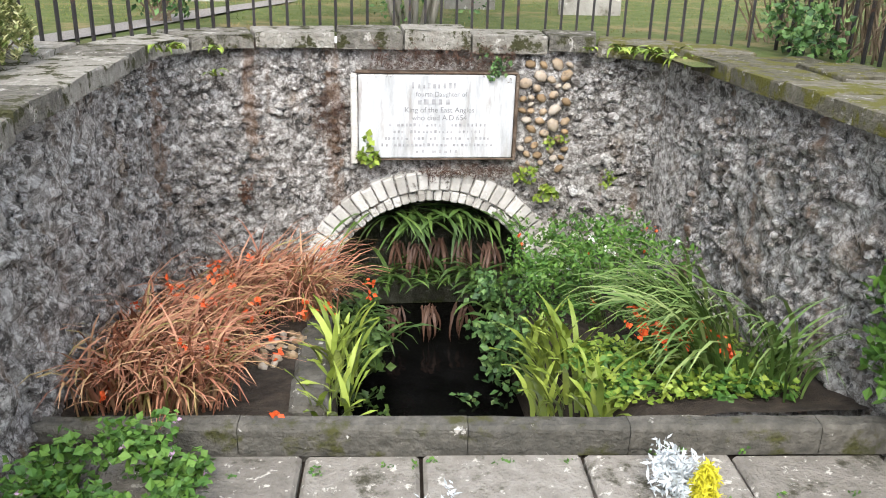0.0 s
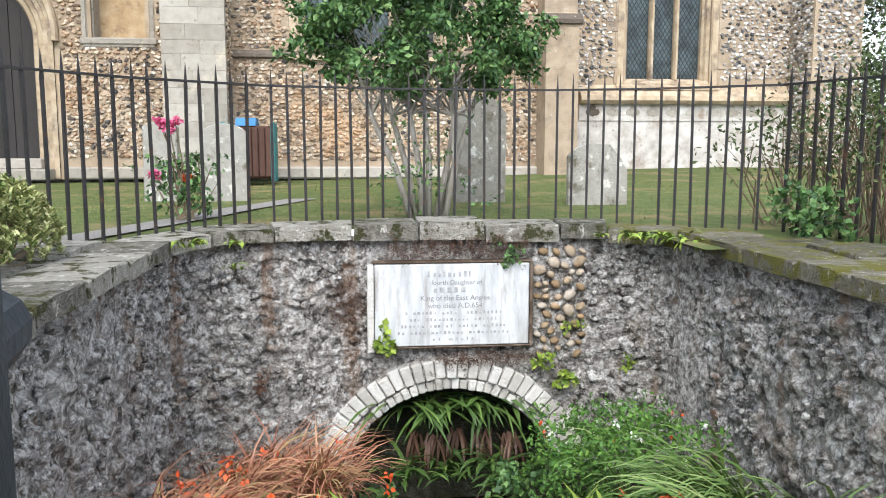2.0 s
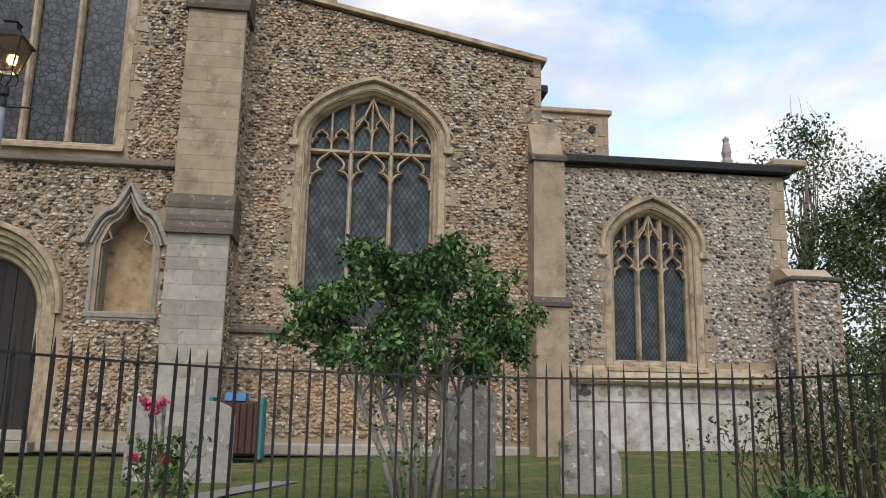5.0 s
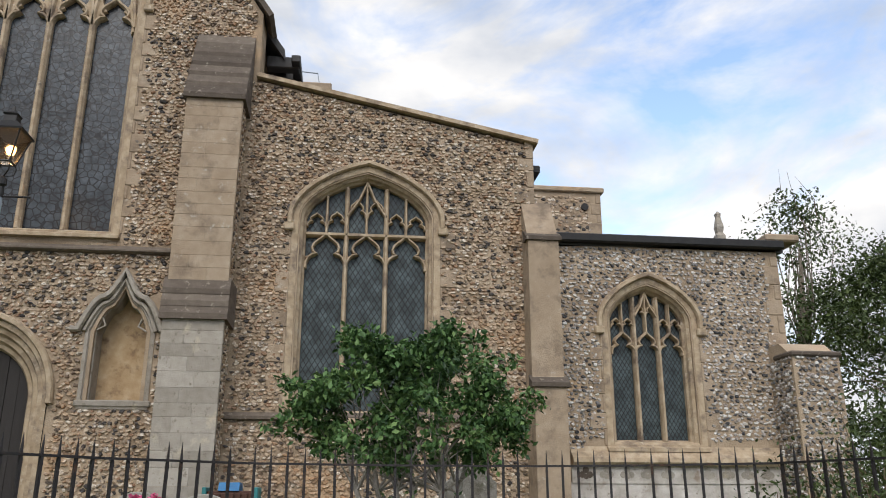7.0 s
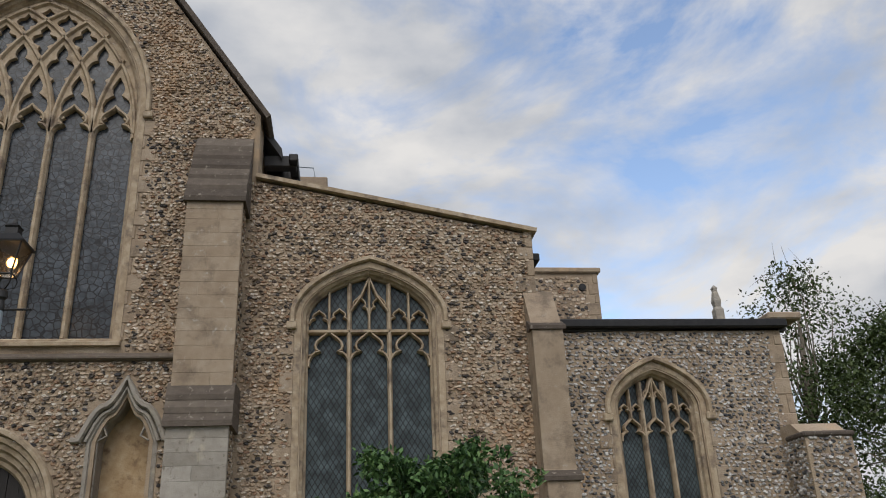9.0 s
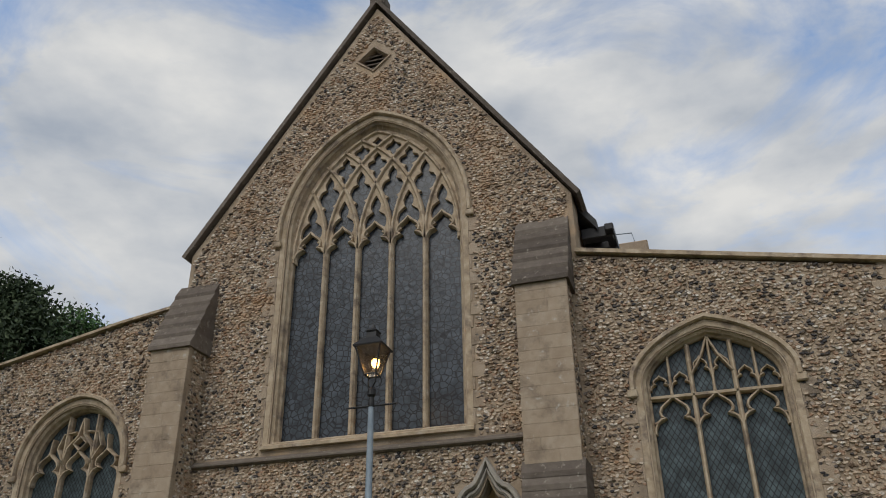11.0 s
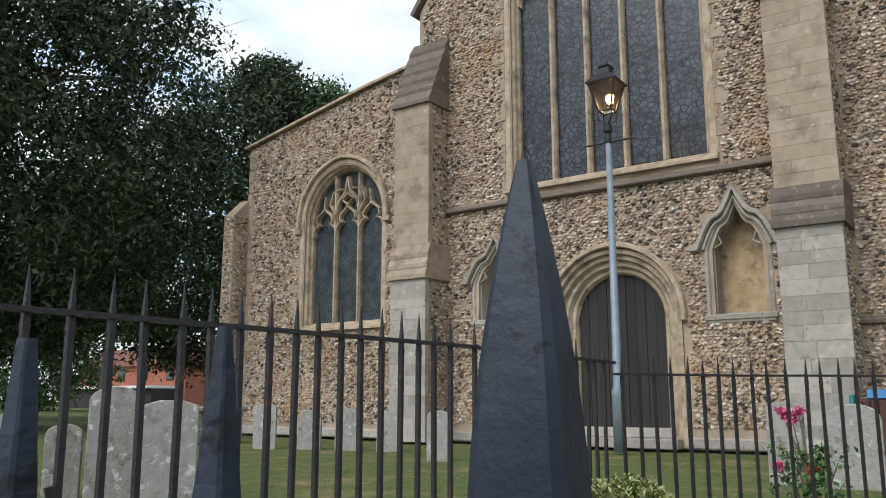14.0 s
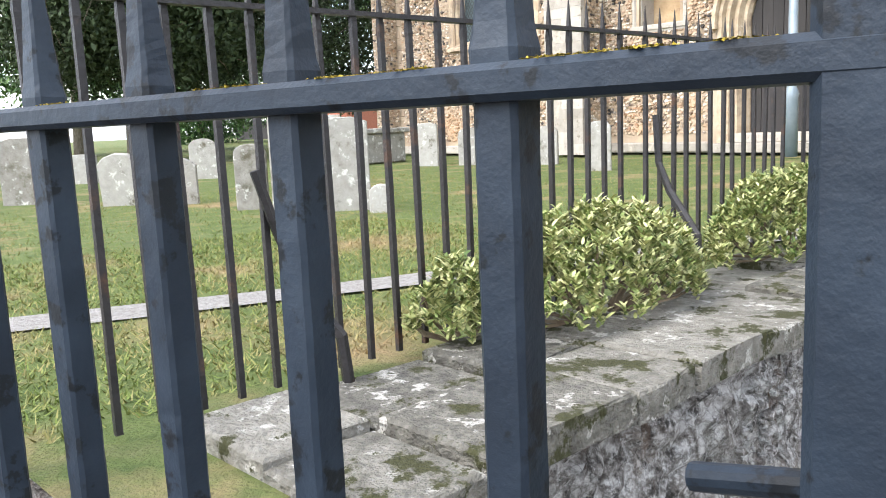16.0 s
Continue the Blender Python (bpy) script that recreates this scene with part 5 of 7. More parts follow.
nodules("rubblework", None, None, None, None, (0.05, S_END - 0.05, -2.0, -0.05), lambda s, z: stone_ok(s, z) and noise.noise(Vector((s * 2.3, z * 2.3, 8))) > -0.05, 0.075, 0.06, M_RSTONE, well_wall, 0.022, 41, bend=bend, size=0.8)
# the larger flints of the curved back, each a stone of its own
flint_meshes = []
for k in range(7):
    fb = bmesh.new()
    bmesh.ops.create_icosphere(fb, subdivisions=2, radius=0.5)
    for v in fb.verts:
        q = v.co * 1.6 + Vector((k * 3.1, 0, 0))
        v.co *= 0.95 + 0.42 * noise.noise(q) + 0.16 * noise.noise(q * 2.7)
    fm = bpy.data.meshes.new("flint")
    fb.to_mesh(fm)
    fb.free()
    flint_meshes.append(fm)
rfl = np.random.default_rng(44)
for k in range(520):
    sa, z = rfl.uniform(S_A - 0.9, S_B + 0.9), rfl.uniform(-1.5, -0.07)
    size = rfl.uniform(0.045, 0.13)
    if not stone_ok(sa, z) or rfl.random() < 0.42:
        continue
    x, y, nx_, ny_ = (float(q) for q in wall_at(sa))
    if y > 4.9 and in_well_arch(x, z, 0.3):
        continue
    ob = place("flint", flint_meshes[k % 7], M_RSTONE_PIECE, well_wall)
    ob.matrix_basis = Matrix.LocRotScale((x - nx_ * 0.004, y - ny_ * 0.004, z), Euler((0, rfl.uniform(-0.7, 0.7), math.atan2(-nx_, ny_) + rfl.uniform(-0.2, 0.2))), (size * rfl.uniform(0.8, 1.3), 0.055, size * rfl.uniform(0.45, 0.8)))
# round brown pebbles beside the tablet, each a piece of its own
peb = bmesh.new()
bmesh.ops.create_icosphere(peb, subdivisions=1, radius=0.5)
for v in peb.verts:
    v.co *= 1 + 0.18 * noise.noise(v.co * 2.1)
peb_me = bpy.data.meshes.new("pebble")
peb.to_mesh(peb_me)
peb.free()
peb_me.polygons.foreach_set("use_smooth", [True] * len(peb_me.polygons))
rp = np.random.default_rng(9)
laid = []
for k in range(900):
    x, z, w_ = rp.uniform(1.29, 1.6), rp.uniform(-0.86, -0.1), rp.uniform(0.045, 0.1)
    if len(laid) > 74 or any(math.hypot(x - a, z - c) < (w_ + e) * 0.46 for a, c, e in laid):
        continue
    laid.append((x, z, w_))
    ob = place("pebble", peb_me, M_PEBBLE, well_wall)
    ob.matrix_basis = Matrix.LocRotScale((x, apse_y(x) - 0.012, z), Euler((0, rp.uniform(-0.9, 0.9), 0)), (w_ * 1.15, 0.06, w_ * rp.uniform(0.65, 0.95)))
# two rings of stones round the arch
rv_ = np.random.default_rng(19)
for n_ring, g0, g1, yf in ((36, 0.0, 0.075, 5.435), (31, 0.083, 0.215, 5.42)):
    for i in range(n_ring):
        a0, a1 = (radians(15) + radians(150) * (i + e) / n_ring for e in (0.06, 0.94))
        tk = g1 + rv_.uniform(-0.012, 0.014)
        q = [(ARCH["cx"] + (ARCH["r"] + g) * math.cos(a), ARCH["zc"] + (ARCH["r"] + g) * math.sin(a)) for a, g in ((a0, g0), (a1, g0), (a1, tk), (a0, tk))]
        vb = prism(bmesh.new(), q, yf + rv_.uniform(-0.014, 0.01), 5.75)
        bmesh.ops.bevel(vb, geom=vb.edges[:], offset=0.008, segments=1, affect="EDGES")
        part("voussoir", vb, M_VOUSS, well_wall)
for s in (-1, 1):
    for k in range(4):
        x0 = ARCH["cx"] + s * ARCH["half"]
        block("jamb_stone", (min(x0, x0 + s * 0.2), max(x0, x0 + s * 0.2), 5.43, 5.75, -1.64 - 0.17 * (k + 1) + 0.004, -1.64 - 0.17 * k - 0.004), M_VOUSS, well_wall)
# bed mortar behind the rings
mb = bmesh.new()
ring_in = [(ARCH["cx"] + 0.765 * math.cos(radians(10 + 160 * k / 24)), ARCH["zc"] + 0.765 * math.sin(radians(10 + 160 * k / 24))) for k in range(25)]
ring_out = [(ARCH["cx"] + 0.985 * math.cos(radians(10 + 160 * k / 24)), ARCH["zc"] + 0.985 * math.sin(radians(10 + 160 * k / 24))) for k in range(25)]
prism(mb, ring_in + ring_out[::-1], 5.452, 5.74)
part("arch_mortar", mb, M_RUBBLE, well_wall)
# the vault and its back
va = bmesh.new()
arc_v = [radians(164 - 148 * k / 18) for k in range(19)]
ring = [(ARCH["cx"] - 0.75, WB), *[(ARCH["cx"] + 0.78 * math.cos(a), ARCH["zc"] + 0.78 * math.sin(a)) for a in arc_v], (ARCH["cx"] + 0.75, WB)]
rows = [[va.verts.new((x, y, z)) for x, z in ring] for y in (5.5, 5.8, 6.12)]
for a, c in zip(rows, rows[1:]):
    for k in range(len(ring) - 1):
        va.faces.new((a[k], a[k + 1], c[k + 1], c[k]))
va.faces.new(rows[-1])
part("vault", va, M_VAULT, well_wall, "dark vault with olive patches")
wb = bmesh.new()
wb.faces.new([wb.verts.new(q) for q in ((-0.6, 3.6, -2.16), (1.9, 3.6, -2.16), (1.9, 6.4, -2.16), (-0.6, 6.4, -2.16))])
water = part("water", wb, M_WATER, None, "still black water under the arch", "structure")
tagged(water, category="water")

# beds that fall from the kerb to the water
bd = bmesh.new()
for x0, x1, sgn in ((XL - 0.05, 0.02, -1), (1.18, XR + 0.05, 1)):
    nx_, ny_ = 14, 22
    grid = []
    for j in range(ny_ + 1):
        y = 2.74 + 2.7 * j / ny_
        row = []
        for i in range(nx_ + 1):
            x = x0 + (x1 - x0) * i / nx_
            edge = (x1 - x) if sgn < 0 else (x - x0)
            z = -1.15 - 0.2 * (y - 2.8) - max(0, 0.12 - edge) * 1.0 + 0.03 * noise.noise(Vector((x * 4, y * 4, 1)))
            row.append(bd.verts.new((x, y, z)))
        grid.append(row)
    for j in range(ny_):
        for i in range(nx_):
            bd.faces.new((grid[j][i], grid[j][i + 1], grid[j + 1][i + 1], grid[j + 1][i]))
    for j in range(ny_):
        e = nx_ if sgn < 0 else 0
        a, c = grid[j][e], grid[j + 1][e]
        bd.faces.new((a, c, bd.verts.new((c.co.x, c.co.y, -2.3)), bd.verts.new((a.co.x, a.co.y, -2.3))))
bed = part("bed", bd, M_SOIL, None, "dark garden soil sloping beside the water", "structure", True)
tagged(bed, category="soil")
wall_in = bmesh.new()
box(wall_in, XL, XR, 2.72, 2.78, -2.4, -1.21)
part("kerb_wall", wall_in, M_KERB, bed)
kerb = thing("kerb", "low mossy stone kerb before the well", "kerb", (0.5, 2.7, ZF), kind="structure")
kx = XL - 0.02
for wk in (0.75, 0.86, 0.62, 0.75, 0.4):
    kb = box(bmesh.new(), kx, min(kx + wk - 0.003, XR + 0.05), 2.66, 2.765, ZF - 0.02, -1.088 + 0.004 * math.sin(kx * 9))
    bmesh.ops.subdivide_edges(kb, edges=kb.edges[:], cuts=5, use_grid_fill=True)
    for v in kb.verts:
        inset = 0.012 if v.co.z > -1.1 and (v.co.y < 2.67 or v.co.y > 2.755) else 0.0
        v.co.z -= inset + 0.014 * abs(noise.noise(v.co * 11)) * (v.co.z > -1.12)
        v.co.y += (0.008 + inset * 0.5) * (1 if v.co.y < 2.7 else -1) * (0.5 + noise.noise(v.co * 13 + Vector((3, 0, 0))))
    part("kerb_stone", kb, M_KERB, kerb)
    kx += wk
kerb.rotation_euler = (0, 0, radians(-4.2))
# flagstones
paving = thing("paving", "worn grey flagstones with weedy joints", "paving", (0.5, 2.7, ZF), kind="structure")
rf_ = np.random.default_rng(15)
y1 = 2.655
for r in range(7):
    dep = (0.3, 0.34, 0.4, 0.45, 0.4, 0.5, 0.5)[r]
    x = XL - 0.25 + rf_.uniform(-0.25, 0)
    while x < XR + 0.1:
        wk = rf_.uniform(0.34, 0.62)
        j = rf_.uniform(-0.012, 0.012)
        fb = box(bmesh.new(), x + 0.007, min(x + wk, XR + 0.15) - 0.007, y1 - dep + 0.008, y1 - 0.006, ZF - 0.06, ZF + 0.0 + j * 0.5, 0.014)
        part("flagstone", fb, M_FLAG, paving)
        x += wk
    y1 -= dep

paving.rotation_euler = (0, 0, radians(-4.2))
# coping of slabs, two rows deep, round the top
coping = thing("coping", "coping of split stone slabs with lichen and moss", "coping", (0.5, 4.0, 0.0), kind="structure")
rc = np.random.default_rng(3)


def cope_stone(s0, s1, a0, a1, z, th, material):
    bm = bmesh.new()
    lo, hi = [], []
    n = 3
    edge = [(s0 + (s1 - s0) * k / n, a0 + rc.uniform(-0.012, 0.012)) for k in range(n + 1)] + [(s1 - (s1 - s0) * k / n, a1) for k in range(n + 1)]
    for s, a in edge:
        x, y, nx_, ny_ = (float(q) for q in wall_at(s))
        j = rc.uniform(-0.004, 0.004)
        lo.append(bm.verts.new((x - nx_ * a, y - ny_ * a, z - th)))
        hi.append(bm.verts.new((x - nx_ * a, y - ny_ * a, z + j)))
    m_ = len(edge)
    bm.faces.new(hi)
    bm.faces.new(lo[::-1])
    for k in range(m_):
        bm.faces.new((lo[k], lo[(k + 1) % m_], hi[(k + 1) % m_], hi[k]))
    bmesh.ops.bevel(bm, geom=[e for e in bm.edges if e.verts[0] in hi and e.verts[1] in hi], offset=0.008, segments=1, affect="EDGES")
    part("coping_stone", bm, material, coping)


for row, (a0, a1) in enumerate(((-0.06, 0.3), (0.31, 0.66))):
    s = -0.02
    while s < S_END:
        w_ = rc.uniform(0.3, 0.62)
        if s < S_A - 0.2 or s > S_B or row == 0:
            cope_stone(s + 0.008, min(s + w_, S_END) - 0.008, a0, a1 if not (S_A < s < S_B) else 0.36, 0.035 + rc.uniform(-0.018, 0.018) + 0.025 * math.exp(-((s - (S_A + S_B) / 2) / 0.7) ** 2), 0.085 + 0.035 * math.exp(-((s - (S_A + S_B) / 2) / 0.9) ** 2), M_COPE_MOSS if s > S_B - 0.6 else M_COPE)
        s += w_

# tablet
tablet = thing("tablet", "white marble tablet with worn lettering", "tablet", (0.72, 5.42, -0.8))
part("slab", box(bmesh.new(), 0.185, 1.222, 5.4, 5.5, -0.76, -0.205, 0.006), M_MARBLE, tablet)
for dims, mt_ in (((0.135, 0.18, 5.405, 5.5, -0.8, -0.21), M_VOUSS), ((1.227, 1.25, 5.397, 5.5, -0.78, -0.2), M_STAIN), ((0.17, 1.24, 5.397, 5.5, -0.2, -0.186), M_STAIN), ((0.17, 1.24, 5.397, 5.5, -0.776, -0.764), M_STAIN)):
    part("frame", box(bmesh.new(), *dims, 0.006), mt_, tablet)


def letters(text, x, z, size):
    cu = bpy.data.curves.new("lettering", "FONT")
    cu.body, cu.size, cu.align_x, cu.extrude = text, size, "CENTER", 0.0006
    ob = new("lettering", cu)
    dg = bpy.context.evaluated_depsgraph_get()
    me = bpy.data.meshes.new_from_object(ob.evaluated_get(dg))
    bpy.data.objects.remove(ob)
    me.transform(Matrix.Translation((x, 5.3985, z)) @ Matrix.Rotation(radians(90), 4, "X"))
    place("lettering", me, M_INK, tablet, "incised dark letters")


def bars(x, z, w, h, n, seed):
    r = np.random.default_rng(seed)
    bm = bmesh.new()
    x0 = x - w / 2
    for k in range(n):
        ww = w / n
        if r.random() > 0.12:
            e = r.uniform(0.55, 1.0)
            box(bm, x0 + k * ww + ww * r.uniform(0.1, 0.35), x0 + (k + 1) * ww - ww * r.uniform(0.15, 0.45), 5.3975, 5.4, z, z + h * e)
    part("line_of_marks", bm, M_FAINT, tablet)


bars(0.7, -0.292, 0.34, 0.04, 10, 1)
letters("fourth Daughter of", 0.73, -0.344, 0.044)
bars(0.68, -0.397, 0.24, 0.04, 5, 2)
letters("King of the East Angles", 0.72, -0.45, 0.05)
letters("who died A.D.654", 0.72, -0.502, 0.05)
for k, (w_, n_) in enumerate(((0.66, 24), (0.6, 22), (0.72, 26), (0.76, 27), (0.3, 8))):
    bars(0.71, -0.544 - k * 0.045, w_, 0.022, n_, 5 + k)

# ---- railings ----
def spike_bar(h, w, tip):
    """A square bar that ends in a long spike above its rail."""
    bm = bmesh.new()
    rows = []
    for z, s in ((0.0, w), (h - tip - 0.01, w), (h - tip, w * 1.12), (h - tip * 0.85, w * 1.0), (h - tip * 0.3, w * 0.45), (h, w * 0.1)):
        rows.append([bm.verts.new((sx * s / 2, sy * s / 2, z)) for sx, sy in ((-1, -1), (1, -1), (1, 1), (-1, 1))])
    for a, c in zip(rows, rows[1:]):
        for k in range(4):
            bm.faces.new((a[k], a[(k + 1) % 4], c[(k + 1) % 4], c[k]))
    bm.faces.new(rows[-1])
    me = bpy.data.meshes.new("bar")
    bm.to_mesh(me)
    bm.free()
    return me


def railing(name, label, line, gap, height, rail_down, group="railings"):
    """Railings along a line of (x, y, z) points."""
    f = thing(name, label, "railing", line[0], group)
    me = spike_bar(height, 0.017, 0.16)
    for k, ((a, c)) in enumerate(zip(line, line[1:])):
        a, c = Vector(a), Vector(c)
        L = (c - a).length
        d = (c - a).normalized()
        n = Vector((-d.y, d.x, 0))
        for zz_, hh_ in ((height - rail_down, 0.014),):
            rb = bmesh.new()
            p = [(a + n * s * 0.016 + Vector((0, 0, zz_ + t * hh_ / 2)), c + n * s * 0.016 + Vector((0, 0, zz_ + t * hh_ / 2))) for s, t in ((-1, -1), (1, -1), (1, 1), (-1, 1))]
            A = [rb.verts.new(q[0]) for q in p]
            C = [rb.verts.new(q[1]) for q in p]
            for i in range(4):
                rb.faces.new((A[i], A[(i + 1) % 4], C[(i + 1) % 4], C[i]))
            rb.faces.new(A[::-1])
            rb.faces.new(C)
            part("rail", rb, M_IRON_FAR, f)
        m_ = int(L / gap)
        for i in range(m_):
            q = a + d * (gap * (i + 0.5))
            ob = place("bar", me, M_IRON_FAR, f)
            ob.matrix_basis = Matrix.LocRotScale(q, Euler((RNG.normal() * 0.006, RNG.normal() * 0.006, math.atan2(d.y, d.x))), None)
    return f


side_rail = railing("railings", "black iron spiked railings along the lawn", [(-1.83, -0.2, 0.01), (-1.83, 2.9, 0.03), (-1.83, 4.45, 0.015)], 0.112, 1.14, 0.115)
back_rail = railing("railings", "black iron spiked railings behind the well", [(-1.83, 4.45, 0.0), (-1.3, 5.2, 0.0), (-0.55, 5.82, 0.0), (0.4, 6.05, 0.0), (1.5, 6.05, 0.0), (2.2, 5.8, 0.0), (2.9, 5.3, 0.0), (3.25, 4.2, 0.0), (3.3, 1.0, 0.0)], 0.112, 1.09, 0.115)
for line in ([(-1.82, 1.06, 0.62), (-1.81, 1.1, 0.48), (-1.8, 1.17, 0.29), (-1.72, 1.235, 0.15), (-1.71, 1.245, 0.0)],
             [(-1.82, 3.02, 0.72), (-1.8, 3.01, 0.52), (-1.74, 3.0, 0.4), (-1.58, 2.94, 0.23), (-1.57, 2.94, 0.03)]):
    sb = bmesh.new()
    tube(sb, line, [0.014, 0.015, 0.017, 0.018, 0.018], 6)
    part("stay", sb, M_IRON_FAR, side_rail, "bent iron stay")

# near railing with its end post
P0, PD = Vector((-0.012, 0.203, 0.0)), Vector((-0.986, -0.165, 0.0)).normalized()
near = thing("railings", "black painted iron railing with a stout spiked end post", "railing", (P0.x, P0.y, ZF), "railings")
turn = math.atan2(PD.y, PD.x)


def near_bar(name, w, z0, zr, tip, flat, seed):
    bm = bmesh.new()
    rows = []
    prof = [(z0, w)]
    for k in range(150):
        prof.append((z0 + (zr - 0.012 - z0) * (k + 1) / 151, w))
    post = name == "end_post"
    prof += [(zr + 0.014, w * 1.02), (zr + 0.02, w * 1.02)] if post else [(zr - 0.008, w * 1.0), (zr + 0.008, w * 1.08), (zr + 0.014, w * 1.08), (zr + 0.02, w * 0.98)]
    for k in range(22):
        t = (k + 1) / 22
        prof.append((zr + 0.02 + (tip - 0.02) * t, w * (flat + ((1.02 if post else 0.96) - flat) * (1 - t ** (2.0 if post else 1.0)))))
    r = np.random.default_rng(seed)
    for z, s in prof:
        c = s * 0.12
        h = s / 2
        ring = [(-h + c, -h), (h - c, -h), (h, -h + c), (h, h - c), (h - c, h), (-h + c, h), (-h, h - c), (-h, -h + c)]
        rows.append([bm.verts.new((x + r.normal() * (0.00004 if post else 0.00012), y + r.normal() * (0.00004 if post else 0.00012), z)) for x, y in ring])
    for a, c in zip(rows, rows[1:]):
        for k in range(8):
            bm.faces.new((a[k], a[(k + 1) % 8], c[(k + 1) % 8], c[k]))
    bm.faces.new(rows[-1])
    bm.faces.new(rows[0][::-1])
    return bm


ZR = 0.735
for k, (dist, w, tip, flat, nm) in enumerate([(0.0, 0.0368, 0.178, 0.12, "end_post"), (0.1375, 0.0215, 0.122, 0.22, "bar"), (0.262, 0.021, 0.121, 0.36, "bar")] + [(0.381 + 0.12 * i, 0.0205, 0.112, 0.3, "bar") for i in range(13)]):
    bm = near_bar(nm, w, ZF - 0.05, ZR, tip, flat, k + 50)
    q = P0 + PD * dist
    bmesh.ops.transform(bm, matrix=Matrix.Translation((q.x, q.y, 0)) @ Matrix.Rotation(turn, 4, "Z"), verts=bm.verts)
    part(nm, bm, M_IRON, near, "stout square post" if nm == "end_post" else "")
rb = bmesh.new()
box(rb, -0.027, 2.1, -0.019, 0.019, ZR - 0.007, ZR + 0.008, 0.003)
bmesh.ops.transform(rb, matrix=Matrix.Translation((P0.x, P0.y, 0)) @ Matrix.Rotation(turn, 4, "Z"), verts=rb.verts)
rail_top = part("rail", rb, M_IRON, near)
lic = np.random.default_rng(77)
cen = []
for a, c, n_ in ((0.03, 0.12, 70), (0.16, 0.24, 26), (0.27, 0.33, 16), (0.45, 0.5, 20)):
    for _ in range(n_):
        t = lic.uniform(a, c)
        q = P0 + PD * t + Vector((-PD.y, PD.x, 0)) * lic.uniform(-0.012, 0.017)
        cen.append((q.x, q.y, ZR + 0.0085))
leaves("lichen", cen, 30, (0.0065, 0.0065, 0.0003), 0.0016, M_LICHEN, near, "crust of yellow lichen", 5, flat=0.95, aspect=1.0, kind="stuff")
rv = bmesh.new()
bmesh.ops.create_cone(rv, cap_ends=True, segments=16, radius1=0.0048, radius2=0.0042, depth=0.005, matrix=Matrix.Translation((P0.x + 0.0155, P0.y - 0.0195, ZR + 0.001)) @ Matrix.Rotation(radians(90), 4, "X"))
part("rivet", rv, M_RUST, near, "rusty rivet head")
hp = bmesh.new()
tube(hp, [(-0.13, 0.3, 0.53), (-0.06, 0.3, 0.545), (-0.02, 0.27, 0.55), (-0.012, 0.22, 0.55)], [0.008, 0.008, 0.008, 0.008], 12)
part("hinge_pin", hp, M_IRON, near)
for k in range(6):
    sp = bmesh.new()
    bmesh.ops.create_icosphere(sp, subdivisions=1, radius=0.0017, matrix=Matrix.LocRotScale((P0.x - 0.006 + 0.004 * (k % 3), P0.y - 0.0165, 0.655 - 0.045 * k + 0.015 * (k % 2)), None, (1.6, 0.2, 1.4)))
    if k in (0, 1, 4):
        part("paint_spot", sp, M_GRAVE, near)
    else:
        sp.free()

# ---- things of the churchyard ----
def gravestone(x, y, w, h, th, turn, style, lean=0.0, label="weathered grey gravestone on the lawn"):
    g = thing("gravestone", label, "gravestone", (x, y, gz(x, y) - 0.02), "gravestones")
    n = 10
    if style == "round":
        top = [(w / 2 * math.cos(math.pi * k / n), h - w * 0.3 + w * 0.3 * math.sin(math.pi * k / n)) for k in range(n + 1)]
    elif style == "shoulder":
        top = [(w / 2, h * 0.86), (w * 0.42, h * 0.87), (w * 0.4, h * 0.92)] + [(w * 0.36 * math.cos(math.pi * k / n), h * 0.9 + h * 0.1 * math.sin(math.pi * k / n)) for k in range(n + 1)] + [(-w * 0.4, h * 0.92), (-w * 0.42, h * 0.87), (-w / 2, h * 0.86)]
    elif style == "broken":
        top = [(w / 2, h * 0.55), (w * 0.4, h * 0.75), (w * 0.2, h * 0.98), (-w * 0.1, h), (-w * 0.35, h * 0.93), (-w / 2, h * 0.8)]
    else:
        top = [(w / 2, h * 0.95), (w * 0.2, h), (-w * 0.2, h), (-w / 2, h * 0.95)]
    bm = prism(bmesh.new(), [(-w / 2, 0), (w / 2, 0), *top], -th / 2, th / 2)
    bmesh.ops.bevel(bm, geom=bm.edges[:], offset=0.008, segments=1, affect="EDGES")
    s = part("stone", bm, M_GRAVE, None)
    s.parent = g
    s.rotation_euler = (lean, 0, 0)
    g.rotation_euler = (0, 0, turn)
    return g


gravestone(1.34, 8.3, 0.5, 1.08, 0.09, 0.05, "shoulder", 0.03, "tall pale gravestone cracked across")
gravestone(2.42, 7.85, 0.58, 0.62, 0.1, -0.1, "broken", -0.05, "short broken gravestone with white lichen")
gravestone(-1.26, 8.75, 0.48, 0.82, 0.09, 0.1, "round", 0.02)
gravestone(-1.92, 8.85, 0.36, 0.84, 0.09, -0.15, "flat", -0.03)
gravestone(-8.15, 3.9, 0.42, 0.52, 0.09, 0.95, "shoulder", 0.03, "carved headstone with scrolled top")
gravestone(-8.8, 3.6, 0.5, 0.6, 0.09, 0.7, "broken", 0.12, "leaning broken headstone on the lawn")
gravestone(-6.72, 3.95, 0.3, 0.64, 0.08, 0.9, "round")
gravestone(-6.3, 4.15, 0.42, 0.96, 0.1, 0.9, "round", 0.0, "tall round-headed gravestone with lichen")
gravestone(-5.72, 4.28, 0.46, 0.84, 0.1, 0.9, "flat")
gravestone(-5.3, 4.35, 0.2, 0.26, 0.12, 0.8, "broken", 0.0, "stump of a broken gravestone")
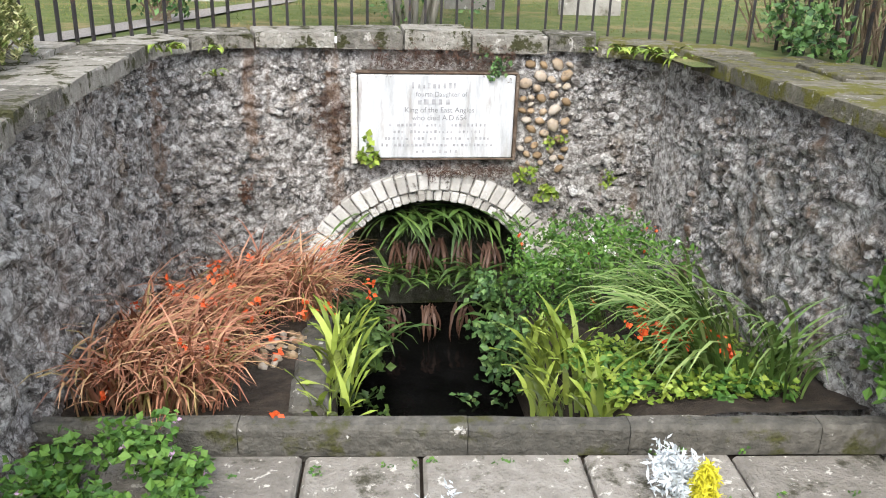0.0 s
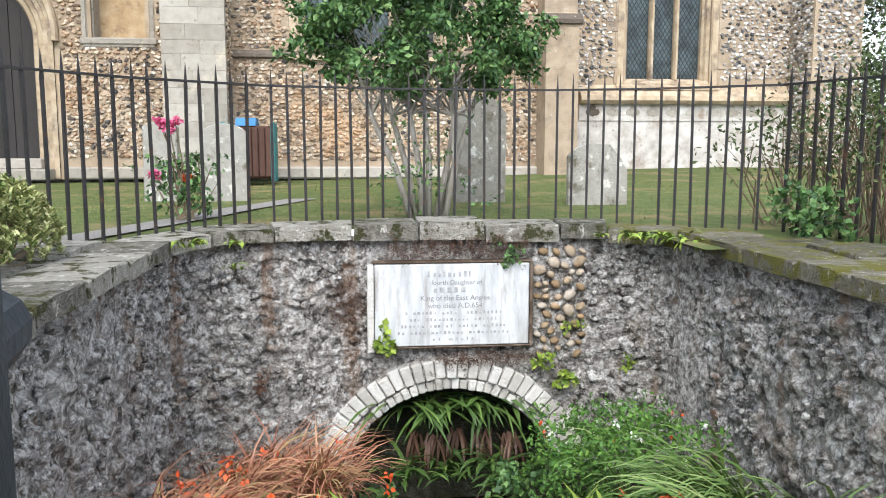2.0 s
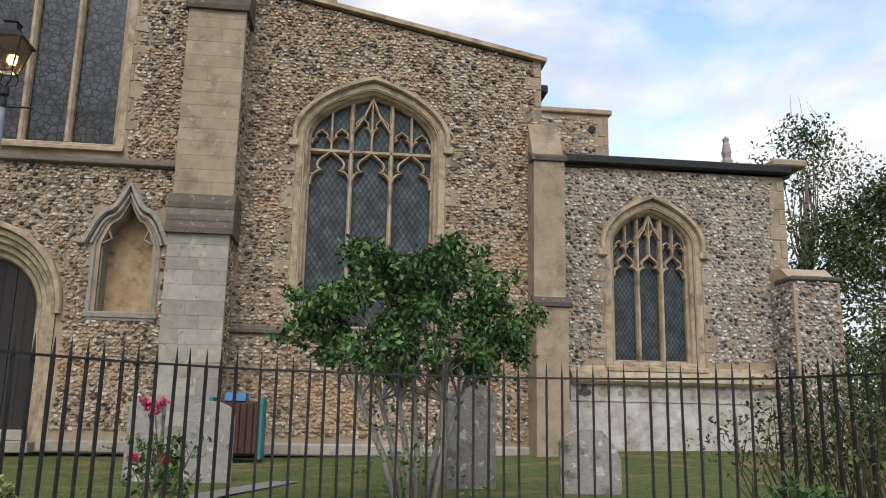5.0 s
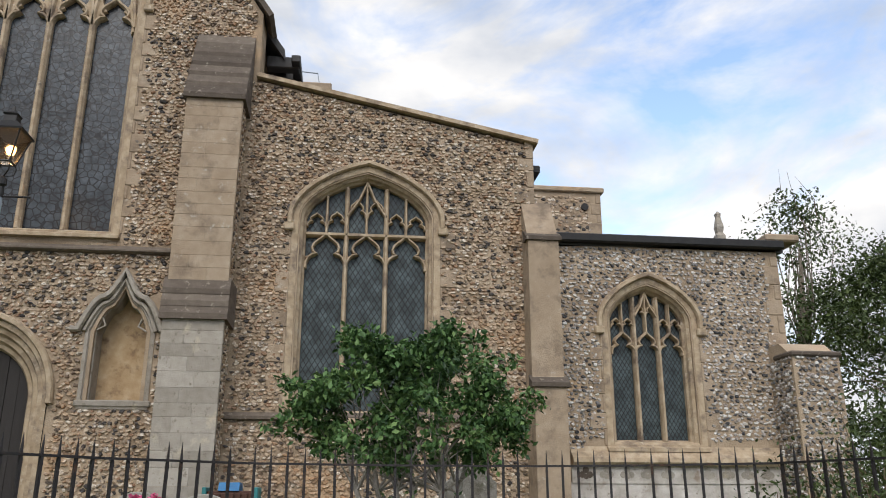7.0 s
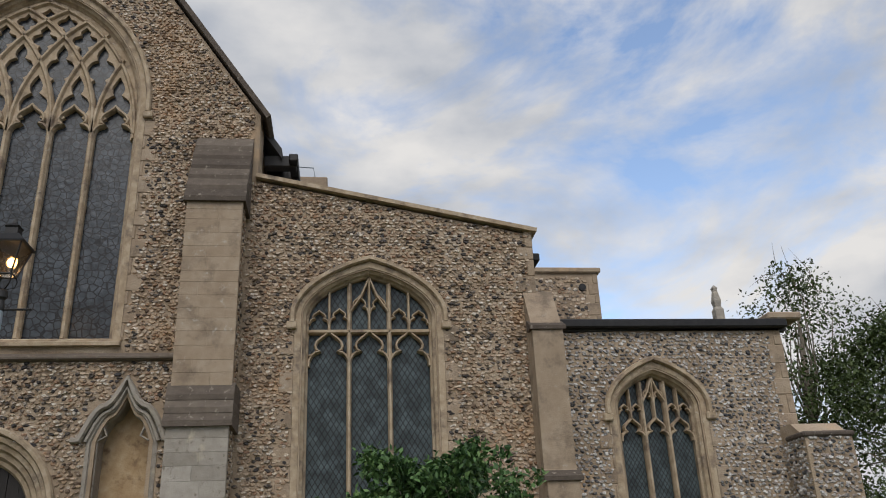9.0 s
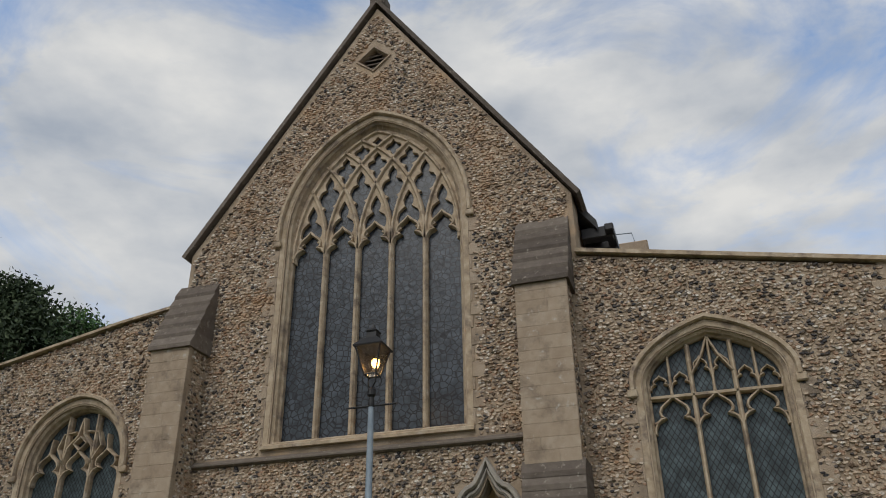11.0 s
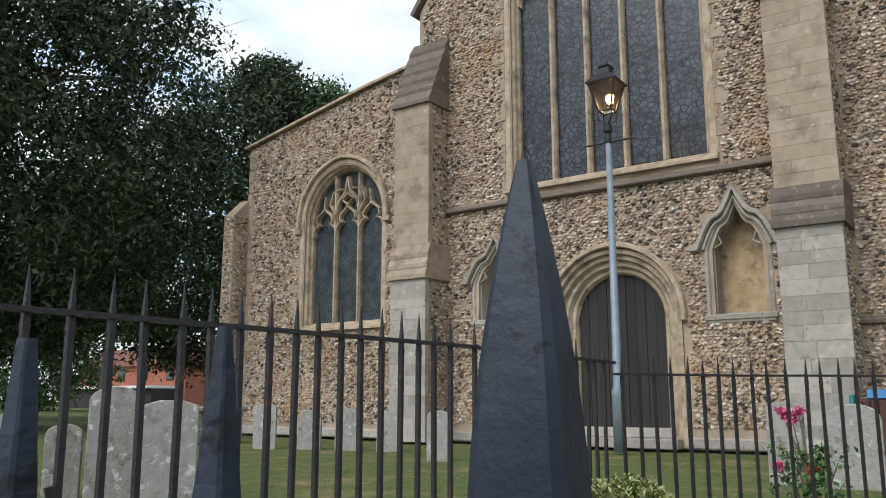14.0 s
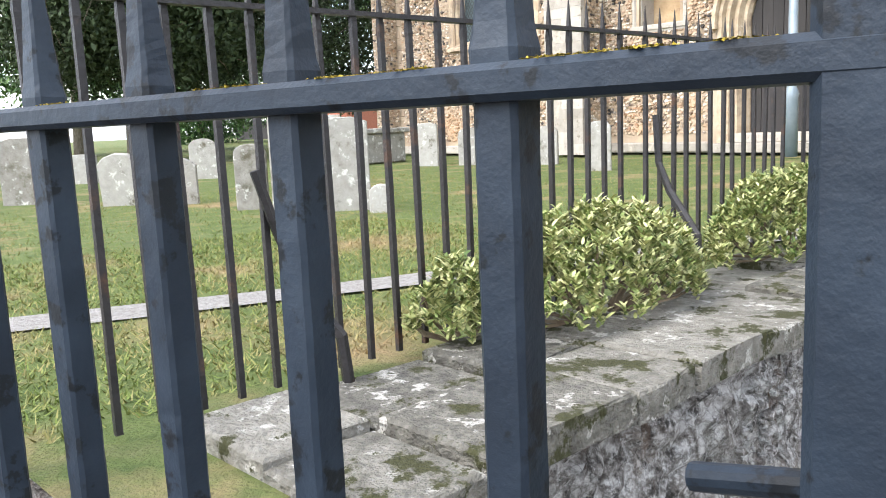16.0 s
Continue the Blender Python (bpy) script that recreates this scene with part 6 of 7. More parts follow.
gravestone(-6.7, 9.5, 0.34, 0.72, 0.09, 0.5, "round")
gravestone(-9.7, 10.9, 0.4, 0.75, 0.09, 0.5, "flat")
gravestone(-10.3, 10.6, 0.42, 0.7, 0.09, 0.5, "round")
gravestone(-10.9, 10.1, 0.4, 0.8, 0.09, 0.6, "flat")
gravestone(-9.0, 11.2, 0.4, 0.7, 0.09, 0.4, "round")
gravestone(-12.7, 6.6, 0.45, 0.7, 0.09, 0.9, "round")
gravestone(-14.0, 5.0, 0.55, 0.5, 0.3, 0.9, "flat", 0.0, "dark low tomb slab")
gravestone(-10.2, 3.0, 0.5, 0.8, 0.09, 0.9, "flat")
for nm, x, y, w, l, h in (("table_tomb", -13.2, 10.4, 0.8, 1.7, 0.6),):
    t = thing(nm, "low stone table tomb beside the church", "tomb", (x, y, 0))
    part("chest", box(bmesh.new(), x - w / 2, x + w / 2, y - l / 2, y + l / 2, 0.0, h, 0.02), M_GRAVE, t)
    part("top_slab", box(bmesh.new(), x - w / 2 - 0.08, x + w / 2 + 0.08, y - l / 2 - 0.08, y + l / 2 + 0.08, h, h + 0.1, 0.02), M_GRAVE, t)
# bin beside the church
bn = thing("litter_bin", "brown slatted litter bin in a teal frame", "bin", (-1.5, 13.0, gz(-1.55, 13)))
for k in range(7):
    x = -1.86 + k * 0.1
    part("slat", box(bmesh.new(), x + 0.006, x + 0.094, 12.72, 12.76, 0.08, 0.82, 0.01), M_SLAT, bn)
for x in (-1.92, -1.18):
    part("frame_post", box(bmesh.new(), x, x + 0.06, 12.7, 13.25, 0.0, 0.9, 0.01), M_TEAL, bn)
part("body", box(bmesh.new(), -1.86, -1.18, 12.77, 13.22, 0.05, 0.85, 0.02), M_SLAT, bn)
lid = bmesh.new()
side_prism(lid, [(12.75, 0.85), (12.82, 0.97), (13.15, 0.97), (13.22, 0.85)], -1.7, -1.4)
part("lid", lid, M_BLUE, bn, "blue plastic lid")
# lamp post
LX, LY = -5.28, 12.5
lamp = thing("lamp_post", "grey lamp post with a lit black lantern", "lamp", (LX, LY, gz(LX, LY)))
bm = bmesh.new()
tube(bm, [(LX, LY, 0.0), (LX, LY, 0.9), (LX, LY, 0.95), (LX, LY, 1.05), (LX, LY, 5.15)], [0.1, 0.1, 0.11, 0.075, 0.05], 14)
part("pole", bm, M_POST, lamp, smooth=True)
bm = bmesh.new()
tube(bm, [(LX, LY, 5.15), (LX, LY, 5.2), (LX, LY, 5.32), (LX, LY, 5.36), (LX, LY, 5.46), (LX, LY, 5.5)], [0.055, 0.06, 0.04, 0.075, 0.07, 0.03], 12)
part("collar", bm, M_LAMP_BLACK, lamp)
bm = bmesh.new()
tube(bm, [(LX - 0.46, LY, 5.17), (LX + 0.46, LY, 5.17)], [0.018, 0.018], 8)
part("ladder_bar", bm, M_LAMP_BLACK, lamp)
lan = bmesh.new()
zb, zt, rb_, rt_ = 5.72, 6.22, 0.11, 0.24
cb4 = [(-1, -1), (1, -1), (1, 1), (-1, 1)]
for (ax, ay), (bx, by) in zip(cb4, cb4[1:] + cb4[:1]):
    tube(lan, [(LX + ax * rb_, LY + ay * rb_, zb), (LX + ax * rt_, LY + ay * rt_, zt)], [0.014, 0.014], 5)
    tube(lan, [(LX + ax * rb_, LY + ay * rb_, zb), (LX + bx * rb_, LY + by * rb_, zb)], [0.016, 0.016], 5)
    tube(lan, [(LX + ax * rt_, LY + ay * rt_, zt), (LX + bx * rt_, LY + by * rt_, zt)], [0.02, 0.02], 5)
    tube(lan, [(LX, LY, 5.48), (LX + ax * 0.11, LY + ay * 0.11, 5.56), (LX + ax * 0.13, LY + ay * 0.13, 5.66), (LX + ax * rb_, LY + ay * rb_, zb)], [0.012] * 4, 5)
lantern = part("lantern", lan, M_LAMP_BLACK, lamp)
rfb = bmesh.new()
tube(rfb, [(LX, LY, 6.2), (LX, LY, 6.23), (LX, LY, 6.38), (LX, LY, 6.4), (LX, LY, 6.5), (LX, LY, 6.53), (LX, LY, 6.6), (LX, LY, 6.68)], [0.38, 0.39, 0.2, 0.14, 0.13, 0.16, 0.05, 0.02], 4)
bmesh.ops.rotate(rfb, cent=(LX, LY, 0), matrix=Matrix.Rotation(radians(0), 3, "Z"), verts=rfb.verts)
part("lantern_roof", rfb, M_LAMP_BLACK, lantern)
for (ax, ay), (bx, by) in zip(cb4, cb4[1:] + cb4[:1]):
    gp = bmesh.new()
    gp.faces.new([gp.verts.new((LX + sx * r * 0.98, LY + sy * r * 0.98, z)) for sx, sy, r, z in ((ax, ay, rb_, zb), (bx, by, rb_, zb), (bx, by, rt_, zt), (ax, ay, rt_, zt))])
    o = part("pane", gp, M_PANE, lantern)
    o.visible_shadow = False
bb_ = bmesh.new()
bmesh.ops.create_uvsphere(bb_, u_segments=14, v_segments=10, radius=0.055, matrix=Matrix.LocRotScale((LX, LY, 5.95), None, (1, 1, 1.5)))
part("bulb", bb_, M_BULB, lantern, smooth=True)

# ---- trees and bushes ----
def tree(name, label, base, trunks, clumps, per, spread, size, leafmat, bark, seed, aspect=0.5, limbs=10, soft=0.45):
    """trunks: lists of points with radii; clumps: centres of leaves."""
    t = thing(name, label, "tree" if "tree" in name else "shrub", base)
    bm = bmesh.new()
    for pts_, rad in trunks:
        tube(bm, pts_, rad, 7)
    part("trunk", bm, bark, t, smooth=True)
    rng = np.random.default_rng(seed)
    lb_ = bmesh.new()
    tops = [Vector(p[0][len(p[0]) * 2 // 3]) for p in trunks]
    for k in range(limbs):
        c = Vector(clumps[int(rng.integers(len(clumps)))])
        a = tops[int(rng.integers(len(tops)))]
        mid = a.lerp(c, 0.5) + Vector(rng.normal(size=3) * 0.06 * (c - a).length)
        r0 = trunks[0][1][-1]
        tube(lb_, [a, mid, c], [r0, r0 * 0.6, r0 * 0.2], 5)
    part("branchwork", lb_, bark, t)
    leaves("crown", clumps, per, spread, size, leafmat, t, "", seed + 1, aspect=aspect, soft=soft)
    return t


rt = np.random.default_rng(31)
cl = []
for _ in range(330):
    a, b = rt.uniform(0, 6.28), rt.normal(size=2)
    r = rt.uniform(0, 1) ** 0.5
    x = 0.58 + 0.92 * r * math.cos(a)
    y = 6.55 + 0.55 * r * math.sin(a)
    lowz = 0.95 + 0.22 * abs(x - 0.58)
    topz = 1.92 - 0.5 * ((x - 0.58) / 1.0) ** 2 + 0.12 * math.sin(x * 9)
    cl.append((x, y, rt.uniform(lowz, topz) if rt.random() < 0.75 else topz - rt.uniform(0, 0.1)))
tr_ = []
for dx, dy, ex, ez in ((0.02, 0.0, 0.0, 1.2), (0.08, 0.05, 0.3, 1.25), (-0.06, 0.04, -0.3, 1.2), (0.14, -0.03, 0.16, 1.3), (-0.02, -0.06, -0.14, 1.35), (0.1, 0.1, 0.48, 1.1), (-0.1, 0.02, -0.5, 1.15)):
    tr_.append(([(0.62 + dx, 6.5 + dy, -0.05), (0.62 + dx * 1.4 + ex * 0.2, 6.5 + dy, 0.4), (0.6 + dx + ex * 0.6, 6.52 + dy, 0.8), (0.6 + ex, 6.55 + dy, ez)], [0.03, 0.026, 0.02, 0.012]))
for dx, z in ((-0.95, 1.62), (-0.72, 1.86), (-0.5, 1.98), (-0.2, 2.06), (0.05, 1.95), (0.33, 1.98), (0.55, 1.86), (0.8, 1.72), (0.98, 1.5), (-1.0, 1.32), (1.02, 1.3), (-0.62, 1.02), (0.55, 1.0)):
    cl += [(0.58 + dx + rt.normal() * 0.05, 6.5 + rt.normal() * 0.12, z + rt.normal() * 0.05) for _ in range(2)]
cl = [c for c in cl if noise.noise(Vector((c[0] * 3.2, c[1] * 2.0, c[2] * 3.6))) > -0.2]
tree("small_tree", "small many-stemmed tree with dark green leaves", (0.62, 6.5, 0), tr_, cl, 56, (0.11, 0.1, 0.085), 0.058, L_DARK, M_BARK_PALE, 61, 0.55, 34)
sk = np.random.default_rng(8)
leaves("low_foliage", [(0.6 + sk.normal() * 0.22, 6.45 + sk.normal() * 0.1, sk.uniform(0.05, 0.8)) for _ in range(40)], 9, (0.06, 0.05, 0.08), 0.045, L_DARK, bpy.data.objects["small_tree"], "", 3)

# rose
rose = thing("rose_bush", "leggy rose bush with pink blooms", "rose", (-1.2, 6.35, 0.0))
bm = bmesh.new()
rs = np.random.default_rng(4)
heads = [(-1.33, 6.35, 0.72), (-1.24, 6.33, 0.74), (-1.28, 6.32, 0.69), (-1.4, 6.3, 0.36), (-1.18, 6.38, 0.33), (-1.36, 6.34, 0.745)]
for h in heads + [(-1.0, 6.35, 0.4), (-1.1, 6.4, 0.5), (-0.95, 6.35, 0.3), (-1.42, 6.4, 0.28), (-1.2, 6.3, 0.45)]:
    tube(bm, [(-1.2 + rs.normal() * 0.04, 6.38, -0.02), (-1.2 + (h[0] + 1.2) * 0.5 + rs.normal() * 0.03, 6.37, h[2] * 0.5), h], [0.009, 0.007, 0.004], 5)
part("stemwork", bm, M_TWIG, rose)
leaves("foliage", [(-1.2 + rs.normal() * 0.14, 6.36 + rs.normal() * 0.07, rs.uniform(0.06, 0.5)) for _ in range(60)], 10, (0.06, 0.05, 0.05), 0.05, L_DARK, rose, "", 6, aspect=0.6)
for h in heads:
    leaves("bloom", [h], 70, (0.04, 0.04, 0.035), 0.03, P_PINK if h[0] != -1.18 else P_ORANGE, rose, "pink rose bloom", int(abs(h[0]) * 100), aspect=0.9)

# variegated shrubs on the wall top
def shrub(x, y, rx, ry, h, seed, n=150, base=0.04):
    r = np.random.default_rng(seed)
    s = thing("variegated_shrub", "low shrub with cream-edged leaves on the wall top", "shrub", (x, y, base), "shrubs on the wall")
    c = []
    st_ = bmesh.new()
    for k in range(n):
        a, q = r.uniform(0, 6.28), r.uniform(0, 1) ** 0.5
        px, py = x + rx * q * math.cos(a), y + ry * q * math.sin(a)
        pz = base + 0.03 + (h - 0.03) * (1 - q ** 2.6) ** 0.6 * (r.uniform(0.8, 1.06) if k % 3 else r.uniform(0.2, 0.9))
        c.append((px, py, pz))
        if k % 24 == 0:
            tube(st_, [(x + (px - x) * 0.3, y + (py - y) * 0.3, base), (x + (px - x) * 0.8, y + (py - y) * 0.8, (base + pz) / 2), (px, py, pz)], [0.008, 0.006, 0.003], 4)
    part("stemwork", st_, M_TWIG, s)
    # rosettes of oval leaves
    B, D, L_, W_ = [], [], [], []
    for px, py, pz in c:
        for k in range(21):
            a = r.uniform(0, 6.28)
            B.append((px + r.normal() * 0.006, py + r.normal() * 0.006, pz + r.normal() * 0.012))
            D.append((math.cos(a), math.sin(a), 0))
            L_.append(r.uniform(0.022, 0.038))
            W_.append(r.uniform(0.01, 0.014))
    blades("foliage", B, D, L_, W_, L_VARI, s, "", seed, droop=0.55, seg=3, rise=0.6)
    return s


shrub(-1.58, 2.25, 0.25, 0.6, 0.36, 71, 620)
shrub(-1.56, 3.8, 0.22, 0.78, 0.38, 72, 720)
shrub(-1.73, 1.72, 0.12, 0.2, 0.25, 73, 130)

# overgrown corner by the railings
br = thing("bramble_bush", "tangled bush of brown stems and dull leaves", "bush", (3.3, 5.2, 0))
rr = np.random.default_rng(12)
bm = bmesh.new()
cb_ = []
for k in range(230):
    x, y = rr.uniform(3.0, 4.9), rr.uniform(3.4, 5.9)
    h = rr.uniform(0.5, 1.0) * (0.8 + 0.6 * (x - 3.0))
    e = (x + rr.normal() * 0.25, y + rr.normal() * 0.2, h)
    m_ = ((x + e[0]) / 2 + rr.normal() * 0.08, (y + e[1]) / 2, h * 0.55)
    tube(bm, [(x, y, -0.03), m_, e], [0.008, 0.006, 0.003], 4)
    cb_ += [e, m_] if k % 2 else [e]
part("stemwork", bm, M_TWIG, br)
leaves("foliage", [c for c in cb_ if c[2] > 0.35], 30, (0.2, 0.22, 0.2), 0.045, L_FAR, br, "", 14, aspect=0.45)
cbl = [(rr.uniform(2.78, 3.05), rr.uniform(4.6, 5.2), rr.uniform(0.02, 0.32)) for _ in range(40)]
leaves("ivy", cbl, 12, (0.08, 0.08, 0.06), 0.05, L_DARK, br, "dark ivy", 15, aspect=0.8)


def big_tree(label, base, height, rad, zlow, seed, leafmat, n, per, size, squash=1.0, spread=0.7, bare=0, name="tree", edge=1.0):
    r = np.random.default_rng(seed)
    cs = []
    for _ in range(n):
        a, q = r.uniform(0, 6.28), r.uniform(0, 1) ** 0.4
        t = r.uniform(0, 1)
        rr_ = rad * (1 - (2 * abs(t - 0.42)) ** 2.2 * 0.75) * q * r.uniform(0.75, 1.15)
        cs.append((base[0] + rr_ * math.cos(a), base[1] + rr_ * math.sin(a) * squash, base[2] + zlow + (height - zlow) * t))
    tk = height * 0.022
    trunks_ = [([(base[0], base[1], base[2] - 0.1), (base[0] + 0.1, base[1], base[2] + height * 0.25), (base[0] - 0.2, base[1] + 0.1, base[2] + height * 0.5), (base[0], base[1], base[2] + height * 0.85)], [tk * 1.5, tk, tk * 0.7, tk * 0.2])]
    t_ = tree(name, label, base, trunks_, cs, per, (spread, spread, spread * 0.75), size, leafmat, M_BARK, seed, limbs=24 + bare, soft=0.75)
    if bare:
        bm_ = bmesh.new()
        for k in range(bare * 5):
            c = Vector(cs[int(r.integers(len(cs)))])
            d = Vector(r.normal(size=3)) + (c - Vector((base[0], base[1], base[2] + height * 0.5))).normalized() * 1.5
            d.normalize()
            tube(bm_, [c, c + d * 0.7 + Vector(r.normal(size=3) * 0.12), c + d * 1.5 + Vector(r.normal(size=3) * 0.25)], [0.016, 0.01, 0.003], 4)
        part("twigwork", bm_, M_TWIG, t_, "", "stuff")
    return t_


big_tree("huge dark yew with drooping twigs", (-23.3, 10.4, 0.0), 18.4, 6.4, 2.4, 81, L_YEW, 760, 210, 0.19, 1.0, 1.25, 40, "yew_tree")
big_tree("tall dark yew behind the church", (-27.9, 25.0, 0.0), 16.0, 9.0, 2.4, 82, L_YEW, 520, 170, 0.24, 1.0, 1.6, 10, "yew_tree")
big_tree("tall green tree beyond the aisle", (-31.5, 33.0, 0.0), 18.5, 7.0, 3.0, 83, L_DARK, 420, 120, 0.26, 1.0, 1.5, 0)
big_tree("broad green tree beyond the churchyard", (-38.0, 14.0, 0.0), 14.0, 7.5, 3.0, 84, L_DARK, 320, 110, 0.26, 1.0, 1.5, 0)
big_tree("spreading dark tree before the house", (-52.0, 33.0, 0.0), 15.0, 9.5, 5.2, 88, L_DARK, 320, 90, 0.36, 1.0, 1.8, 0)
big_tree("leafy tree at the edge of the churchyard", (-63.0, 33.0, 0.0), 13.0, 7.0, 0.3, 89, L_DARK, 320, 90, 0.36, 1.0, 1.6, 0)
big_tree("bushy tree beyond the chapel", (15.2, 20.0, 0.0), 7.4, 4.0, 0.3, 85, L_FAR, 360, 150, 0.13, 1.0, 0.9, 6)
big_tree("sparse tree with thin upper twigs", (13.2, 21.5, 0.0), 9.2, 2.4, 4.4, 86, L_FAR, 130, 34, 0.13, 1.0, 0.9, 2)
big_tree("dense dark bush beside the chapel", (10.6, 12.6, 0.0), 3.1, 1.9, 0.1, 87, L_FAR, 220, 110, 0.09, 1.0, 0.5, 10, "tree")


# red brick house beyond the trees
hs = thing("house", "red brick house with a clay tile roof", "house", (-74, 53, 0))
def hbox(nm, mt, dims, par=None, lab=""):
    return part(nm, box(bmesh.new(), *dims, 0.02), mt, par or hs, lab)
hw = hbox("wall", M_BRICK, (-84, -65.5, 50, 57, 0.0, 4.3))
rfh = bmesh.new()
side_prism(rfh, [(49.5, 4.2), (53.5, 6.3), (57.5, 4.2)], -84.5, -65)
part("roof", rfh, M_TILE, hs)
for wx0 in (-80.5, -76.4, -72.6, -68.4):
    w_ = hbox("window", M_OAK, (wx0, wx0 + 1.1, 49.92, 50.03, 2.7, 3.9))
    hbox("pane", M_GLASS, (wx0 + 0.09, wx0 + 1.01, 49.88, 49.93, 2.8, 3.8), w_)
hbox("lean_to_roof", M_WHITE, (-82, -66.5, 46.5, 50, 1.9, 2.15))
hbox("lean_to_wall", M_OAK, (-82, -66.5, 47.0, 50, 0.0, 1.9))

# ---- the well garden ----
def bed_z(y):
    return -1.16 - 0.2 * (y - 2.8)


def spots(n, x0, x1, y0, y1, seed):
    r = np.random.default_rng(seed)
    return [(x, y, bed_z(y)) for x, y in zip(r.uniform(x0, x1, n), r.uniform(y0, y1, n))]


def flowers(parent, pts_, material, size, seed, name="flower", label=""):
    return leaves(name, pts_, 6, (size * 0.6,) * 3, size, material, parent, label, seed, aspect=0.7)


for k, (x0, x1, y0, y1, n, ln) in enumerate(((-0.95, -0.45, 2.98, 3.8, 24, 0.5), (-0.8, -0.1, 4.1, 4.95, 24, 0.58), (-0.95, -0.65, 3.75, 4.2, 7, 0.5))):
    p = thing("crocosmia", "clump of dry russet strap leaves with orange flowers", "plant", ((x0 + x1) / 2, (y0 + y1) / 2, bed_z((y0 + y1) / 2)), "crocosmia clumps")
    tuft("foliage", spots(n, x0, x1, y0, y1, 90 + k), 40, ln, 0.013, L_RED, p, 91 + k, 1.3, (0.6, -0.6), 0.9, 1.05, spread=0.05)
    r = np.random.default_rng(200 + k)
    flowers(p, [(r.uniform(x0, x1 + 0.35), r.uniform(y0 - 0.2, y1), bed_z((y0 + y1) / 2) + r.uniform(0.05, 0.42)) for _ in range(30)], P_ORANGE, 0.03, 95 + k)
p = thing("crocosmia", "clump of arching green strap leaves with orange flowers", "plant", (1.75, 3.6, bed_z(3.6)), "crocosmia clumps")
tuft("foliage", spots(20, 1.5, 2.1, 3.0, 4.2, 99), 17, 0.7, 0.022, L_GREEN, p, 100, 1.25, (-0.95, -0.25), 0.5, 1.0, spread=0.05)
tuft("foliage", spots(4, 1.82, 1.98, 2.95, 3.2, 98), 12, 0.5, 0.018, L_GREEN, p, 101, 1.0, (0.1, -0.5), 0.5, 1.05, spread=0.04)
r = np.random.default_rng(21)
flowers(p, [(1.3 + 0.5 * t + r.normal() * 0.03, 3.25 + r.normal() * 0.1, bed_z(3.3) + 0.34 - 0.16 * t + r.normal() * 0.02) for t in r.uniform(0, 1, 34)], P_ORANGE, 0.034, 22)
herb = thing("daisy_bush", "leafy green bush with small white flowers", "plant", (1.5, 4.5, bed_z(4.5)))
hc = [(x, y, bed_z(y) + h) for x, y, h in zip(r.uniform(1.15, 2.0, 210), r.uniform(4.0, 5.15, 210), r.uniform(0.0, 0.55, 210)) if y < apse_y(x) - 0.06]
leaves("foliage", hc, 26, (0.09, 0.08, 0.08), 0.036, L_HERB, herb, "", 23, aspect=0.55)
flowers(herb, [(c[0], c[1] - 0.06, c[2] + 0.06) for c in hc[::9]], P_WHITE, 0.018, 24)
flowers(herb, [(c[0], c[1] - 0.06, c[2] + 0.08) for c in hc[4::28]], P_ORANGE, 0.026, 25)
cov = thing("ground_cover", "mat of round lime-green leaves along the kerb", "plant", (1.55, 3.1, bed_z(3.1)))
cc = [(x, y, bed_z(y) + h) for x, y, h in zip(r.uniform(1.15, 1.98, 220), r.uniform(2.88, 3.6, 220), r.uniform(0.01, 0.1, 220))]
leaves("foliage", cc[:130], 14, (0.06, 0.06, 0.03), 0.034, L_LIME, cov, "", 26, flat=0.6, aspect=0.9)
leaves("foliage", cc[130:], 14, (0.06, 0.06, 0.03), 0.045, L_HERB, cov, "", 27, flat=0.6, aspect=0.9)
# hart's-tongue ferns
for k, (pts_, per, ln, wd, lm, lean) in enumerate((
        ([(0.02, 2.95, -1.3), (0.03, 3.2, -1.3), (0.05, 3.45, -1.32), (0.03, 3.7, -1.36), (0.08, 3.95, -1.42)], 17, 0.3, 0.034, L_FERN, (0.1, -0.3)),
        ([(1.14, 2.95, -1.3), (1.1, 3.15, -1.32), (1.02, 3.4, -1.4), (1.14, 3.5, -1.32), (0.98, 3.2, -1.42), (1.08, 3.75, -1.4)], 19, 0.34, 0.036, L_FERN, (-0.3, -0.3)),
        ([(1.28, 2.98, -1.24), (1.2, 3.02, -1.26)], 7, 0.17, 0.03, L_FERN, (0.0, -0.2)))):
    f = thing("hart_s_tongue_fern", "fern with long wavy yellow-green fronds", "fern", pts_[0], "ferns by the water")
    tuft("foliage", pts_, per, ln, wd, lm, f, 110 + k, 0.7, lean, 0.7, 1.05, wave=0.16, spread=0.04, taper=1.6)
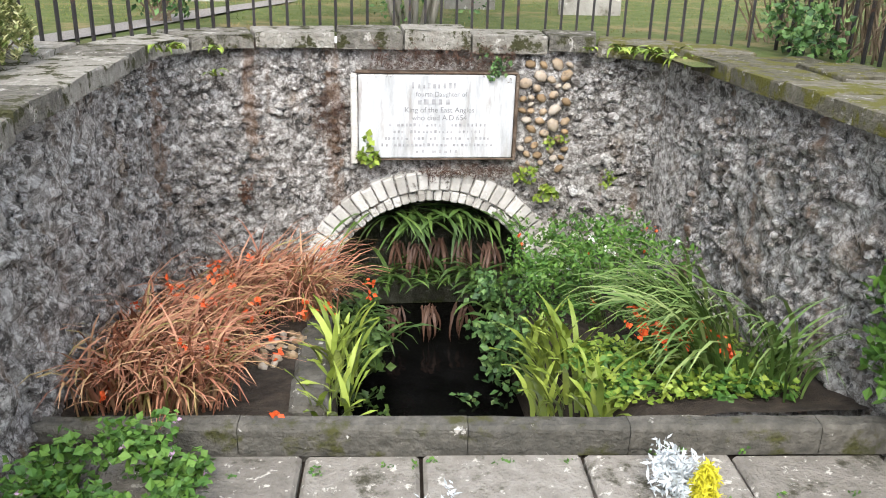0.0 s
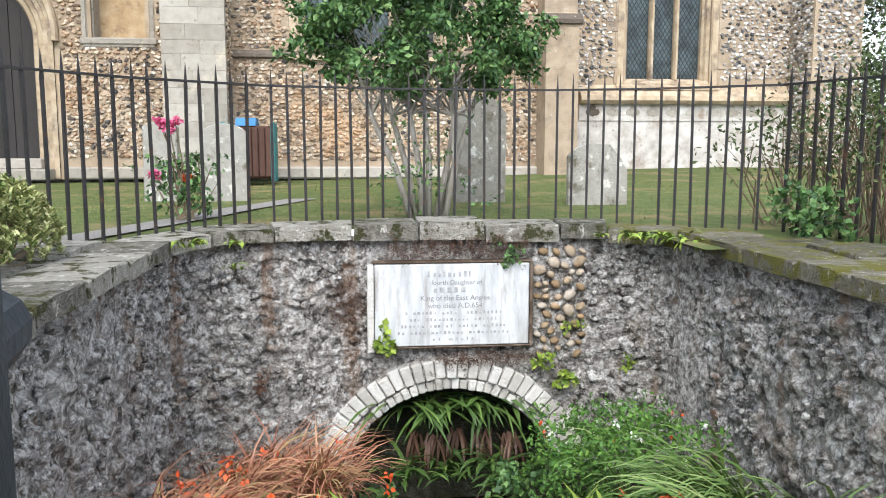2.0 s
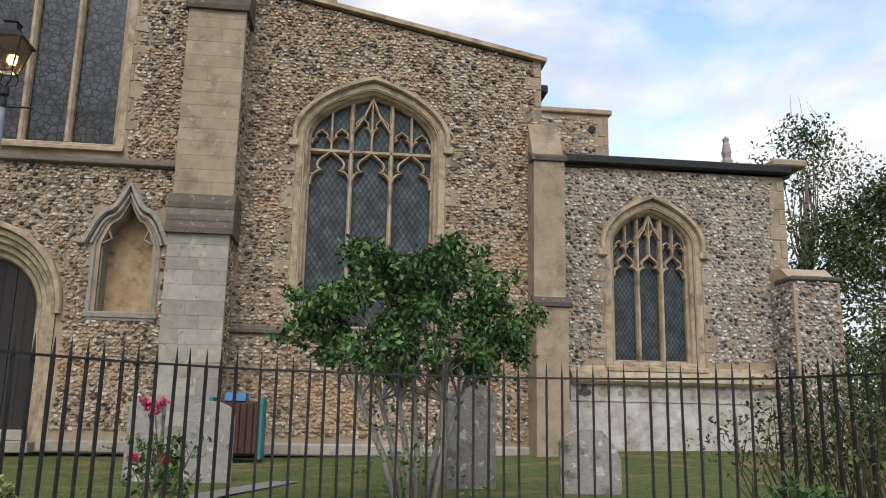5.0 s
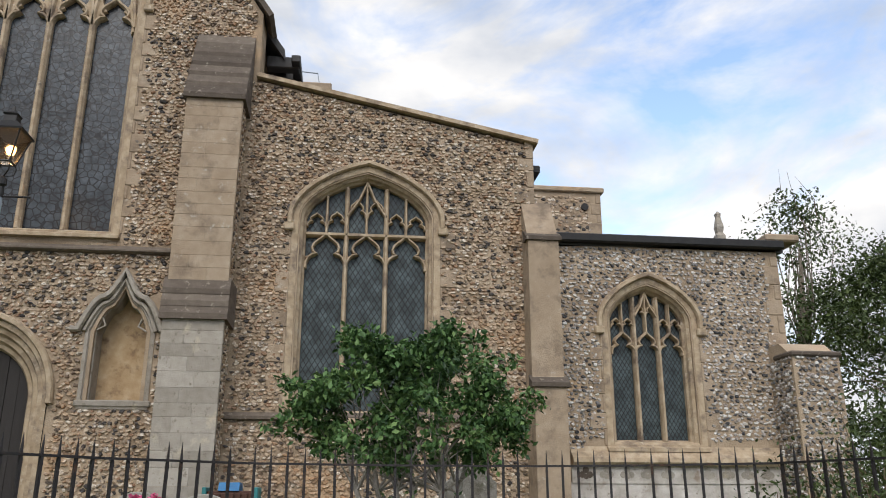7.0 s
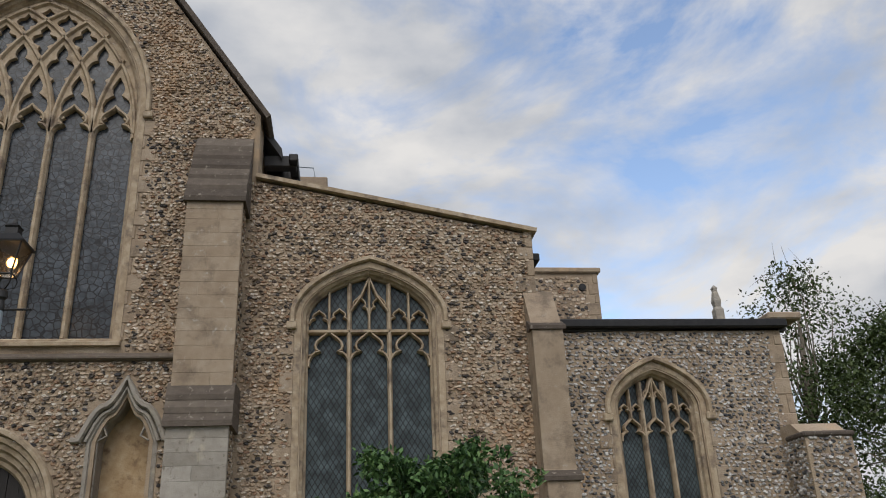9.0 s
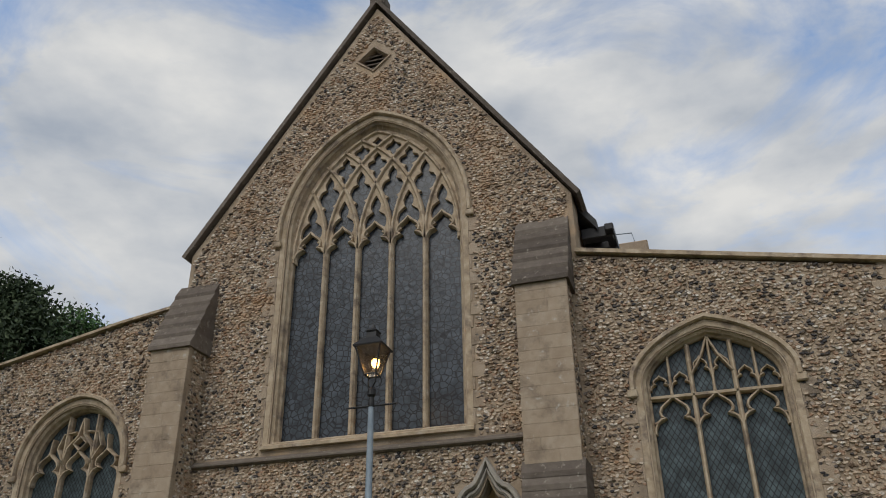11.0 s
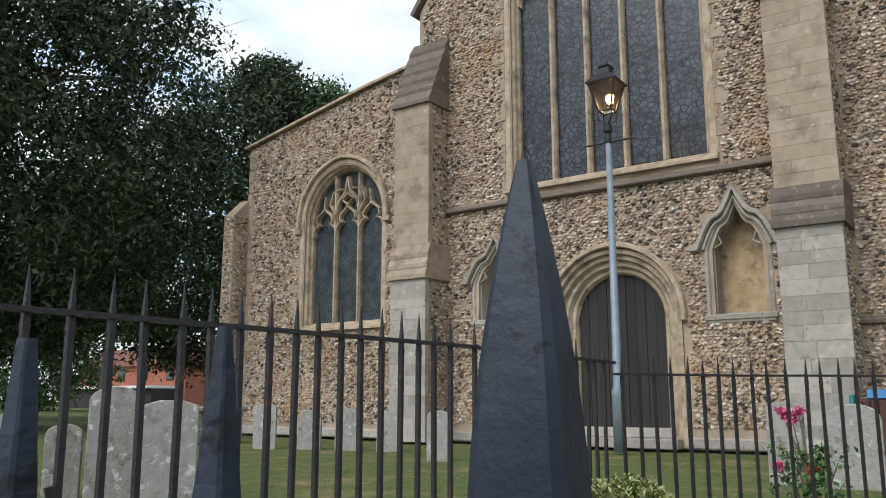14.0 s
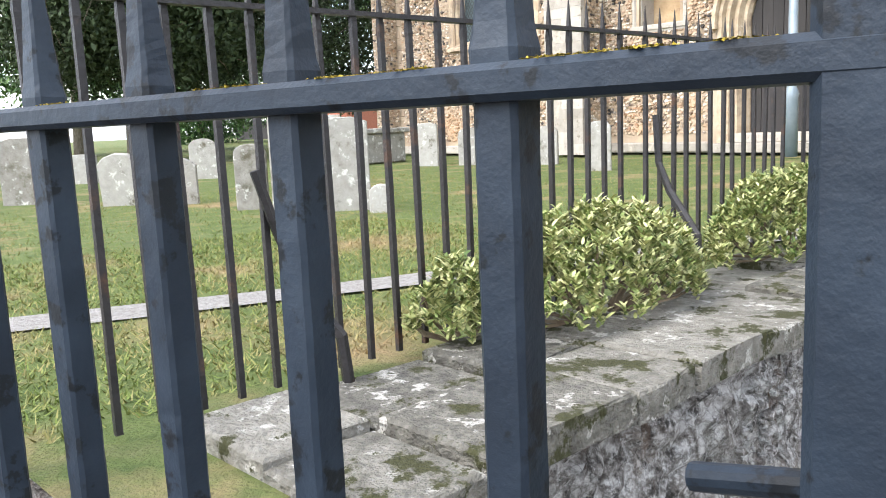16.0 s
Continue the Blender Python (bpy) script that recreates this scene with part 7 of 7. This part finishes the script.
# ferns about the vault; their shade is in the leaf colour
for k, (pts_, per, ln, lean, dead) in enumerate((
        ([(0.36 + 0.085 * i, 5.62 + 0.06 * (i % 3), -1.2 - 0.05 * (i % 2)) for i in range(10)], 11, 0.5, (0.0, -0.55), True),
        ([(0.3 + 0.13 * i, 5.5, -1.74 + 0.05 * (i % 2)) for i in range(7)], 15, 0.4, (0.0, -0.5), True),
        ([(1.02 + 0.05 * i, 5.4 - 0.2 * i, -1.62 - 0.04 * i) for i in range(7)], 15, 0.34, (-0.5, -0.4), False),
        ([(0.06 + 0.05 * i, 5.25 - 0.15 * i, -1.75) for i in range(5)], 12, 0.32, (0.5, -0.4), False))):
    f = thing("shade_fern", "hanging fern in the mouth of the vault, green darkened for shade", "fern", pts_[0], "ferns by the water")
    tuft("foliage", pts_, per, ln, 0.03, L_FERN_SHADED, f, 120 + k, 0.85 if dead else 1.5, lean, 0.6, 0.12 if k == 0 else 0.6, wave=0.12, spread=0.05, taper=1.5)
    if dead:
        tuft("dead_foliage", [(q[0], q[1] - 0.03, q[2] - 0.2) for q in pts_[1::2]], 14, 0.26, 0.022, L_DEAD, f, 130 + k, 1.0, lean, 0.3, -0.6, spread=0.035)
ivy = thing("ivy", "trailing dark ivy beside the vault", "ivy", (1.2, 4.6, -1.9))
leaves("foliage", [(r.uniform(0.95, 1.4), r.uniform(4.2, 5.2), r.uniform(-1.95, -1.45)) for _ in range(120)], 12, (0.07, 0.07, 0.07), 0.05, L_DARK, ivy, "", 31, aspect=0.75)
leaves("trailer", [(0.75 + 0.05 * k + r.normal() * 0.03, 4.5 + r.normal() * 0.08, -2.08 + r.normal() * 0.03) for k in range(8)], 4, (0.05, 0.05, 0.03), 0.05, L_DARK, ivy, "", 32, aspect=0.7, flat=0.5)
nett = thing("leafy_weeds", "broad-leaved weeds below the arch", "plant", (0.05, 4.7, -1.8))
# these weeds use the shade-darkened frond green as well
leaves("foliage", [(r.uniform(-0.1, 0.3), r.uniform(4.2, 5.2), r.uniform(-2.0, -1.6)) for _ in range(70)], 9, (0.06, 0.06, 0.05), 0.06, L_FERN_SHADED, nett, "", 33, aspect=0.8)
# pale stones and stone edging beside the water
stn = thing("stone_edging", "pale stone edging and loose flints beside the water", "stones", (-0.1, 3.6, -1.4))
for k in range(5):
    y0 = 2.95 + k * 0.3
    part("edging_stone", box(bmesh.new(), -0.16, 0.0, y0, y0 + 0.285, bed_z(y0) - 0.25, bed_z(y0) + 0.03 - 0.01 * k, 0.02), M_KERB, stn)
rk = np.random.default_rng(66)
for k in range(34):
    x, y = rk.uniform(-0.36, -0.14), rk.uniform(3.55, 4.15)
    ob = place("flint", peb_me, M_VOUSS, stn)
    ob.matrix_basis = Matrix.LocRotScale((x + 0.1, y - 3.6, bed_z(y) + 0.015 + 1.4), Euler(rk.uniform(0, 3, 3)), rk.uniform(0.035, 0.07, 3))
    ob.matrix_parent_inverse = Matrix.Identity(4)
# plants on the paving
cl_ = thing("leafy_clump", "clump of lobed green leaves with lilac flowers", "plant", (-0.62, 2.35, ZF))
c0 = [(x, y, ZF + h) for x, y, h in zip(r.uniform(-0.98, -0.42, 150), r.uniform(1.9, 2.62, 150), r.uniform(0.02, 0.24, 150))]
leaves("foliage", c0, 22, (0.06, 0.06, 0.04), 0.036, L_HERB, cl_, "", 41, flat=0.35, aspect=0.85)
flowers(cl_, [(c[0] + 0.05, c[1] - 0.05, c[2] + 0.03) for c in c0[::5]], P_LILAC, 0.016, 42)
for x, y, s in ((1.24, 2.3, 1.0), (0.4, 2.12, 0.9)):
    sv = thing("dusty_miller", "silver felted plant on the paving", "plant", (x, y, ZF))
    leaves("foliage", [(x + r.normal() * 0.05 * s - 0.02, y + r.normal() * 0.05 * s + 0.04, ZF + r.uniform(0.02, 0.14) * s) for _ in range(60)], 14, (0.03, 0.03, 0.03), 0.035, L_SILVER, sv, "", int(x * 50), aspect=0.3)
    gc = thing("golden_conifer", "small upright golden conifer", "plant", (x + 0.02, y - 0.07, ZF))
    leaves("foliage", [(x + 0.02 + r.normal() * 0.04 * s * (1.1 - t), y - 0.08 + r.normal() * 0.04 * s * (1.1 - t), ZF + 0.2 * t * s) for t in r.uniform(0, 1, 90)], 16, (0.016, 0.016, 0.03), 0.028, L_YELLOW, gc, "", int(x * 50) + 1, aspect=0.3)
# ferns and tufts that grow from the wall
wf_ = thing("wall_fern", "bright green ferns rooted under the coping", "fern", (1.6, 4.75, -0.02), "wall plants")
for x, n, ln in ((1.75, 5, 0.1), (1.93, 9, 0.18), (2.0, 9, 0.18), (2.08, 9, 0.2), (2.14, 9, 0.2), (2.18, 8, 0.2)):
    tuft("foliage", [(x - 0.06, apse_y(x) - 0.1, -0.02)], n, ln, 0.034, L_LIME, wf_, int(x * 77), 1.4, (-0.5, -0.7), 0.7, 0.5, spread=0.03)
wf2 = thing("wall_fern", "bright green ferns rooted under the coping", "fern", (-0.82, 4.2, -0.02), "wall plants")
for x, n, z in ((-1.0, 7, -0.02), (-0.93, 8, -0.02), (-0.72, 6, -0.04), (-0.75, 5, -0.2)):
    tuft("foliage", [(x + 0.05, apse_y(x) - 0.1, z)], n, 0.14, 0.028, L_LIME, wf2, int(abs(x) * 90), 1.5, (0.2, -0.9), 0.7, 0.6, spread=0.03)
for x, z, n, sz, mt_, lab, nm in ((0.24, -0.73, 12, 0.05, L_LIME, "bright leafy sprig on the wall beside the tablet", "leafy_sprig"), (1.33, -0.88, 8, 0.04, L_LIME, "small green weed on the wall", "wall_weed"),
                                  (1.5, -1.0, 10, 0.045, L_LIME, "small green weed on the wall", "wall_weed"), (1.55, -0.62, 5, 0.03, L_LIME, "small green weed on the wall", "wall_weed"),
                                  (-0.55, -1.0, 10, 0.03, L_DEAD, "dry brown weed on the wall", "wall_weed"), (1.1, -0.15, 14, 0.03, L_DARK, "dark creeping weed above the tablet", "wall_weed"),
                                  (1.9, -0.9, 6, 0.03, L_LIME, "small green weed on the wall", "wall_weed")):
    s_ = thing(nm, lab, "plant", (x, apse_y(x) - 0.03, z), "wall plants")
    leaves("foliage", [(x + r.normal() * 0.04, min(apse_y(x), 5.42) - 0.04 + r.normal() * 0.015, z + r.normal() * 0.04) for _ in range(n)], 7, (0.03, 0.02, 0.03), sz, mt_, s_, "", int((x + 2) * 100), aspect=0.8)
moss = thing("wall_moss", "dry brown moss and rootlets on the wall", "moss", (0.7, 5.4, -0.15), "wall plants")
mc = [(x, min(apse_y(x), 5.42) - 0.02, z) for x, z in zip(r.uniform(0.25, 1.2, 240), -0.1 + r.normal(size=240) * 0.045)]
mc += [(x, min(apse_y(x), 5.42) - 0.02, -0.86 + r.normal() * 0.02) for x in r.uniform(0.6, 1.25, 130)]
mc += [(x, apse_y(x) - 0.03, -0.45 + r.normal() * 0.09) for x in r.normal(size=90) * 0.07 + 0.0]
leaves("fibre_mat", mc, 9, (0.02, 0.012, 0.02), 0.028, L_DEAD, moss, "", 51, aspect=0.16)
iv2 = thing("ivy", "green ivy climbing the side wall", "ivy", (2.0, 2.7, -0.7), "wall plants")
leaves("foliage", [(2.15 - abs(r.normal()) * 0.03, r.uniform(2.2, 2.75), r.uniform(-0.95, -0.35)) for _ in range(70)], 10, (0.03, 0.07, 0.07), 0.05, L_HERB, iv2, "", 52, aspect=0.85)
weeds = tagged(leaves("joint_weeds", [(r.uniform(-0.9, 1.9), 2.59 - r.choice([0.0, 0.3, 0.64]) + r.normal() * 0.012, ZF + 0.008) for _ in range(60)], 8, (0.03, 0.012, 0.01), 0.02, L_HERB, None, "small weeds and moss in the paving joints", 53, aspect=0.7, kind="stuff"), category="weeds")
